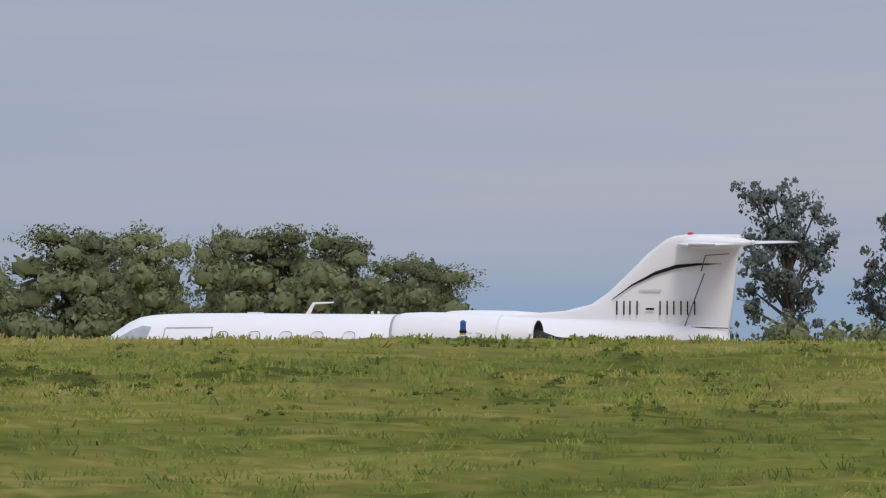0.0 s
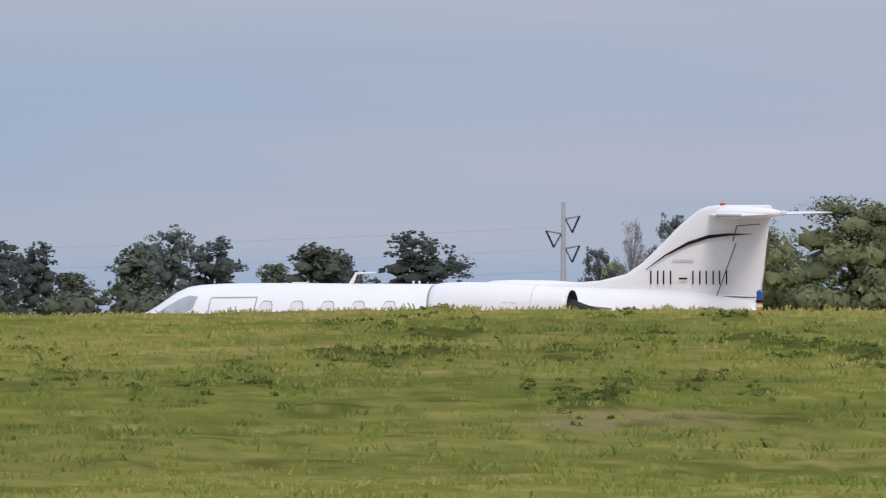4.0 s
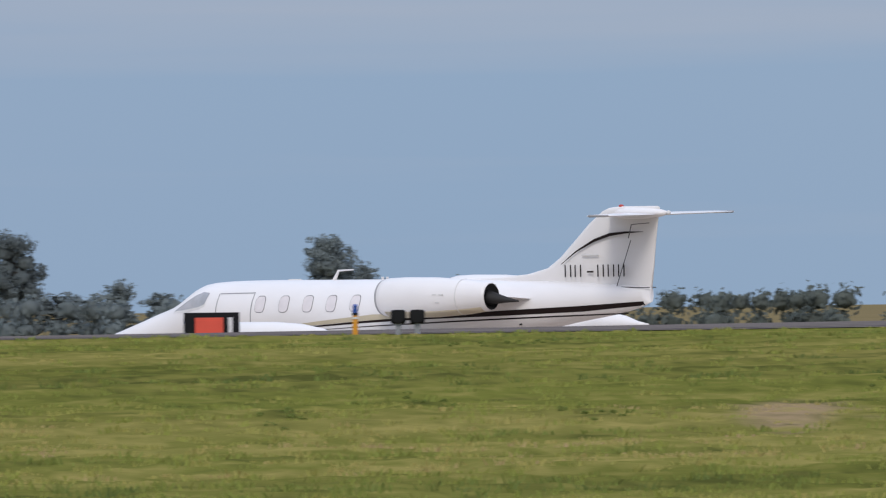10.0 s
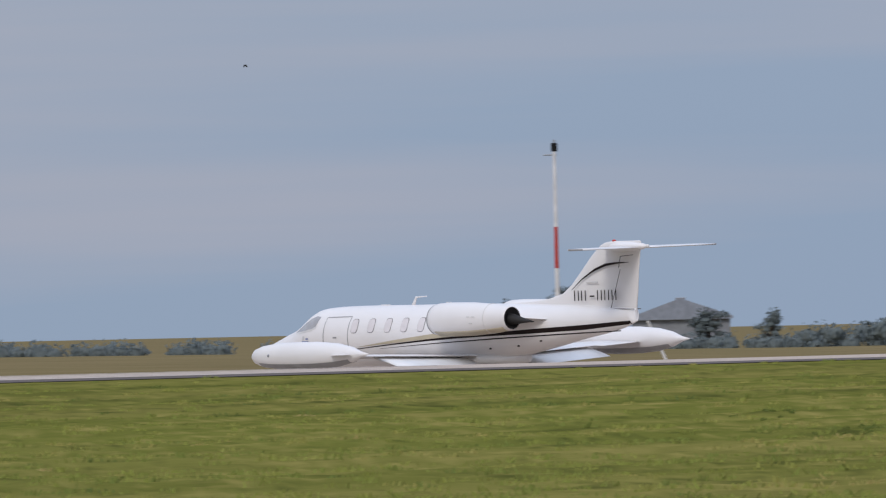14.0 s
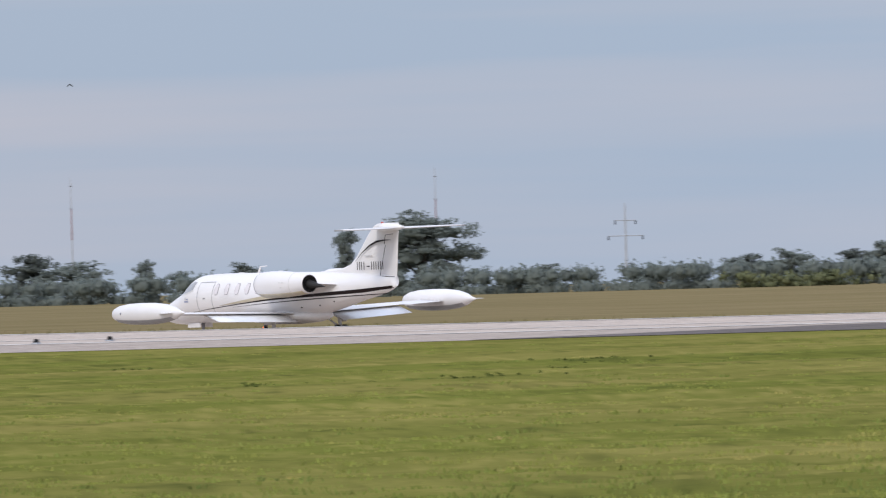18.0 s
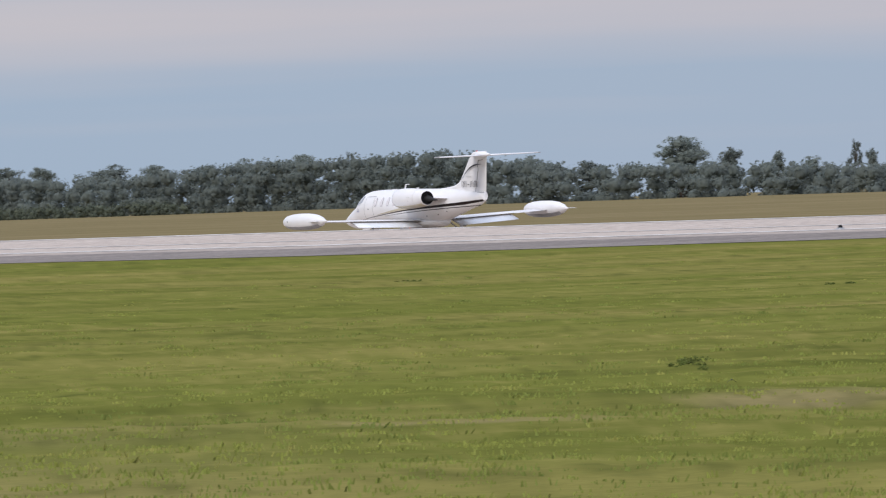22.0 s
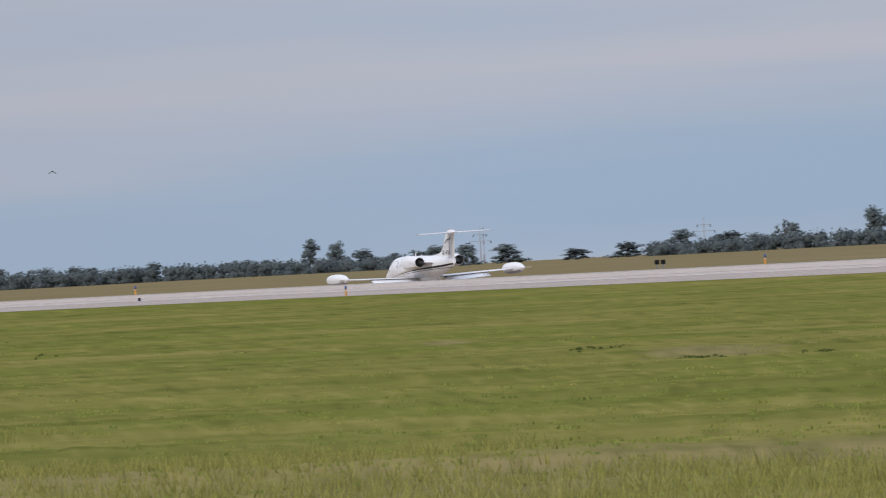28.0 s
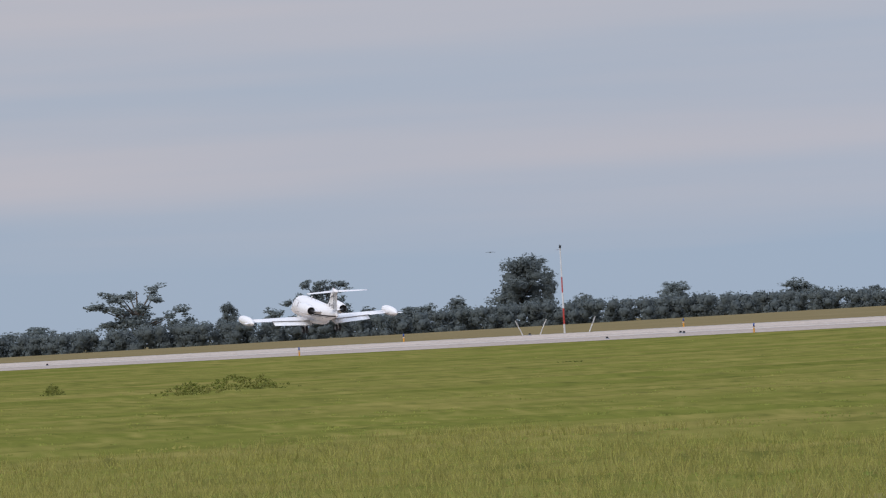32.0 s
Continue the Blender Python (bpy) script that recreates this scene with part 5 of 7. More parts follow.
grove("dome", [
    (44.31, 5.4, 7.2), (44.48, 3.3, 7.9), (44.60, 3.1, 5.9), (44.72, 3.1, 9.2), (44.89, 2.9, 7.3), (45.17, 2.5, 7.3),
    (45.31, 2.1, 6.0), (46.04, 2.5, 3.0), (46.22, 2.6, 4.4), (46.62, 4.3, 6.1), (46.79, 3.3, 2.8), (49.96, 2.8, 5.8),
    (50.27, 3.2, 5.9), (50.44, 4.7, 10.6), (51.22, 3.2, 4.2), (51.69, 2.8, 5.4), (51.87, 4.7, 9.0), (52.01, 1.6, 7.8),
    (52.17, 1.7, 6.0), (52.34, 3.7, 3.6), (52.40, 3.9, 3.0), (52.78, 4.0, 6.7), (52.97, 3.6, 5.5), (53.18, 3.1, 6.8),
    (53.60, 2.0, 6.2), (53.78, 1.3, 3.7), (54.63, 3.8, 5.0), (54.86, 3.2, 5.7), (54.95, 3.9, 6.3), (55.15, 2.9, 3.8),
])
grove("dome", [
    (55.28, 3.1, 6.3), (55.49, 2.7, 5.1), (55.60, 1.5, 7.6), (55.67, 2.4, 3.8), (55.80, 3.2, 6.4), (55.89, 2.7, 7.0),
    (56.08, 2.8, 7.0), (56.21, 2.5, 6.4), (56.44, 1.8, 6.4), (56.79, 2.1, 7.8), (57.14, 6.4, 12.3), (57.35, 5.5, 3.9),
    (57.65, 2.9, 5.2), (57.83, 2.4, 3.9), (57.92, 3.4, 3.9), (58.10, 3.3, 9.9), (58.24, 4.0, 7.9), (58.68, 3.3, 6.6),
    (58.91, 3.2, 6.7), (59.12, 3.0, 7.3), (59.42, 4.3, 8.0), (59.78, 4.0, 7.4), (59.94, 3.7, 7.4), (60.07, 3.6, 6.8),
    (60.23, 3.5, 7.5), (60.41, 1.8, 7.6), (60.65, 1.6, 7.7), (60.81, 2.3, 7.7), (60.98, 2.6, 5.0), (61.15, 2.3, 5.7),
])
grove("dome", [
    (61.56, 2.8, 2.9), (61.91, 2.6, 4.4), (62.04, 4.0, 4.5), (62.17, 3.2, 6.7), (62.40, 3.2, 4.5), (62.49, 2.7, 3.0),
    (62.64, 2.4, 9.2), (62.90, 3.8, 4.6), (63.04, 3.3, 9.3), (63.13, 2.6, 8.6), (63.32, 4.0, 3.2), (63.37, 4.2, 3.9),
    (63.55, 5.1, 8.0), (63.86, 3.1, 8.1), (64.04, 3.9, 3.2), (64.16, 5.5, 10.6), (64.29, 3.6, 7.4), (64.39, 4.3, 2.9),
    (64.55, 3.6, 5.0), (64.66, 4.3, 3.3), (64.80, 4.9, 5.0), (64.94, 6.1, 8.4), (65.20, 4.0, 7.7), (65.36, 4.8, 6.9),
    (65.49, 4.6, 6.9), (65.62, 5.6, 5.2), (65.75, 4.8, 7.0), (66.02, 5.7, 7.9), (66.17, 5.4, 7.1), (66.31, 5.2, 8.9),
])
grove("dome", [
    (66.44, 5.2, 8.0), (66.57, 5.3, 9.9), (66.76, 5.7, 5.4), (66.87, 5.5, 10.0), (67.03, 5.5, 7.3), (67.21, 7.5, 7.4),
    (67.34, 6.6, 7.4), (67.45, 5.0, 7.4), (67.58, 5.8, 5.6), (67.70, 7.6, 6.6), (67.83, 9.3, 13.5), (68.81, 5.0, 5.8),
    (69.01, 5.7, 5.9), (69.62, 3.4, 8.0), (69.71, 4.9, 8.0), (69.80, 4.7, 9.1), (69.97, 5.1, 13.2), (70.15, 3.1, 4.1),
    (70.27, 1.7, 5.1), (70.38, 1.5, 7.2), (70.67, 1.7, 9.3), (70.89, 1.6, 8.3), (71.08, 2.4, 6.3), (71.23, 2.0, 8.4),
    (71.38, 2.0, 8.4), (71.86, 1.3, 6.4), (71.90, 1.2, 6.4), (71.99, 2.0, 6.4), (72.08, 4.2, 6.2), (71.98, 2.1, 5.0), (72.31, 2.9, 3.8),
])
grove("dome", [
    (72.43, 1.9, 6.5), (72.50, 2.3, 8.6), (72.64, 2.9, 7.6), (72.79, 1.7, 6.5), (72.94, 1.3, 6.5), (73.13, 2.3, 7.7),
    (73.25, 2.4, 5.5), (73.62, 3.5, 4.6), (73.70, 4.1, 5.2), (73.34, 2.4, 6.6), (73.39, 2.0, 5.5), (73.45, 1.9, 5.5), (73.54, 2.4, 6.6), (73.89, 1.9, 6.7),
    (74.03, 1.5, 6.7), (74.15, 2.2, 5.6), (74.21, 1.7, 5.6), (74.32, 2.1, 6.8), (74.36, 2.2, 6.8), (74.46, 2.3, 6.8),
    (74.59, 2.6, 6.8), (74.73, 3.4, 6.8), (75.03, 3.2, 9.2), (75.15, 2.6, 5.7), (75.31, 2.7, 5.8), (75.37, 3.9, 8.1),
    (75.48, 2.4, 6.9), (75.57, 2.6, 7.0), (75.72, 4.5, 9.3), (75.87, 2.7, 5.8), (75.98, 3.5, 7.0), (76.08, 7.9, 4.7),
])
grove("dome", [
    (76.16, 9.9, 15.3), (76.34, 4.1, 5.9), (76.43, 3.5, 7.1), (76.49, 3.3, 9.5), (76.60, 3.5, 5.9), (76.87, 4.2, 6.0),
    (77.00, 5.1, 4.8), (77.11, 3.0, 8.4), (77.42, 2.8, 9.7), (77.55, 3.6, 12.1), (77.63, 3.0, 7.3),
])
grove("willow", [
    (20.0, 4.1, 5.6), (20.05, 4.5, 9.2), (20.28, 5.6, 9.2), (20.42, 5.8, 11.0), (20.57, 5.8, 5.5),
    (20.81, 5.8, 9.2), (21.04, 5.8, 12.4), (21.37, 4.9, 9.9), (21.72, 3.0, 3.1),
])
grove("broadleaf", [
    (23.76, 2.4, 1.9), (28.75, 6.0, 4.5), (28.97, 6.7, 5.0), (29.10, 6.8, 4.0), (32.52, 4.8, 3.1), (32.83, 4.5, 3.1),
    (38.11, 3.6, 1.7),
])
grove("open", [
    (18.97, 7.5, 6.4), (18.62, 7.0, 6.0), (21.56, 5.0, 2.4), (21.76, 3.6, 2.0), (25.37, 6.7, 5.9), (33.76, 4.7, 1.5), (64.44, 5.2, 1.9), (65.88, 6.0, 2.0),
    (72.34, 4.0, 3.4), (76.72, 8.5, 12.9), (77.25, 9.7, 16.3),
])
grove("bare", [(21.66, 4.6, 2.2), (30.42, 5.0, 2.7)])
grove("conifer", [
    (27.24, 2.2, 3.0), (29.95, 5.6, 3.8), (30.24, 4.6, 5.3), (30.67, 4.5, 4.6), (67.99, 6.2, 6.2), (68.05, 5.5, 8.8),
    (68.12, 6.0, 7.1), (68.18, 5.5, 6.2), (68.25, 5.6, 7.1), (68.41, 5.2, 7.2), (68.50, 6.8, 10.8), (68.61, 6.2, 9.0),
    (68.68, 6.9, 10.9), (68.91, 6.9, 10.9), (69.10, 6.7, 11.0), (69.22, 3.5, 9.2), (69.30, 4.3, 11.1), (69.36, 3.8, 7.4),
    (69.43, 3.6, 9.3), (69.52, 6.3, 13.0), (70.09, 1.2, 11.4),
])
grove("cypress", [
    (26.32, 3.6, 0.7), (30.16, 6.2, 1.1), (37.94, 4.0, 0.7), (68.34, 8.8, 2.9),
])


def build_thicket():
    """The low, unbroken wood and hedge that fills the space between the trees."""
    rng = np.random.default_rng(77)
    # the farther stretches take leaf colours with the haze mixed in
    for k0, k1, material in ((18, 22.4, LEAF_WILLOW), (22.4, 31, LEAF), (31, 35, LEAF_DARK), (35, 52, LEAF_HAZE_FAR), (52, 60, LEAF_HAZE_MID), (60, 69.6, LEAF_HAZE_MID), (69.6, 79, LEAF_HAZE_FAR)):
        cs, rs = [], []
        az = float(k0)
        while az < k1:
            r = float(wood_dist(az)) * 0.985
            pitch = 0.95 if az < 44 else 0.72 if az < 52 else 0.62
            if az > 51 and noise.noise((az * 1.1, 5.2, 0.0)) < (-0.22 if az < 70 else -0.12) and not 55 < az < 70 and az < 74.9:
                az += math.degrees(pitch / r)
                continue
            tall = float(np.interp(az, [18, 19.2, 19.86, 19.98, 21.4, 21.8, 24, 28, 28.7, 30.2, 30.45, 36, 43, 46, 50, 53, 54.7, 55.3, 56, 60, 62, 64.4, 65.2, 65.6, 67.6, 68, 69, 69.6, 70.3, 73, 74.6, 75.2, 78], [.10, .10, .10, .30, .30, .10, .10, .14, .25, .27, .12, .13, .11, .06, .042, .025, .03, .07, .085, .085, .09, .095, .10, .15, .155, .115, .11, .08, .05, .036, .045, .062, .07]))
            h = r * math.tan(radians(tall * (0.70 + 0.6 * (0.5 + 0.5 * noise.noise((az * 2.3, 1.7, 0.4))))))
            x, y, z = at(az, r)
            m = max(1, int(h / 1.3) + 1)
            for i in range(m):
                cs.append((x + rng.normal() * 0.8, y + rng.normal() * 1.5, z + h * (i + 0.15) / m * 0.95))
                rs.append(0.6 + 0.4 * rng.random() + r / 5000)
            az += math.degrees(pitch / r)
        ob = new("thicket", foliage("thicket", cs, rs, 40, 0.26 if k0 < 31 else 0.30 if k0 < 60 else 0.34, material, rng, hang=1.5 if k0 < 20 else 0.0, inner=[(*c, r * 0.82) for c, r in zip(cs, rs)]))
        tagged(ob, "low unbroken hedge and scrub along the foot of the woods", "shrubs", kind="stuff")

    # single lighter shrubs stand before it
    for k0, k1 in ((22.5, 32), (49, 56.2), (60.6, 61.9), (66, 72)):
        cs, rs = [], []
        for az in np.arange(k0, k1, 0.012):
            r = float(wood_dist(az)) * 0.972
            if noise.noise((az * 3.1, 9.4, 0.0)) < 0.12:
                continue
            h = r * math.tan(radians(0.028 + 0.05 * max(0.0, noise.noise((az * 5.0, 2.2, 1.0)))))
            x, y, z = at(az, r)
            for k in (0.2, 0.65, 1.0):
                cs.append((x + rng.normal() * 0.2, y + rng.normal(), z + h * k * 0.85))
                rs.append(0.30 + 0.25 * rng.random() + r / 9000)
        me = foliage("shrubs", cs, rs, 16, 0.22 if k0 < 40 else 0.30, LEAF_WILLOW if k0 < 66 else LEAF, rng, inner=[(*c, r * 0.7) for c, r in zip(cs, rs)])
        tagged(new("shrubs", me), "scattered olive-green shrubs before the woods", "shrubs", kind="stuff")


build_thicket()


def blades(rng, n, az0, az1, r0, r1, h0, h1, wide, lean, keep=None, far=False):
    """Grass tufts as slim tapering blades standing on the meadow."""
    az = az0 + (az1 - az0) * rng.random(n)
    u = rng.random(n)
    out = []
    for a, k in zip(az, u):
        c = math.cos(radians(a))
        if far:
            lo = (LANE_Y + 16) / c
            r = lo + 90 * k ** 1.3
        else:
            hi = min(r1, NEAR_Y / c - 1.0)
            r = r0 + (hi - r0) * k ** 1.35
        x, y, z = at(a, r)
        if keep and not keep(x, y):
            continue
        out.append((x, y, z))
    p = np.array(out)
    n = len(p)
    b = 4
    p = np.repeat(p, b, 0) + np.concatenate([rng.normal(size=(n * b, 2)) * wide * 4, np.zeros((n * b, 1))], 1)
    m = n * b
    h = (h0 + (h1 - h0) * rng.random((m, 1)))
    a = rng.random((m, 1)) * 6.283
    side = np.concatenate([np.cos(a), np.sin(a), np.zeros((m, 1))], 1) * wide * (0.6 + 0.8 * rng.random((m, 1)))
    tip = np.concatenate([rng.normal(size=(m, 2)) * lean, np.ones((m, 1))], 1) * h
    low = p - np.array([0, 0, 0.03])
    return np.stack([low - side, low + side, p + tip + side * 0.25, p + tip - side * 0.25], 1)


def tufts(rng, n, az0, az1, r0, height, label, b=10):
    """Tussocks of short grass, each of one tone, lush, olive or straw, in wide uneven drifts."""
    az = az0 + (az1 - az0) * rng.random(n)
    far = (NEAR_Y - 0.8) / np.cos(np.radians(az))
    r = 1 / (1 / far + (1 / r0 - 1 / far) * rng.random(n))
    p = np.array([at(a, d) for a, d in zip(az, r)])
    x, y = p[:, 0], p[:, 1]
    calm = np.interp(az, [18, 44, 52, 60, 67, 78], [1.0, 1.0, 0.75, 0.6, 0.5, 0.55])
    tone = 0.42 + calm * (0.40 * drifts(x, y) + 0.09 * rng.normal(size=n))
    for wa, wr, ww, deep in WORN:
        near = ((az - wa) * math.pi / 180 * wr / (ww / 2)) ** 2 + ((r - wr) / (deep / 2)) ** 2
        bald = np.clip(1.3 - near, 0, 1) * (1.0 if 33 < wa < 35 else 0.7 if 38 < wa < 39 else 0.3)
        tone = tone + bald * (0.9 - tone)
        calm = calm * (1 - 0.75 * bald * (rng.random(n) < 0.8))
    h = height * (0.5 + 0.9 * rng.random(n)) * calm * (1.15 - 0.5 * np.clip(tone, 0, 1))
    wide = 0.05 + 0.13 * rng.random(n)
    off = rng.normal(size=(n, b))
    along = np.stack([np.cos(np.radians(az)), np.sin(np.radians(az))], 1)
    base = np.repeat(p[:, None, :], b, 1)
    base[:, :, :2] += (off * wide[:, None])[:, :, None] * along[:, None, :]
    base[:, :, :2] += rng.normal(size=(n, b, 1)) * 0.12 * np.stack([-along[:, 1], along[:, 0]], 1)[:, None, :]
    tall = h[:, None] * (0.6 + 0.5 * rng.random((n, b))) * np.exp(-0.22 * off * off)
    half = (0.008 + 0.010 * rng.random((n, b))) * (r / 190)[:, None] ** 0.5
    turn = (rng.random((n, b)) - 0.5) * 2.2
    side = np.stack([along[:, None, 0] * np.cos(turn) - along[:, None, 1] * np.sin(turn), along[:, None, 0] * np.sin(turn) + along[:, None, 1] * np.cos(turn), np.zeros((n, b))], 2) * half[:, :, None]
    tip = np.stack([rng.normal(size=(n, b)) * 0.6, rng.normal(size=(n, b)) * 0.6, np.ones((n, b))], 2) * tall[:, :, None]
    low = base - np.array([0, 0, 0.02])
    q = np.stack([low - side, low + side, base + tip + side * 0.45, base + tip - side * 0.45], 2).reshape(-1, 4, 3)
    upward = np.stack([-side[:, :, 1], side[:, :, 0], np.zeros((n, b))], 2) * -35 + tip * 2.5 + np.array([0, 0, 1.0])
    upward = (upward / np.linalg.norm(upward, axis=2)[:, :, None]).reshape(-1, 3)
    ob = quads("grass", q, TUFT)
    # thick turf scatters light like one soft surface: the blades' normals lean upwards
    ob.data.polygons.foreach_set("use_smooth", np.ones(len(q), dtype=bool))
    ob.data.normals_split_custom_set_from_vertices(np.repeat(upward, 4, 0).tolist())
    ob.data.attributes.new("tone", "FLOAT", "POINT").data.foreach_set("value", np.repeat(np.clip(tone, 0.02, 0.99), b * 4).astype(np.float32))
    tagged(ob, label, "grass", kind="stuff")


def build_meadow():
    rng = np.random.default_rng(5)
    for k, n in enumerate((12000, 12000, 11000, 9000, 8000)):
        az0 = 18.3 + k * 10
        tufts(rng, n, az0, az0 + 10, 88, 0.062, "short uneven airfield grass in lush and straw-coloured tufts")
    tufts(rng, 7000, 68.3, 78.6, 95, 0.055, "short uneven grass between the runway and the unmown part")
    q = blades(rng, 9000, 66.0, 71.0, 84, 368, 0.02, 0.07, 0.006, 0.6, lambda x, y: rng.random() < (math.degrees(math.atan2(-x, y)) - 66) / 5 and math.hypot(x, y) < 150 + 40 * noise.noise((x / 9, y / 9, 0.0)))
    tagged(quads("tall_grass", q, STRAW), "unmown grass thinning out towards the mown part", "grass", kind="stuff")
    q = blades(rng, 52000, 71.0, 78.6, 84, 400, 0.03, 0.14, 0.007, 0.45, lambda x, y: math.hypot(x, y) < float(np.interp(math.degrees(math.atan2(-x, y)), [71, 74.3, 76.2], [160, 185, 310])) + 50 * noise.noise((x / 14, y / 14, 4.0)))
    tagged(quads("tall_grass", q, STRAW), "tall unmown grass with dry seed heads", "grass", kind="stuff")
    tufts(rng, 3600, 18.4, 27.5, 205, 0.075, "thick grass standing along the crest")
    q = blades(rng, 7000, 70.5, 72.5, 212, 282, 0.05, 0.19, 0.010, 0.5, lambda x, y: noise.noise((x / 2.2, y / 7, 2.0)) > -0.2 + max(0.0, (math.degrees(math.atan2(-x, y)) - 71.5) / 0.8) + 0.6 * ((math.hypot(x, y) - 246) / 26) ** 2 + 0.4 * (rng.random() - 0.5))
    tagged(quads("lush_grass", q, BLADE), "lush taller green grass in a damp hollow", "grass", kind="stuff")
    q = blades(rng, 60, 53.0, 54.1, 96, 112, 0.2, 0.5, 0.006, 0.25)
    tagged(quads("seed_stalks", q, STRAW), "a few tall dry stalks standing in the grass", "grass", kind="stuff")
    q = blades(rng, 16000, 40, 78.6, 0, 0, 0.12, 0.32, 0.06, 0.4, far=True)
    tagged(quads("field_grass", q, FAR_GRASS), "tall brownish field grass beyond the runway", "grass", kind="stuff")


build_meadow()


# ---- airfield fixtures ----


def pave_z(az, y):
    """Height of the paving at a bearing and a distance from the camera's own line."""
    c = math.cos(radians(az))
    zn, zf = knot(NEAR_EDGE, az, NEAR_Y / c), knot(FAR_EDGE, az, FAR_Y / c)
    return zn + (zf - zn) * (y - NEAR_Y) / (FAR_Y - NEAR_Y)


def stand(ob, az, y, z, turn=None):
    """Put a thing at a bearing on the line y, turned to face the camera's spot unless told otherwise."""
    ob.matrix_world = pose(-y * math.tan(radians(az)), y, z, 0, 0, az if turn is None else turn)
    return ob


def build_marker(foot=0.02, paint=ORANGE, label="orange stake with a blue lamp on top beside the pavement"):
    top = thing("edge_marker", label, "edge light", "edge markers along the pavement")
    bm = bmesh.new()
    rod(bm, (0, 0, -foot), (0, 0, 0.36), 0.05, 0.047, 12)
    part("stake", bm, paint, top)
    bm = bmesh.new()
    rod(bm, (0, 0, 0.29), (0, 0, 0.33), 0.053, 0.053, 12)
    part("band", bm, SIGN_WHITE, top, "pale reflective band")
    bm = bmesh.new()
    rod(bm, (0, 0, 0.36), (0, 0, 0.40), 0.056, 0.056, 12)
    part("collar", bm, BLACK, top)
    bm = bmesh.new()
    rod(bm, (0, 0, 0.40), (0, 0, 0.52), 0.048, 0.044, 12)
    rod(bm, (0, 0, 0.52), (0, 0, 0.56), 0.06, 0.02, 12)
    part("lamp", bm, BLUE, top, "blue glass lamp")
    return top


marker = build_marker()
tall_marker = build_marker(0.5)
tall_used = False
for i, az in enumerate([19.9, 21.3, 23.6, 26.6, 31.1, 35.6, 39.9, 44.2, 50.7, 52.3, 53.9, 63.8, 71.2, 73.6, 75.5, 76.8]):
    z = ground_z(az, (NEAR_Y - 0.5) / math.cos(radians(az)))
    if az < 28:
        # on the rise behind the grass crest they stand on longer stakes
        stand(copy_thing(tall_marker, Matrix()) if tall_used else tall_marker, az, NEAR_Y - 0.5, float(np.interp(az, [21, 23.6, 26.6], [2.07, 2.12, 1.97])) - 0.56)
        tall_used = True
        continue
    stand(copy_thing(marker, Matrix()), az, NEAR_Y - 0.5, z)
for i, az in enumerate([52.3, 59.0, 72.4, 74.2, 75.7, 76.5]):
    stand(copy_thing(marker, Matrix()) if i else marker, az, FAR_Y - 0.3, pave_z(az, FAR_Y - 0.3))

stand(build_marker(0.02, SIGN_WHITE, "pale stake with a dark blue lamp on the runway's edge line"), 68.06, 303.2, pave_z(68.06, 303.2))


def glyph(text, size, material, parent, x, y, z, name="lettering", depth=0.004, wide=0.68):
    """Painted characters, standing upright on a sign's face that looks towards -y."""
    cu = bpy.data.curves.new(name, "FONT")
    cu.body, cu.size, cu.extrude, cu.align_x = text, size, depth, "CENTER"
    ob = bpy.data.objects.new(name, cu)
    scene.collection.objects.link(ob)
    dg = bpy.context.evaluated_depsgraph_get()
    me = bpy.data.meshes.new_from_object(ob.evaluated_get(dg))
    bpy.data.objects.remove(ob)
    out = new(name, me)
    me.materials.clear()
    me.materials.append(material)
    out.parent = parent
    out.matrix_basis = pose(x, y, z, 90, 0, 0) @ Matrix.Diagonal((wide, 1, 1, 1))
    return out


def build_runway_sign():
    top = thing("runway_sign", "red and black runway sign reading 01 and A on short legs", "sign")
    bm = bmesh.new()
    box(bm, 0, 0, 0.72, 1.10, 0.16, 1.20, 0.015)
    part("cabinet", bm, BLACK, top)
    bm = bmesh.new()
    box(bm, -0.19, -0.085, 0.72, 0.70, 0.012, 1.14, 0.004)
    face = part("red_face", bm, SIGN_RED, top, "red face with white 01")
    glyph("01", 0.56, SIGN_WHITE, face, -0.17, -0.096, 0.50)
    bm = bmesh.new()
    box(bm, 0.35, -0.085, 0.72, 0.36, 0.012, 1.14, 0.004)
    face = part("black_face", bm, BLACK, top, "black face with yellow A")
    glyph("A", 0.54, SIGN_YELLOW, face, 0.33, -0.096, 0.50)
    for x in (-0.4, 0.4):
        bm = bmesh.new()
        rod(bm, (x, 0, -0.1), (x, 0, 0.14), 0.04)
        part("leg", bm, SIGN_WHITE, top)
    return top


def build_sign_back(name="sign_cabinet", label="black back of a second runway sign with white maker's plates"):
    top = thing(name, label, "sign")
    bm = bmesh.new()
    box(bm, 0, 0, 0.76, 1.50, 0.2, 1.28, 0.02)
    part("cabinet", bm, BLACK, top)
    bm = bmesh.new()
    box(bm, -0.42, -0.106, 0.76, 0.02, 0.012, 1.22)
    part("seam", bm, RUBBER, top)
    for x, z, w, h in ((-0.62, 1.24, 0.12, 0.10), (0.60, 1.30, 0.19, 0.11), (0.60, 1.13, 0.19, 0.10), (0.62, 0.98, 0.10, 0.10)):
        bm = bmesh.new()
        box(bm, x, -0.106, z, w, 0.012, h, 0.003)
        part("plate", bm, SIGN_WHITE, top, "white plate")
    for x in (-0.55, 0.55):
        bm = bmesh.new()
        rod(bm, (x, 0, -0.1), (x, 0, 0.13), 0.05)
        part("leg", bm, SIGN_WHITE, top)
    return top


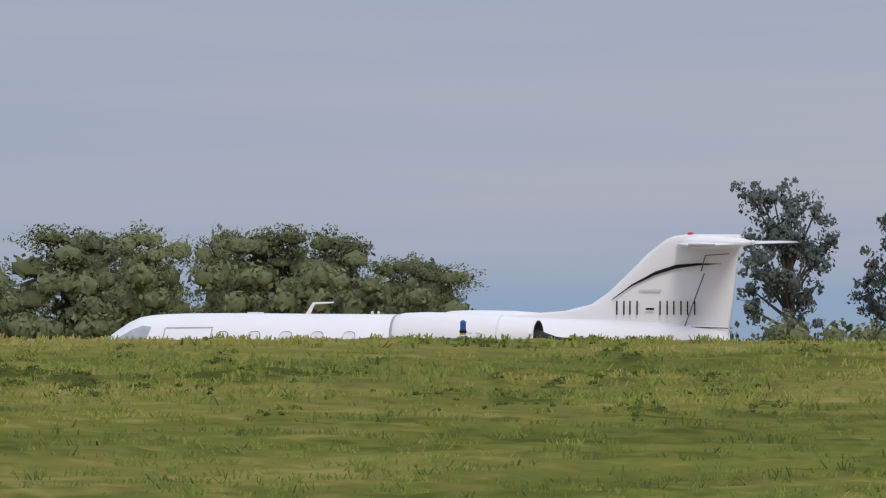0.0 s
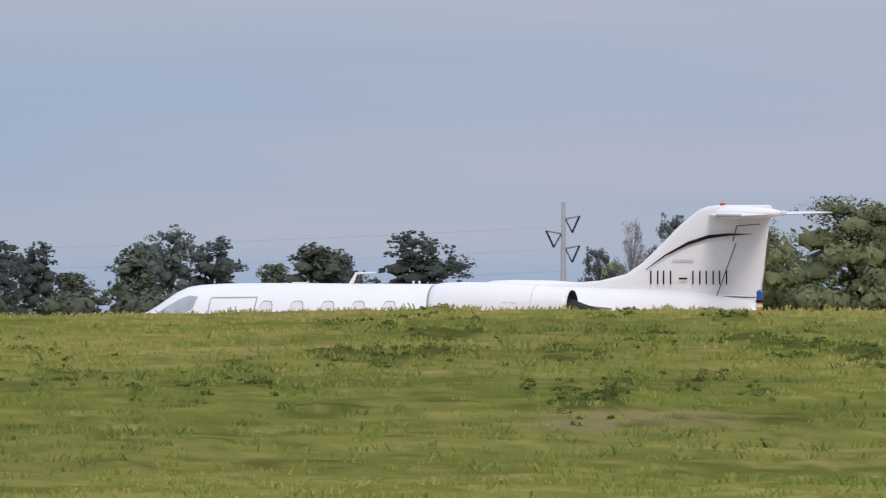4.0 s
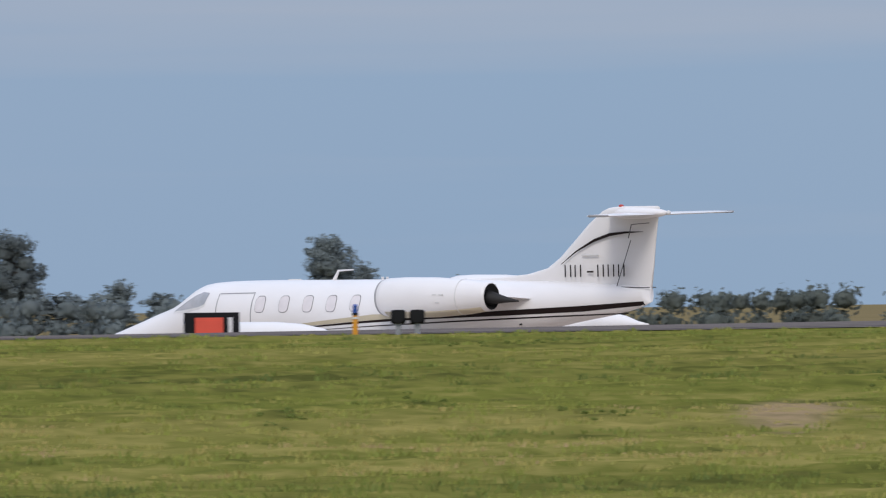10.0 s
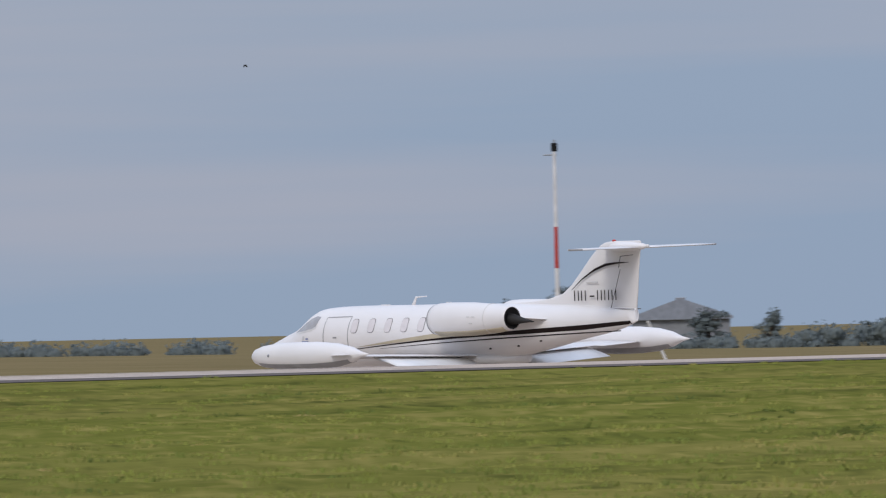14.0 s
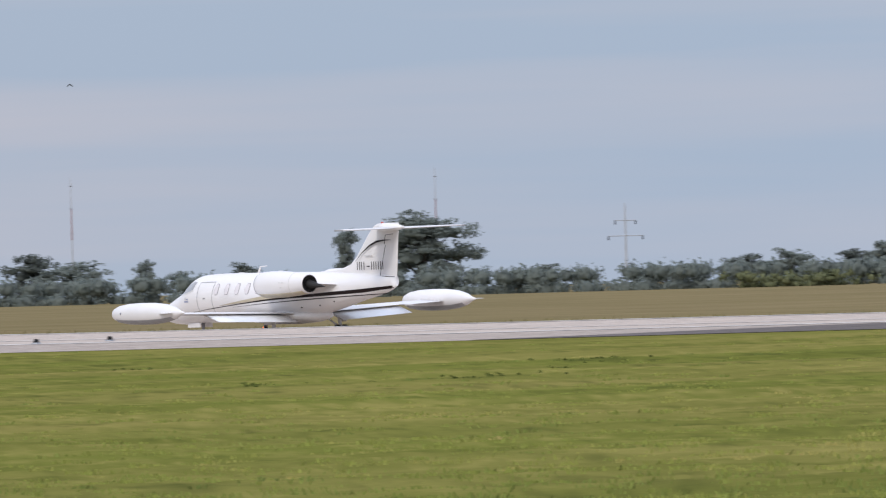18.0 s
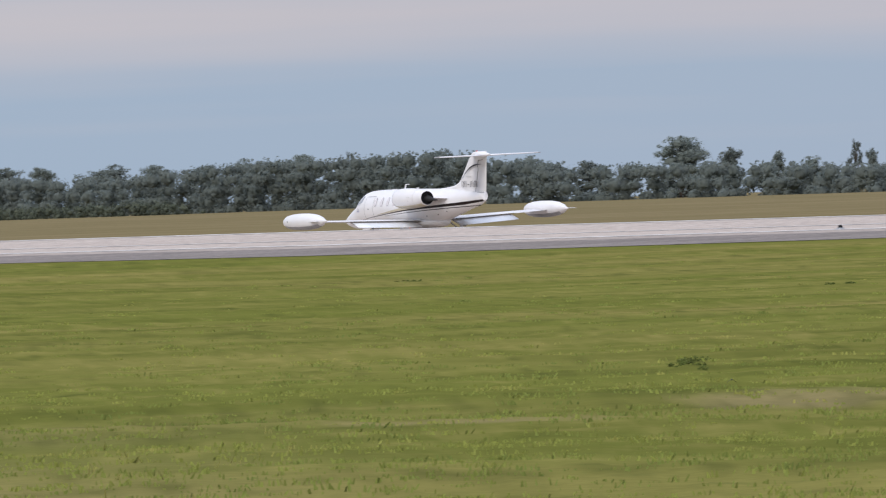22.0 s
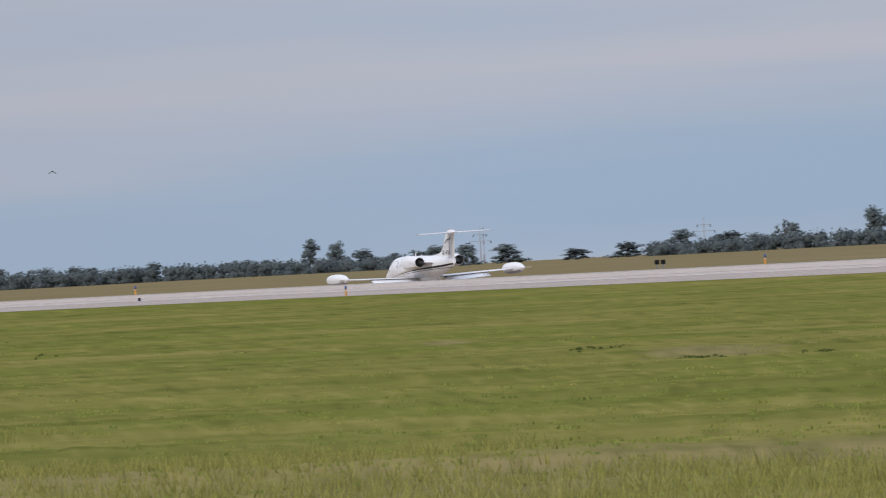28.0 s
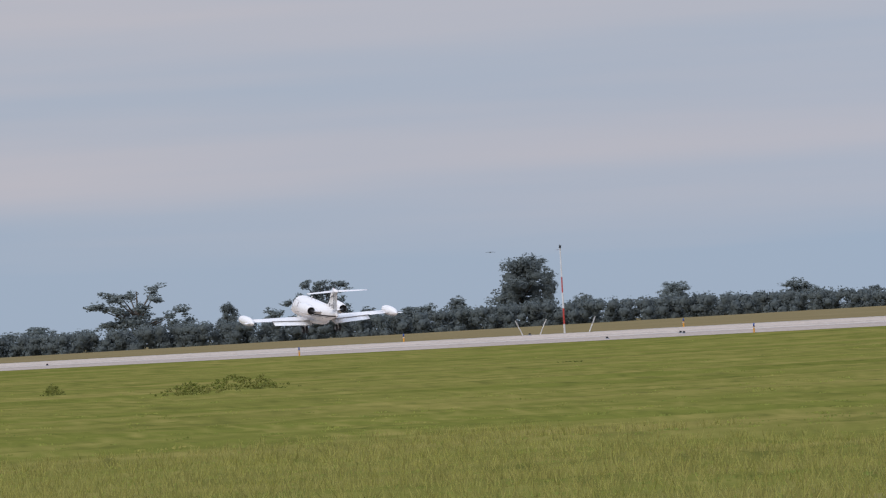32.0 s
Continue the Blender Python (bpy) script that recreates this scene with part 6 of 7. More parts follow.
def on_grass(ob, az, r, turn=0.0):
    x, y, z = at(az, r)
    ob.matrix_world = pose(x, y, z, 0, 0, az + turn) @ Matrix.Diagonal((*ob.scale, 1))
    return ob


sign = build_runway_sign()
sign.scale = (0.89, 0.89, 0.89)
on_grass(sign, 31.80, 233.0, 6)
sign = build_sign_back()
sign.scale = (0.89, 0.89, 0.89)
on_grass(sign, 31.54, 234.3, -4)


def build_small_sign(w, h, blocks, name, label):
    top = thing(name, label, "sign")
    bm = bmesh.new()
    box(bm, 0, 0, h / 2 + 0.15, w, 0.16, h, 0.015)
    part("cabinet", bm, BLACK, top)
    for x, bw, material, text in blocks:
        bm = bmesh.new()
        box(bm, x, -0.085, h / 2 + 0.11, bw, 0.012, h * 0.74, 0.004)
        part("face", bm, material, top, text)
    for x in (-w * 0.4, w * 0.4):
        bm = bmesh.new()
        rod(bm, (x, 0, -0.15), (x, 0, 0.17), 0.035)
        part("leg", bm, STEEL, top)
    return top


s = build_small_sign(1.10, 0.46, ((-0.05, 0.56, SIGN_RED, "orange red face"), (0.37, 0.09, SIGN_WHITE, "small white plate")), "taxiway_sign", "black sign cabinet with an orange-red panel beside the taxiway")
stand(s, 36.01, 320.5, pave_z(36.01, 320.5) - 0.20)
s = build_small_sign(2.85, 0.34, ((0.02, 2.70, SIGN_YELLOW, "plain yellow face"),), "yellow_sign", "long low yellow sign panel with a black frame")
stand(s, 44.47, 319.5, pave_z(44.47, 319.5) - 0.13)
s = build_small_sign(3.6, 0.40, ((-0.5, 2.4, SIGN_RED, "long red face"), (1.2, 0.12, SIGN_WHITE, "small white plate")), "red_sign", "long low red and black runway sign in the grass")
stand(s, 71.48, 326.0, pave_z(71.48, 322.0) - 0.12)


def build_guard_light(label):
    top = thing("guard_light", label, "signal light", "runway guard lights")
    for x in (-0.17, 0.17):
        bm = bmesh.new()
        box(bm, x, 0, 0.36, 0.27, 0.16, 0.25, 0.04)
        body = part("housing", bm, BLACK, top, "black lamp housing")
        bm = bmesh.new()
        rod(bm, (x, -0.09, 0.37), (x, -0.15, 0.37), 0.10, 0.12, 16)
        part("visor", bm, BLACK, body)
        bm = bmesh.new()
        box(bm, x, 0, 0.14, 0.10, 0.10, 0.26, 0.02)
        part("foot", bm, STEEL, top, "grey foot")
    return top


stand(build_guard_light("pair of black runway guard lamps on grey feet"), 35.45, NEAR_Y - 0.3, pave_z(35.45, NEAR_Y) - 0.05)
g = build_guard_light("far pair of black lamps on grey feet in the field grass")
stand(g, 72.70, 330.0, pave_z(72.70, 322.0) + 0.02)


def build_orange_box():
    top = thing("light_box", "orange box on a banded post with a black lamp", "airfield light")
    bm = bmesh.new()
    box(bm, 0.02, 0, 0.86, 0.33, 0.30, 0.50, 0.02)
    part("box", bm, ORANGE, top)
    bm = bmesh.new()
    box(bm, -0.20, 0, 0.84, 0.16, 0.26, 0.52, 0.03)
    lamp = part("lamp", bm, BLACK, top, "black lamp hood")
    bm = bmesh.new()
    rod(bm, (-0.26, 0, 1.05), (-0.40, 0, 1.08), 0.07, 0.09, 12)
    part("visor", bm, BLACK, lamp)
    bm = bmesh.new()
    rod(bm, (0, 0, 0), (0, 0, 0.62), 0.085, 0.085, 14)
    part("post", bm, ORANGE, top)
    for z in (0.18, 0.42):
        bm = bmesh.new()
        rod(bm, (0, 0, z), (0, 0, z + 0.05), 0.09, 0.09, 14)
        part("band", bm, SIGN_WHITE, top, "white band")
    bm = bmesh.new()
    rod(bm, (0, 0, -0.05), (0, 0, 0.03), 0.22, 0.20, 18)
    part("base", bm, SIGN_WHITE, top, "pale concrete base")
    return top


stand(build_orange_box(), 33.15, NEAR_Y + 0.8, pave_z(33.15, NEAR_Y + 0.8))


def build_wind_mast(h, label):
    top = thing("wind_mast", label, "mast")
    n = 6
    for i in range(n):
        bm = bmesh.new()
        rod(bm, (0, 0, h * i / n - (0.3 if i == 0 else 0)), (0, 0, h * (i + 1) / n), 0.075 - 0.006 * i, 0.069 - 0.006 * i, 10)
        part("pole_section", bm, RED if i in (1, 3) else SIGN_WHITE, top, "red section" if i in (1, 3) else "white section")
    bm = bmesh.new()
    rod(bm, (-0.28, 0, h * 0.955), (0.05, 0, h * 0.955), 0.018)
    rod(bm, (0, 0, h), (0, 0, h + 0.1), 0.02)
    arm = part("cross_arm", bm, STEEL, top)
    bm = bmesh.new()
    box(bm, 0.0, 0, h * 0.985, 0.16, 0.10, 0.22, 0.02)
    part("instrument", bm, BLACK, arm, "black wind instrument")
    bm = bmesh.new()
    box(bm, -0.32, 0, 0.12, 0.2, 0.2, 0.34, 0.02)
    part("junction_box", bm, SIGN_WHITE, top)
    return top


stand(build_wind_mast(6.4, "red and white wind mast with a black instrument"), 46.65, 353.0, -0.1)
stand(build_wind_mast(6.9, "tall red and white mast beside the far runway edge"), 76.04, 353.0, 0.2)


def build_brace(label):
    top = thing("leaning_pole", label, "pole", "leaning white poles")
    bm = bmesh.new()
    rod(bm, (0.25, 0, -0.2), (-0.5, 0, 1.5), 0.035)
    part("pole", bm, SIGN_WHITE, top)
    bm = bmesh.new()
    rod(bm, (0.25, 0, -0.2), (0.25, 0, 0.1), 0.07)
    part("foot", bm, STEEL, top)
    return top


stand(build_brace("thin white pole leaning in the field grass"), 46.34, 360.0, 0.2)
for az, tilt in ((75.97, 30), (76.16, -25), (76.11, 40)):
    stand(build_brace("thin white pole leaning beside the mast"), az, 356.0, 0.3, az + (180 if tilt > 0 else 0))


def build_windsock():
    top = thing("windsock", "drooping orange windsock on an orange pole in the field", "windsock")
    bm = bmesh.new()
    rod(bm, (0, 0, -0.5), (0, 0, 5.2), 0.16, 0.12, 10)
    part("pole", bm, ORANGE_CLOTH, top, "faded orange pole")
    spine = [(0.1, 5.05, 0.42), (0.7, 5.1, 0.40), (1.3, 4.95, 0.34), (1.8, 4.6, 0.27), (2.2, 4.2, 0.2), (2.6, 3.8, 0.13)]
    bm = bmesh.new()
    loft(bm, [[(x, r * math.sin(a), z + r * math.cos(a)) for a in np.linspace(0, 6.2832, 15)[:-1]] for x, z, r in spine], cap=False)
    part("sock", bm, ORANGE_CLOTH, top, "orange cloth sock", True)
    bm = bmesh.new()
    rod(bm, (0, 0, 5.05), (0.12, 0, 5.05), 0.43, 0.43, 16)
    part("hoop", bm, STEEL, top)
    return top


on_grass(build_windsock(), 50.21, 1100.0)


def build_power_pole(h, label):
    """A slim power mast with three uneven cross-arms and hanging insulators."""
    top = thing("power_mast", label, "pylon", "power masts beyond the woods")
    bm = bmesh.new()
    rod(bm, (0, 0, -1), (0, 0, h), 0.17, 0.09, 8)
    part("mast", bm, PYLON_HAZE_GREY, top, "grey mast")
    for z, x in ((0.86, 0.75), (0.74, -0.8), (0.62, 0.75)):
        bm = bmesh.new()
        rod(bm, (0, 0, h * z), (x, 0, h * z + 0.15), 0.05, 0.03, 6)
        arm = part("cross_arm", bm, STEEL, top)
        bm = bmesh.new()
        rod(bm, (x, 0, h * z + 0.15), (x * 0.55, 0, h * z - 0.6), 0.045, 0.045, 6)
        rod(bm, (x * 0.55, 0, h * z - 0.6), (0.1 * x, 0, h * z + 0.05), 0.03, 0.03, 6)
        part("insulator", bm, BLACK, arm, "dark insulator string")
    return top


def build_pylon(h, label):
    """A far lattice-grey pylon with two level cross-arms."""
    top = thing("power_pylon", label, "pylon", "power masts beyond the woods")
    bm = bmesh.new()
    rod(bm, (0, 0, -1), (0, 0, h), 0.14, 0.05, 6)
    part("mast", bm, PYLON_HAZE_GREY, top, "grey mast")
    for z, x in ((0.80, 0.9), (0.62, 1.5)):
        bm = bmesh.new()
        rod(bm, (-x, 0, h * z), (x, 0, h * z), 0.04, 0.04, 6)
        arm = part("cross_arm", bm, PYLON_HAZE_GREY, top)
        for s in (-1, 1):
            bm = bmesh.new()
            rod(bm, (s * x, 0, h * z), (s * x, 0, h * z - 0.35), 0.06, 0.06, 5)
            part("insulator", bm, BLACK, arm, "dark insulator string")
    return top


for az, r, h in [(21.86, 900, 6.7), (27.82, 1000, 6.9), (37.98, 1400, 6.2), (56.55, 1700, 8.2), (59.2, 1700, 7.4), (61.21, 1900, 7.2), (62.78, 1900, 7.8), (69.41, 2400, 10.0), (71.9, 2700, 6.6), (72.57, 2700, 6.1), (73.21, 2700, 6.4), (74.87, 2800, 5.0)]:
    if r > 1300:
        on_grass(build_pylon(h - ground_z(az, r), "thin grey pylon with two level cross-arms above the trees"), az, r, 15)
        continue
    on_grass(build_power_pole(h - ground_z(az, r), "grey power mast with three cross-arms above the trees"), az, r, 15)


def build_ladder_mast(h):
    """A stout pale mast: two uprights with rungs, a cage at its top and a landing half way."""
    top = thing("ladder_mast", "stout pale grey ladder mast with a landing before the trees", "mast")
    for x in (-0.2, 0.2):
        bm = bmesh.new()
        box(bm, x, 0, h / 2 - 0.3, 0.11, 0.11, h + 0.6, 0.01)
        part("upright", bm, PYLON_HAZE_GREY, top)
    for k in range(int(h / 0.3)):
        bm = bmesh.new()
        rod(bm, (-0.2, 0, 0.15 + 0.3 * k), (0.2, 0, 0.15 + 0.3 * k), 0.03, 0.03, 6)
        part("rung", bm, PYLON_HAZE_GREY, top)
    for z, w in ((h, 0.52), (h * 0.72, 0.8), (h * 0.64, 1.3)):
        bm = bmesh.new()
        box(bm, 0, 0, z, w, 0.5, 0.1, 0.01)
        part("landing", bm, PYLON_HAZE_GREY, top, "grey steel landing")
    return top


on_grass(build_ladder_mast(5.95 - ground_z(29.53, 890.0)), 29.53, 890.0)


def build_radio_mast(h, label):
    top = thing("radio_mast", label, "mast", "radio masts")
    for i in range(4):
        bm = bmesh.new()
        rod(bm, (0, 0, h * i / 4 - (1 if i == 0 else 0)), (0, 0, h * (i + 1) / 4), 0.11 - 0.02 * i, 0.09 - 0.02 * i, 6)
        part("mast_section", bm, PYLON_HAZE_GREY if i % 2 else BRICK, top)
    for z in (0.55, 0.75, 0.93):
        bm = bmesh.new()
        rod(bm, (-0.14, 0, h * z), (0.14, 0, h * z), 0.05, 0.05, 5)
        part("aerial", bm, STEEL, top)
    return top


for az, r, h in [(27.51, 1300, 12.4), (31.19, 1200, 9.1), (31.09, 1200, 10.1), (29.58, 1200, 13.8), (29.04, 1300, 12.0), (57.09, 1900, 12.8), (58.13, 1900, 12.8), (73.2, 2900, 6.9), (71.89, 2800, 7.0)]:
    on_grass(build_radio_mast(h - ground_z(az, r), "thin radio mast standing above the woods"), az, r)


def build_lattice(h):
    top = thing("lattice_tower", "red and white lattice tower with a platform at its top", "tower")
    n = 9
    for i in range(n):
        z0, z1 = h * i / n, h * (i + 1) / n
        w0, w1 = 0.62 - 0.38 * i / n, 0.62 - 0.38 * (i + 1) / n
        bm = bmesh.new()
        cs = ((-1, -1), (1, -1), (1, 1), (-1, 1))
        for k in range(4):
            (ax, ay), (bx, by) = cs[k], cs[(k + 1) % 4]
            rod(bm, (ax * w0, ay * w0, z0), (ax * w1, ay * w1, z1), 0.06, 0.06, 4)
            rod(bm, (ax * w0, ay * w0, z0), (bx * w1, by * w1, z1), 0.035, 0.035, 4)
            rod(bm, (bx * w0, by * w0, z0), (ax * w1, ay * w1, z1), 0.035, 0.035, 4)
            rod(bm, (ax * w1, ay * w1, z1), (bx * w1, by * w1, z1), 0.035, 0.035, 4)
        part("tower_section", bm, HAZED_RED if i % 2 == 0 else SIGN_WHITE, top, "red section" if i % 2 == 0 else "white section")
    bm = bmesh.new()
    box(bm, 0, 0, h + 0.05, 1.2, 1.2, 0.12)
    for x in (-0.55, 0.55):
        for y in (-0.55, 0.55):
            rod(bm, (x, y, h), (x, y, h + 0.5), 0.035, 0.035, 4)
    part("platform", bm, HAZED_RED, top)
    return top


on_grass(build_lattice(11.3 - ground_z(31.00, 1150)), 31.00, 1150.0, 20)


def build_shed(w, h, material, label):
    top = thing("shed", label, "building", "sheds before the woods")
    bm = bmesh.new()
    box(bm, 0, 0, h / 2, w, 5, h)
    part("wall", bm, WALL, top, "pale walls")
    bm = bmesh.new()
    n = 8
    loft(bm, [[(w * 0.53 * math.cos(a), y, h + h * 0.8 * math.sin(a)) for a in np.linspace(0, math.pi, n)] for y in (-2.7, 2.7)])
    part("roof", bm, material, top)
    bm = bmesh.new()
    box(bm, w * 0.1, -2.52, h * 0.42, w * 0.22, 0.06, h * 0.8)
    part("door", bm, STEEL, top)
    return top


on_grass(build_shed(2.9, 0.8, WALL, "small white shed with a rounded roof"), 69.84, 2000.0)
on_grass(build_shed(3.9, 0.85, ROOF, "long white shed with a pale roof"), 69.73, 2010.0)
on_grass(build_shed(2.2, 0.9, BRICK, "shed with a red roof among the trees"), 69.51, 2060.0)


def build_hall(w, h):
    top = thing("far_hall", "distant hall with a low blue-grey gable roof behind scrub", "building")
    bm = bmesh.new()
    box(bm, 0, 0, h * 0.3, w, 8, h * 0.6)
    part("wall", bm, STEEL, top, "grey walls")
    bm = bmesh.new()
    loft(bm, [[(-w * 0.53, y, h * 0.58), (-w * 0.53, y, h * 0.64), (-w * 0.03, y, h), (w * 0.03, y, h), (w * 0.53, y, h * 0.64), (w * 0.53, y, h * 0.58)] for y in (-4.4, 4.4)])
    part("roof", bm, SLATE, top, "low blue-grey sheet roof")
    bm = bmesh.new()
    box(bm, 0, 0, h * 1.01, w * 0.1, 8.4, h * 0.05, 0.02)
    part("ridge_vent", bm, STEEL, top)
    return top


on_grass(build_hall(6.6, 3.1 - ground_z(46.3, 1345.0)), 46.3, 1345.0)


def build_white_cabin():
    top = thing("white_cabin", "narrow white equipment cabin in the field", "cabin")
    bm = bmesh.new()
    box(bm, 0, 0, 1.0, 0.85, 0.85, 2.2, 0.04)
    part("body", bm, SIGN_WHITE, top)
    bm = bmesh.new()
    box(bm, 0, 0, 2.16, 1.0, 1.0, 0.12, 0.02)
    part("roof", bm, ROOF, top)
    bm = bmesh.new()
    box(bm, 0, -0.43, 0.9, 0.5, 0.03, 1.5, 0.01)
    part("door", bm, WALL, top)
    return top


on_grass(build_white_cabin(), 59.95, 1300.0)


def build_bird(name="bird"):
    """A small dark bird in flight: body, head, tail and two wings on hinges."""
    top = thing(name, "small dark bird in flight", "bird", "birds over the airfield")
    bm = bmesh.new()
    loft(bm, [[(x, r * math.sin(a), r * math.cos(a)) for a in np.linspace(0, 6.2832, 11)[:-1]] for x, r in ((-0.11, 0.004), (-0.09, 0.018), (-0.06, 0.03), (0.0, 0.036), (0.06, 0.026), (0.10, 0.01))])
    part("body", bm, BIRD, top, "", True)
    bm = bmesh.new()
    loft(bm, [[(0.09, -0.012, 0.004), (0.09, 0.012, 0.004), (0.09, 0.012, -0.004), (0.09, -0.012, -0.004)], [(0.19, -0.035, 0.003), (0.19, 0.035, 0.003), (0.19, 0.035, -0.003), (0.19, -0.035, -0.003)]])
    part("tail", bm, BIRD, top)
    wings = []
    for side in (-1, 1):
        bm = bmesh.new()
        loft(bm, [[(xf, side * y, z + 0.006), (xr, side * y, z + 0.004), (xr, side * y, z - 0.004), (xf, side * y, z - 0.006)] for xf, xr, y, z in ((-0.06, 0.05, 0.02, 0.0), (-0.08, 0.04, 0.11, 0.015), (-0.02, 0.05, 0.24, 0.0))])
        wings.append(part("wing", bm, BIRD, top, "", True))
    return top, wings


def weed_clumps(rows, seed):
    """Low cushions of weeds: bearing, distance and width."""
    rng = np.random.default_rng(seed)
    cs, rs = [], []
    for az, r, w in rows:
        for _ in range(int(6 + w * 6)):
            a = az + math.degrees(rng.normal() * w * 0.36 / r)
            d = r + rng.normal() * 3.0
            x, y, z = at(a, d)
            cs.append((x, y, z + 0.01))
            rs.append(0.03 + 0.05 * rng.random())
    q = leaf_quads(np.array(cs), rs, 26, 0.036, rng, 0.55)
    tagged(quads("weeds", q, WEED), "low dark cushions of weeds in the mown grass", "weeds", kind="stuff")


def tall_weeds(rows):
    """Knee-high bushy weeds: bearing, distance, width, height."""
    rng = np.random.default_rng(99)
    cs, rs = [], []
    for az, r, w, h in rows:
        for _ in range(int(30 + 40 * w)):
            u = rng.normal() * 0.3
            a, d = az + math.degrees(u * w / r), r + rng.normal() * 0.8
            x, y, z = at(a, d)
            cs.append((x, y, z + h * rng.random() * max(0.25, 1 - abs(u) * 1.3)))
            rs.append(0.03 + 0.06 * rng.random())
    tagged(quads("tall_weeds", leaf_quads(np.array(cs), rs, 26, 0.045, rng, 0.9, 0.2), BLADE), "knee-high bushy green weeds in the unmown grass", "weeds", kind="stuff")


tall_weeds([(77.51, 738.0, 0.6, 0.45), (76.99, 672.0, 1.9, 0.55), (77.12, 633.0, 1.7, 0.4), (76.91, 651.0, 0.7, 0.5)])
for i in range(0, len(WEEDS), 30):
    weed_clumps(WEEDS[i:i + 30], 60 + i)


def build_pavement_lamp():
    top = thing("pavement_lamp", "small black lamp fixture on the runway surface", "runway light", "lamps in the pavement")
    bm = bmesh.new()
    rod(bm, (0, 0, 0), (0, 0, 0.04), 0.15, 0.13, 14)
    part("base", bm, STEEL, top)
    bm = bmesh.new()
    rod(bm, (0, 0, 0.04), (0, 0, 0.14), 0.09, 0.06, 12)
    part("dome", bm, BLACK, top, "black dome")
    return top


lamp = build_pavement_lamp()
for i, (az, y) in enumerate([(58.24, 304.7), (58.03, 306.4), (61.92, 303.8), (62.6, 303.1), (61.19, 302.7), (63.88, 306.3), (64.49, 304.8), (63.27, 303.5), (68.76, 305.0), (69.69, 303.6), (74.19, 302.1), (75.08, 301.6), (75.7, 300.0), (74.19, 305.6), (75.71, 301.3), (75.92, 295.3), (76.14, 321.1), (77.52, 302.9)]):
    stand(lamp if i == 0 else copy_thing(lamp, Matrix()), az, y, pave_z(az, y))


def cable(a, b, sag, r=0.0035):
    pts = []
    for k in np.linspace(0, 1, 15):
        p = Vector(a).lerp(Vector(b), k)
        pts.append((p.x, p.y, p.z - sag * 4 * k * (1 - k)))
    bm = bmesh.new()
    loft(bm, [[(px - r * c, py, pz + r * s) for c, s in ((1, 0), (0.31, 0.95), (-0.81, 0.59), (-0.81, -0.59), (0.31, -0.95))] for px, py, pz in pts])
    tagged(link("power_cable", bm, STEEL), "thin sagging power cable above the trees", "cable", "power cables")


for z0, z1 in ((5.6, 6.4), (4.6, 5.6), (3.6, 4.8)):
    cable(at(21.85, 899.0, z0), at(27.83, 999.0, z1), 1.6)


def build_white_board():
    top = thing("marker_board", "small white marker board on a short post in the field", "marker", "white marker boards")
    bm = bmesh.new()
    box(bm, 0, 0, 0.42, 0.30, 0.10, 0.26, 0.03)
    part("board", bm, SIGN_WHITE, top)
    bm = bmesh.new()
    rod(bm, (0, 0, -0.1), (0, 0, 0.30), 0.03)
    part("post", bm, STEEL, top)
    return top


for az in [76.73, 76.51]:
    r = 352.0 / math.cos(radians(az))
    stand(build_white_board(), az, 352.0, ground_z(az, r))


def fly(rows):
    """Carry one bird from place to place, nose along its way, wings beating."""
    bird, wings = build_bird()
    bird.scale = (0.15, 0.15, 0.15)
    out = []
    for i, (t, x, y, z) in enumerate(rows):
        out.append((t, pose(x, y, z, 0, 0, 20 * math.sin(1.3 * i))))
    walk(bird, out)
    for side, wing in zip((-1, 1), wings):
        beat = [(0.0, pose(0, 0, 0, side * 10, 0, 0))]
        t = 0.2
        while t < CLIP:
            beat.append((round(t, 2), pose(0, 0, 0, side * (38 if len(beat) % 2 else -28), 0, 0)))
            t += 0.2
        beat.append((CLIP, pose(0, 0, 0, 0, 0, 0)))
        walk(wing, beat)


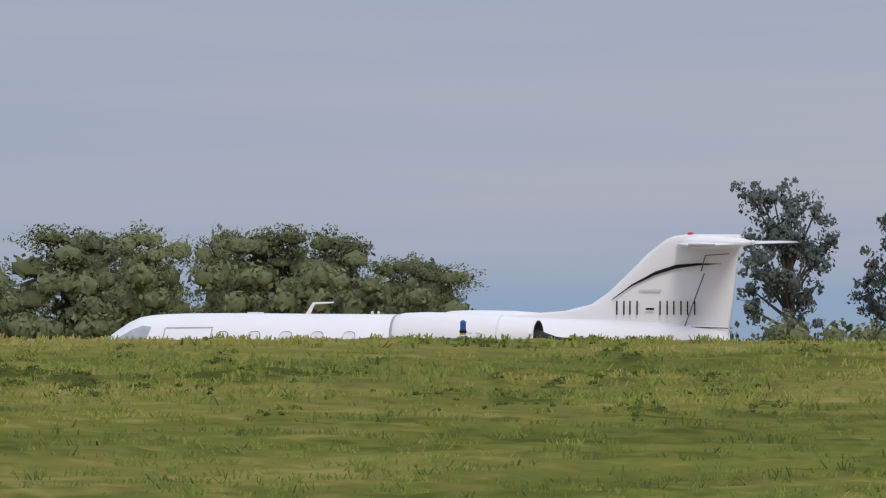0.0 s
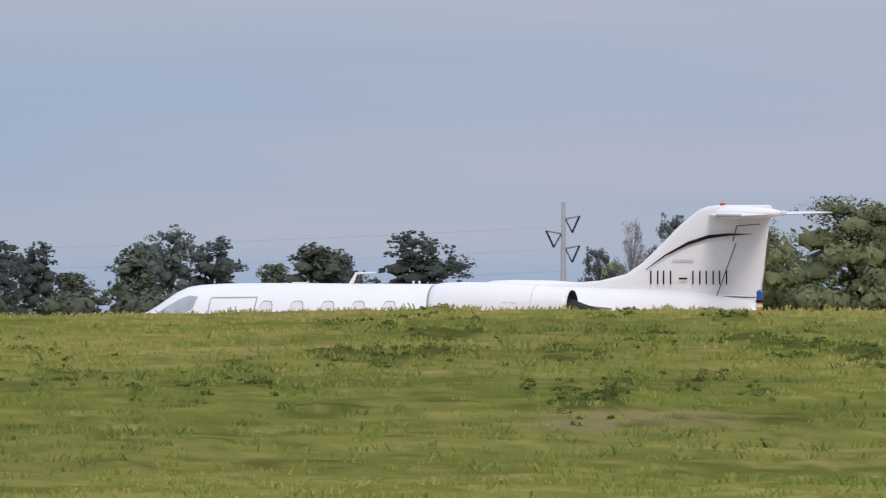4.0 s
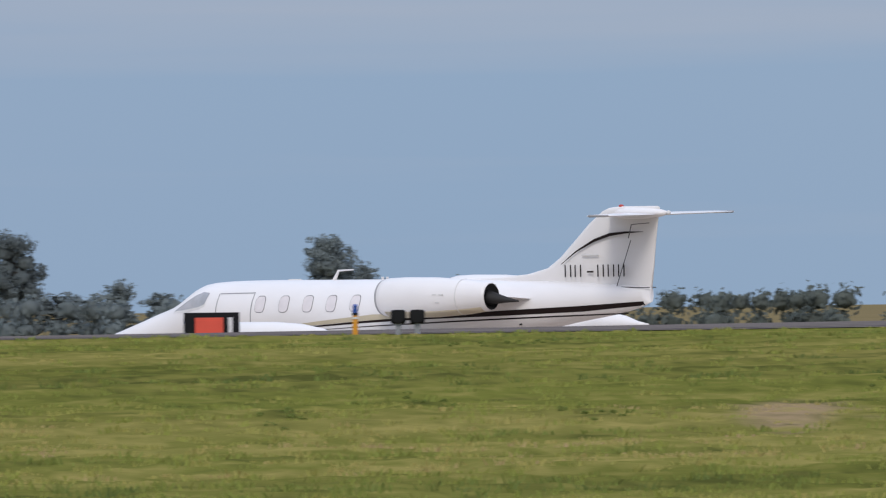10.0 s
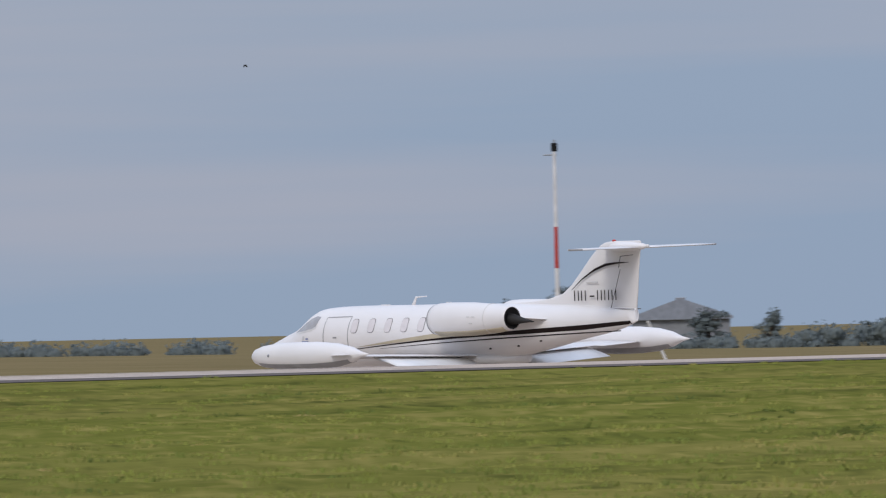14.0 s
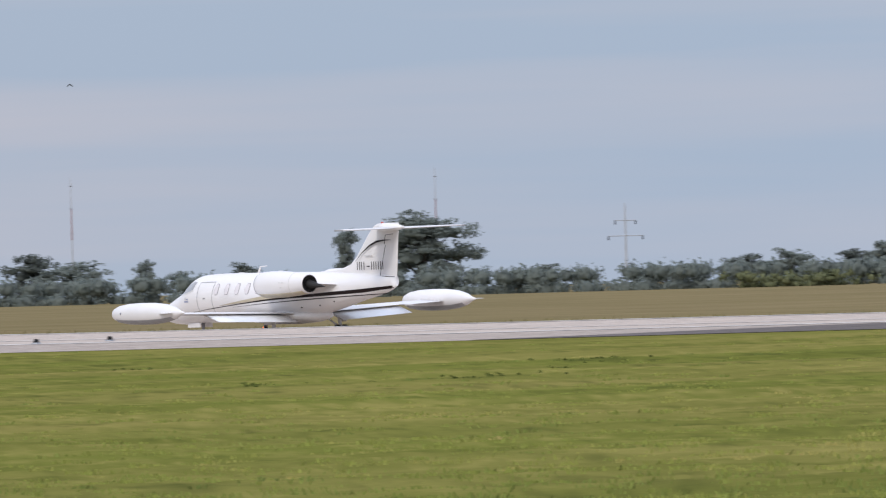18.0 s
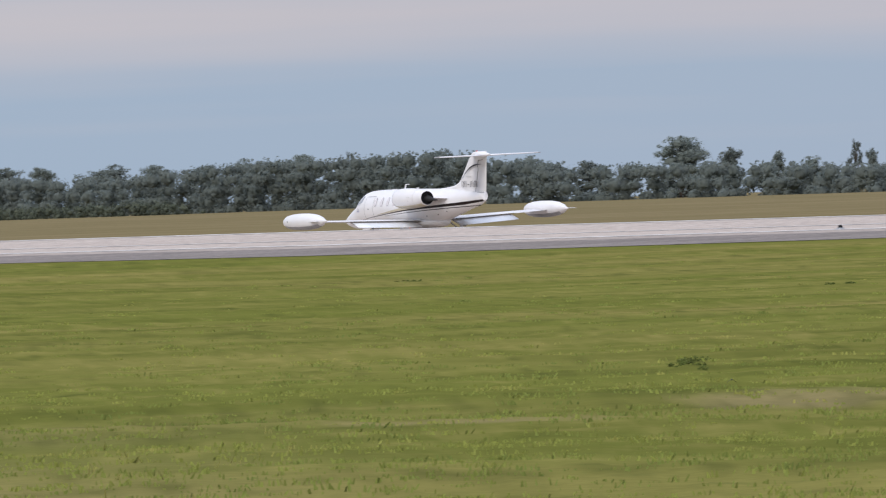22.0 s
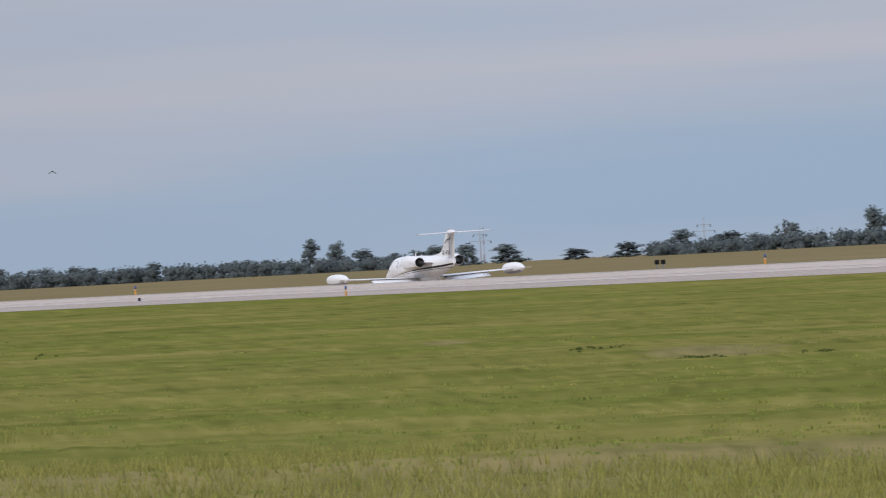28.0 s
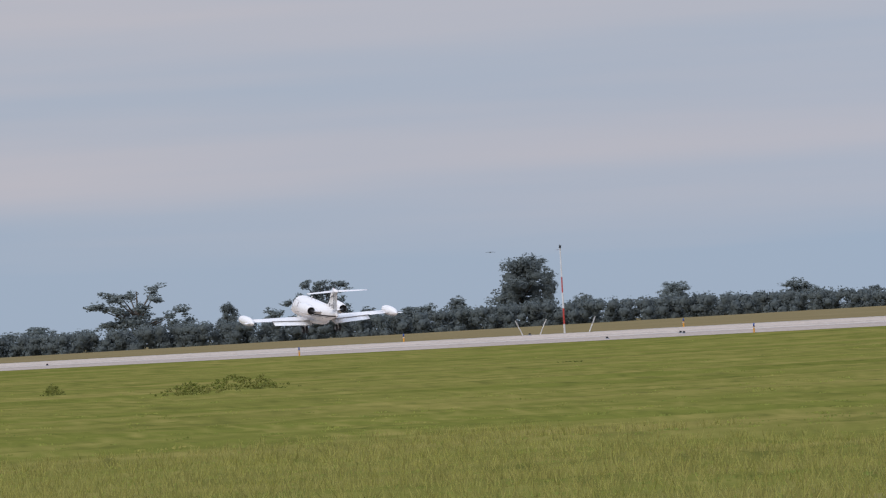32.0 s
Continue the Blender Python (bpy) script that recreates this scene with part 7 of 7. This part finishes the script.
def motions():
    """The aircraft rolls, rotates and climbs; birds cross the view."""
    walk(jet, [
        (0.0, pose(-122.84, LANE_Y, 0.00, 1.0, 0.00, 0)),
        (0.5, pose(-123.39, LANE_Y, 0.00, 1.0, 0.00, 0)),
        (1.0, pose(-123.99, LANE_Y, 0.00, 1.0, 0.00, 0)),
        (1.5, pose(-124.91, LANE_Y, 0.00, 1.0, 0.00, 0)),
        (2.0, pose(-126.23, LANE_Y, 0.00, 1.0, 0.00, 0)),
        (2.5, pose(-128.05, LANE_Y, 0.00, 1.0, 0.00, 0)),
        (3.0, pose(-130.47, LANE_Y, 0.00, 1.0, 0.00, 0)),
        (3.5, pose(-133.54, LANE_Y, 0.00, 1.0, 0.00, 0)),
        (4.0, pose(-137.32, LANE_Y, 0.00, 1.0, 0.00, 0)),
        (4.5, pose(-141.84, LANE_Y, 0.00, 1.0, 0.00, 0)),
        (5.0, pose(-147.11, LANE_Y, 0.00, 1.0, 0.00, 0)),
        (5.5, pose(-153.14, LANE_Y, 0.00, 1.0, 0.00, 0)),
        (6.0, pose(-159.93, LANE_Y, 0.00, 1.0, 0.00, 0)),
        (6.5, pose(-167.49, LANE_Y, 0.00, 1.0, 0.00, 0)),
        (7.0, pose(-175.82, LANE_Y, 0.00, 1.0, 0.00, 0)),
        (7.5, pose(-184.85, LANE_Y, 0.00, 1.0, 0.00, 0)),
        (8.0, pose(-194.62, LANE_Y, 0.00, 1.0, 0.00, 0)),
        (8.5, pose(-205.12, LANE_Y, 0.00, 1.0, 0.00, 0)),
        (9.0, pose(-216.32, LANE_Y, 0.00, 1.0, 0.00, 0)),
        (9.5, pose(-228.05, LANE_Y, 0.00, 1.0, 0.00, 0)),
        (10.0, pose(-240.25, LANE_Y, 0.00, 1.0, 0.00, 0)),
        (10.5, pose(-252.96, LANE_Y, 0.00, 1.0, 0.00, 0)),
        (11.0, pose(-266.24, LANE_Y, 0.00, 1.0, 0.00, 0)),
        (11.5, pose(-280.19, LANE_Y, 0.00, 1.0, 0.00, 0)),
        (12.0, pose(-294.87, LANE_Y, 0.00, 1.0, 0.00, 0)),
        (12.5, pose(-310.30, LANE_Y, 0.00, 1.0, 0.00, 0)),
        (13.0, pose(-326.50, LANE_Y, 0.00, 1.0, 0.00, 0)),
        (13.5, pose(-343.46, LANE_Y, 0.00, 1.0, 0.00, 0)),
        (14.0, pose(-361.22, LANE_Y, 0.00, 1.0, 0.00, 0)),
        (14.5, pose(-379.74, LANE_Y, 0.00, 1.0, 0.00, 0)),
        (15.0, pose(-399.03, LANE_Y, 0.00, 1.0, 0.00, 0)),
        (15.5, pose(-419.07, LANE_Y, 0.00, 1.0, 0.00, 0)),
        (16.0, pose(-439.84, LANE_Y, 0.00, 1.0, 0.00, 0)),
        (16.5, pose(-461.35, LANE_Y, 0.00, 1.0, 0.00, 0)),
        (17.0, pose(-483.67, LANE_Y, 0.00, 1.0, 0.00, 0)),
        (17.5, pose(-506.85, LANE_Y, 0.00, 1.0, 0.00, 0)),
        (18.0, pose(-530.89, LANE_Y, 0.00, 1.0, 0.00, 0)),
        (18.5, pose(-555.76, LANE_Y, 0.00, 1.0, 0.00, 0)),
        (19.0, pose(-581.43, LANE_Y, 0.00, 1.0, 0.00, 0)),
        (19.5, pose(-607.84, LANE_Y, 0.00, 1.0, 0.00, 0)),
        (20.0, pose(-634.92, LANE_Y, 0.00, 1.0, 0.00, 0)),
        (20.5, pose(-662.58, LANE_Y, 0.00, 1.0, 0.00, 0)),
        (21.0, pose(-690.75, LANE_Y, 0.00, 1.0, 0.00, 0)),
        (21.5, pose(-719.34, LANE_Y, 0.00, 1.0, 0.00, 0)),
        (22.0, pose(-748.28, LANE_Y, 0.00, 1.0, 0.00, 0)),
        (22.5, pose(-777.50, LANE_Y, 0.00, 1.0, 0.00, 0)),
        (23.0, pose(-807.03, LANE_Y, 0.00, 1.0, 0.00, 0)),
        (23.5, pose(-836.97, LANE_Y, 0.00, 1.0, 0.00, 0)),
        (24.0, pose(-867.34, LANE_Y, 0.00, 1.0, 0.00, 0)),
        (24.5, pose(-898.17, LANE_Y, 0.00, 1.0, 0.00, 0)),
        (25.0, pose(-929.62, LANE_Y, 0.00, 1.0, 0.00, 0)),
        (25.5, pose(-961.73, LANE_Y, 0.00, 1.0, 0.00, 0)),
        (26.0, pose(-994.55, LANE_Y, 0.00, 1.0, 0.00, 0)),
        (26.5, pose(-1028.11, LANE_Y, 0.00, 1.0, 0.00, 0)),
        (27.0, pose(-1062.45, LANE_Y, 0.00, 1.0, 0.00, 0)),
        (27.5, pose(-1097.42, LANE_Y, 0.00, 1.0, 0.00, 0)),
        (28.0, pose(-1132.98, LANE_Y, 0.00, 1.0, 0.00, 0)),
        (28.5, pose(-1169.06, LANE_Y, 0.00, 1.0, 0.50, 0)),
        (29.0, pose(-1205.67, LANE_Y, 0.00, 1.0, 2.20, 0)),
        (29.5, pose(-1242.18, LANE_Y, 0.00, 1.0, 4.20, 0)),
        (30.0, pose(-1279.00, LANE_Y, 0.00, 1.0, 5.40, 0)),
        (30.5, pose(-1317.26, LANE_Y, 0.06, 1.0, 5.60, 0)),
        (31.0, pose(-1355.81, LANE_Y, 0.41, 1.0, 5.90, 0)),
        (31.5, pose(-1395.74, LANE_Y, 1.05, 1.0, 6.00, 0)),
        (32.0, pose(-1436.41, LANE_Y, 1.74, 1.0, 6.20, 0)),
    ])
    # the beacon turns once in 1.27 s
    lamp_head = next(o for o in jet.children if o.name.startswith("belly_beacon"))
    walk(lamp_head, [(t, pose(6.15 - MAIN_X, 0, 0.50, 0, 0, -30 + 360 * (t - 18.55) / 1.27)) for t in [0.25 * i for i in range(129)]])
    fly([(0.0, -83.17, 123.10, 6.28), (20.5, -115.41, 59.84, 0.69), (21.0, -116.24, 58.21, 0.70), (21.5, -117.13, 56.40, 0.69), (22.0, -117.64, 55.32, 0.48), (22.5, -118.52, 53.40, 0.54), (23.0, -119.35, 51.53, 0.39), (23.5, -119.90, 50.24, 0.49), (24.0, -120.75, 48.16, 0.58), (24.5, -121.53, 46.17, 0.62), (32.0, -137.85, 4.24, 7.40)])
    fly([(0.0, -121.03, 123.01, 15.95), (27.5, -144.13, 41.54, 2.65), (28.0, -144.49, 40.29, 2.54), (28.5, -144.80, 39.17, 2.33), (29.0, -145.05, 38.22, 2.43), (29.5, -145.28, 37.33, 2.51), (30.0, -145.57, 36.17, 2.21), (30.5, -145.94, 34.67, 2.70), (32.0, -153.36, 4.14, 18.80)])
    fly([(0.0, -122.38, 122.83, 23.35), (29.0, -144.77, 39.26, 1.25), (29.5, -145.01, 38.37, 1.08), (30.0, -145.44, 36.69, 1.06), (30.5, -145.76, 35.41, 1.22), (31.0, -146.18, 33.64, 1.11), (32.0, -153.53, 2.56, 5.15)])
    fly([(0.0, -119.26, 129.42, 13.86), (30.8, -144.16, 41.44, 2.33), (31.0, -144.50, 40.26, 2.26), (31.5, -145.19, 37.69, 2.26), (32.0, -145.70, 35.68, 2.23)])
    fly([(0.0, -93.54, 155.04, 15.08), (15.5, -131.56, 107.67, 3.48), (16.0, -133.61, 105.11, 3.18), (16.5, -135.33, 102.88, 2.34), (17.0, -136.83, 100.89, 2.13), (17.5, -138.33, 98.81, 2.33), (32.0, -172.88, 51.21, 12.88)])
    fly([(0.0, -109.33, 145.04, -9.19), (17.5, -142.80, 92.25, 2.65), (18.0, -144.36, 89.77, 3.48), (18.5, -145.22, 88.39, 3.77), (19.0, -145.77, 87.46, 3.93), (19.5, -146.40, 86.42, 4.00), (32.0, -174.47, 39.24, 13.24)])
    fly([(0.0, -36.29, 189.06, 12.36), (0.5, -65.29, 178.43, 3.68), (1.0, -65.43, 178.38, 3.67), (1.5, -63.16, 179.19, 3.70), (2.0, -61.91, 179.63, 3.89), (32.0, 22.27, 208.97, 22.26)])



motions()
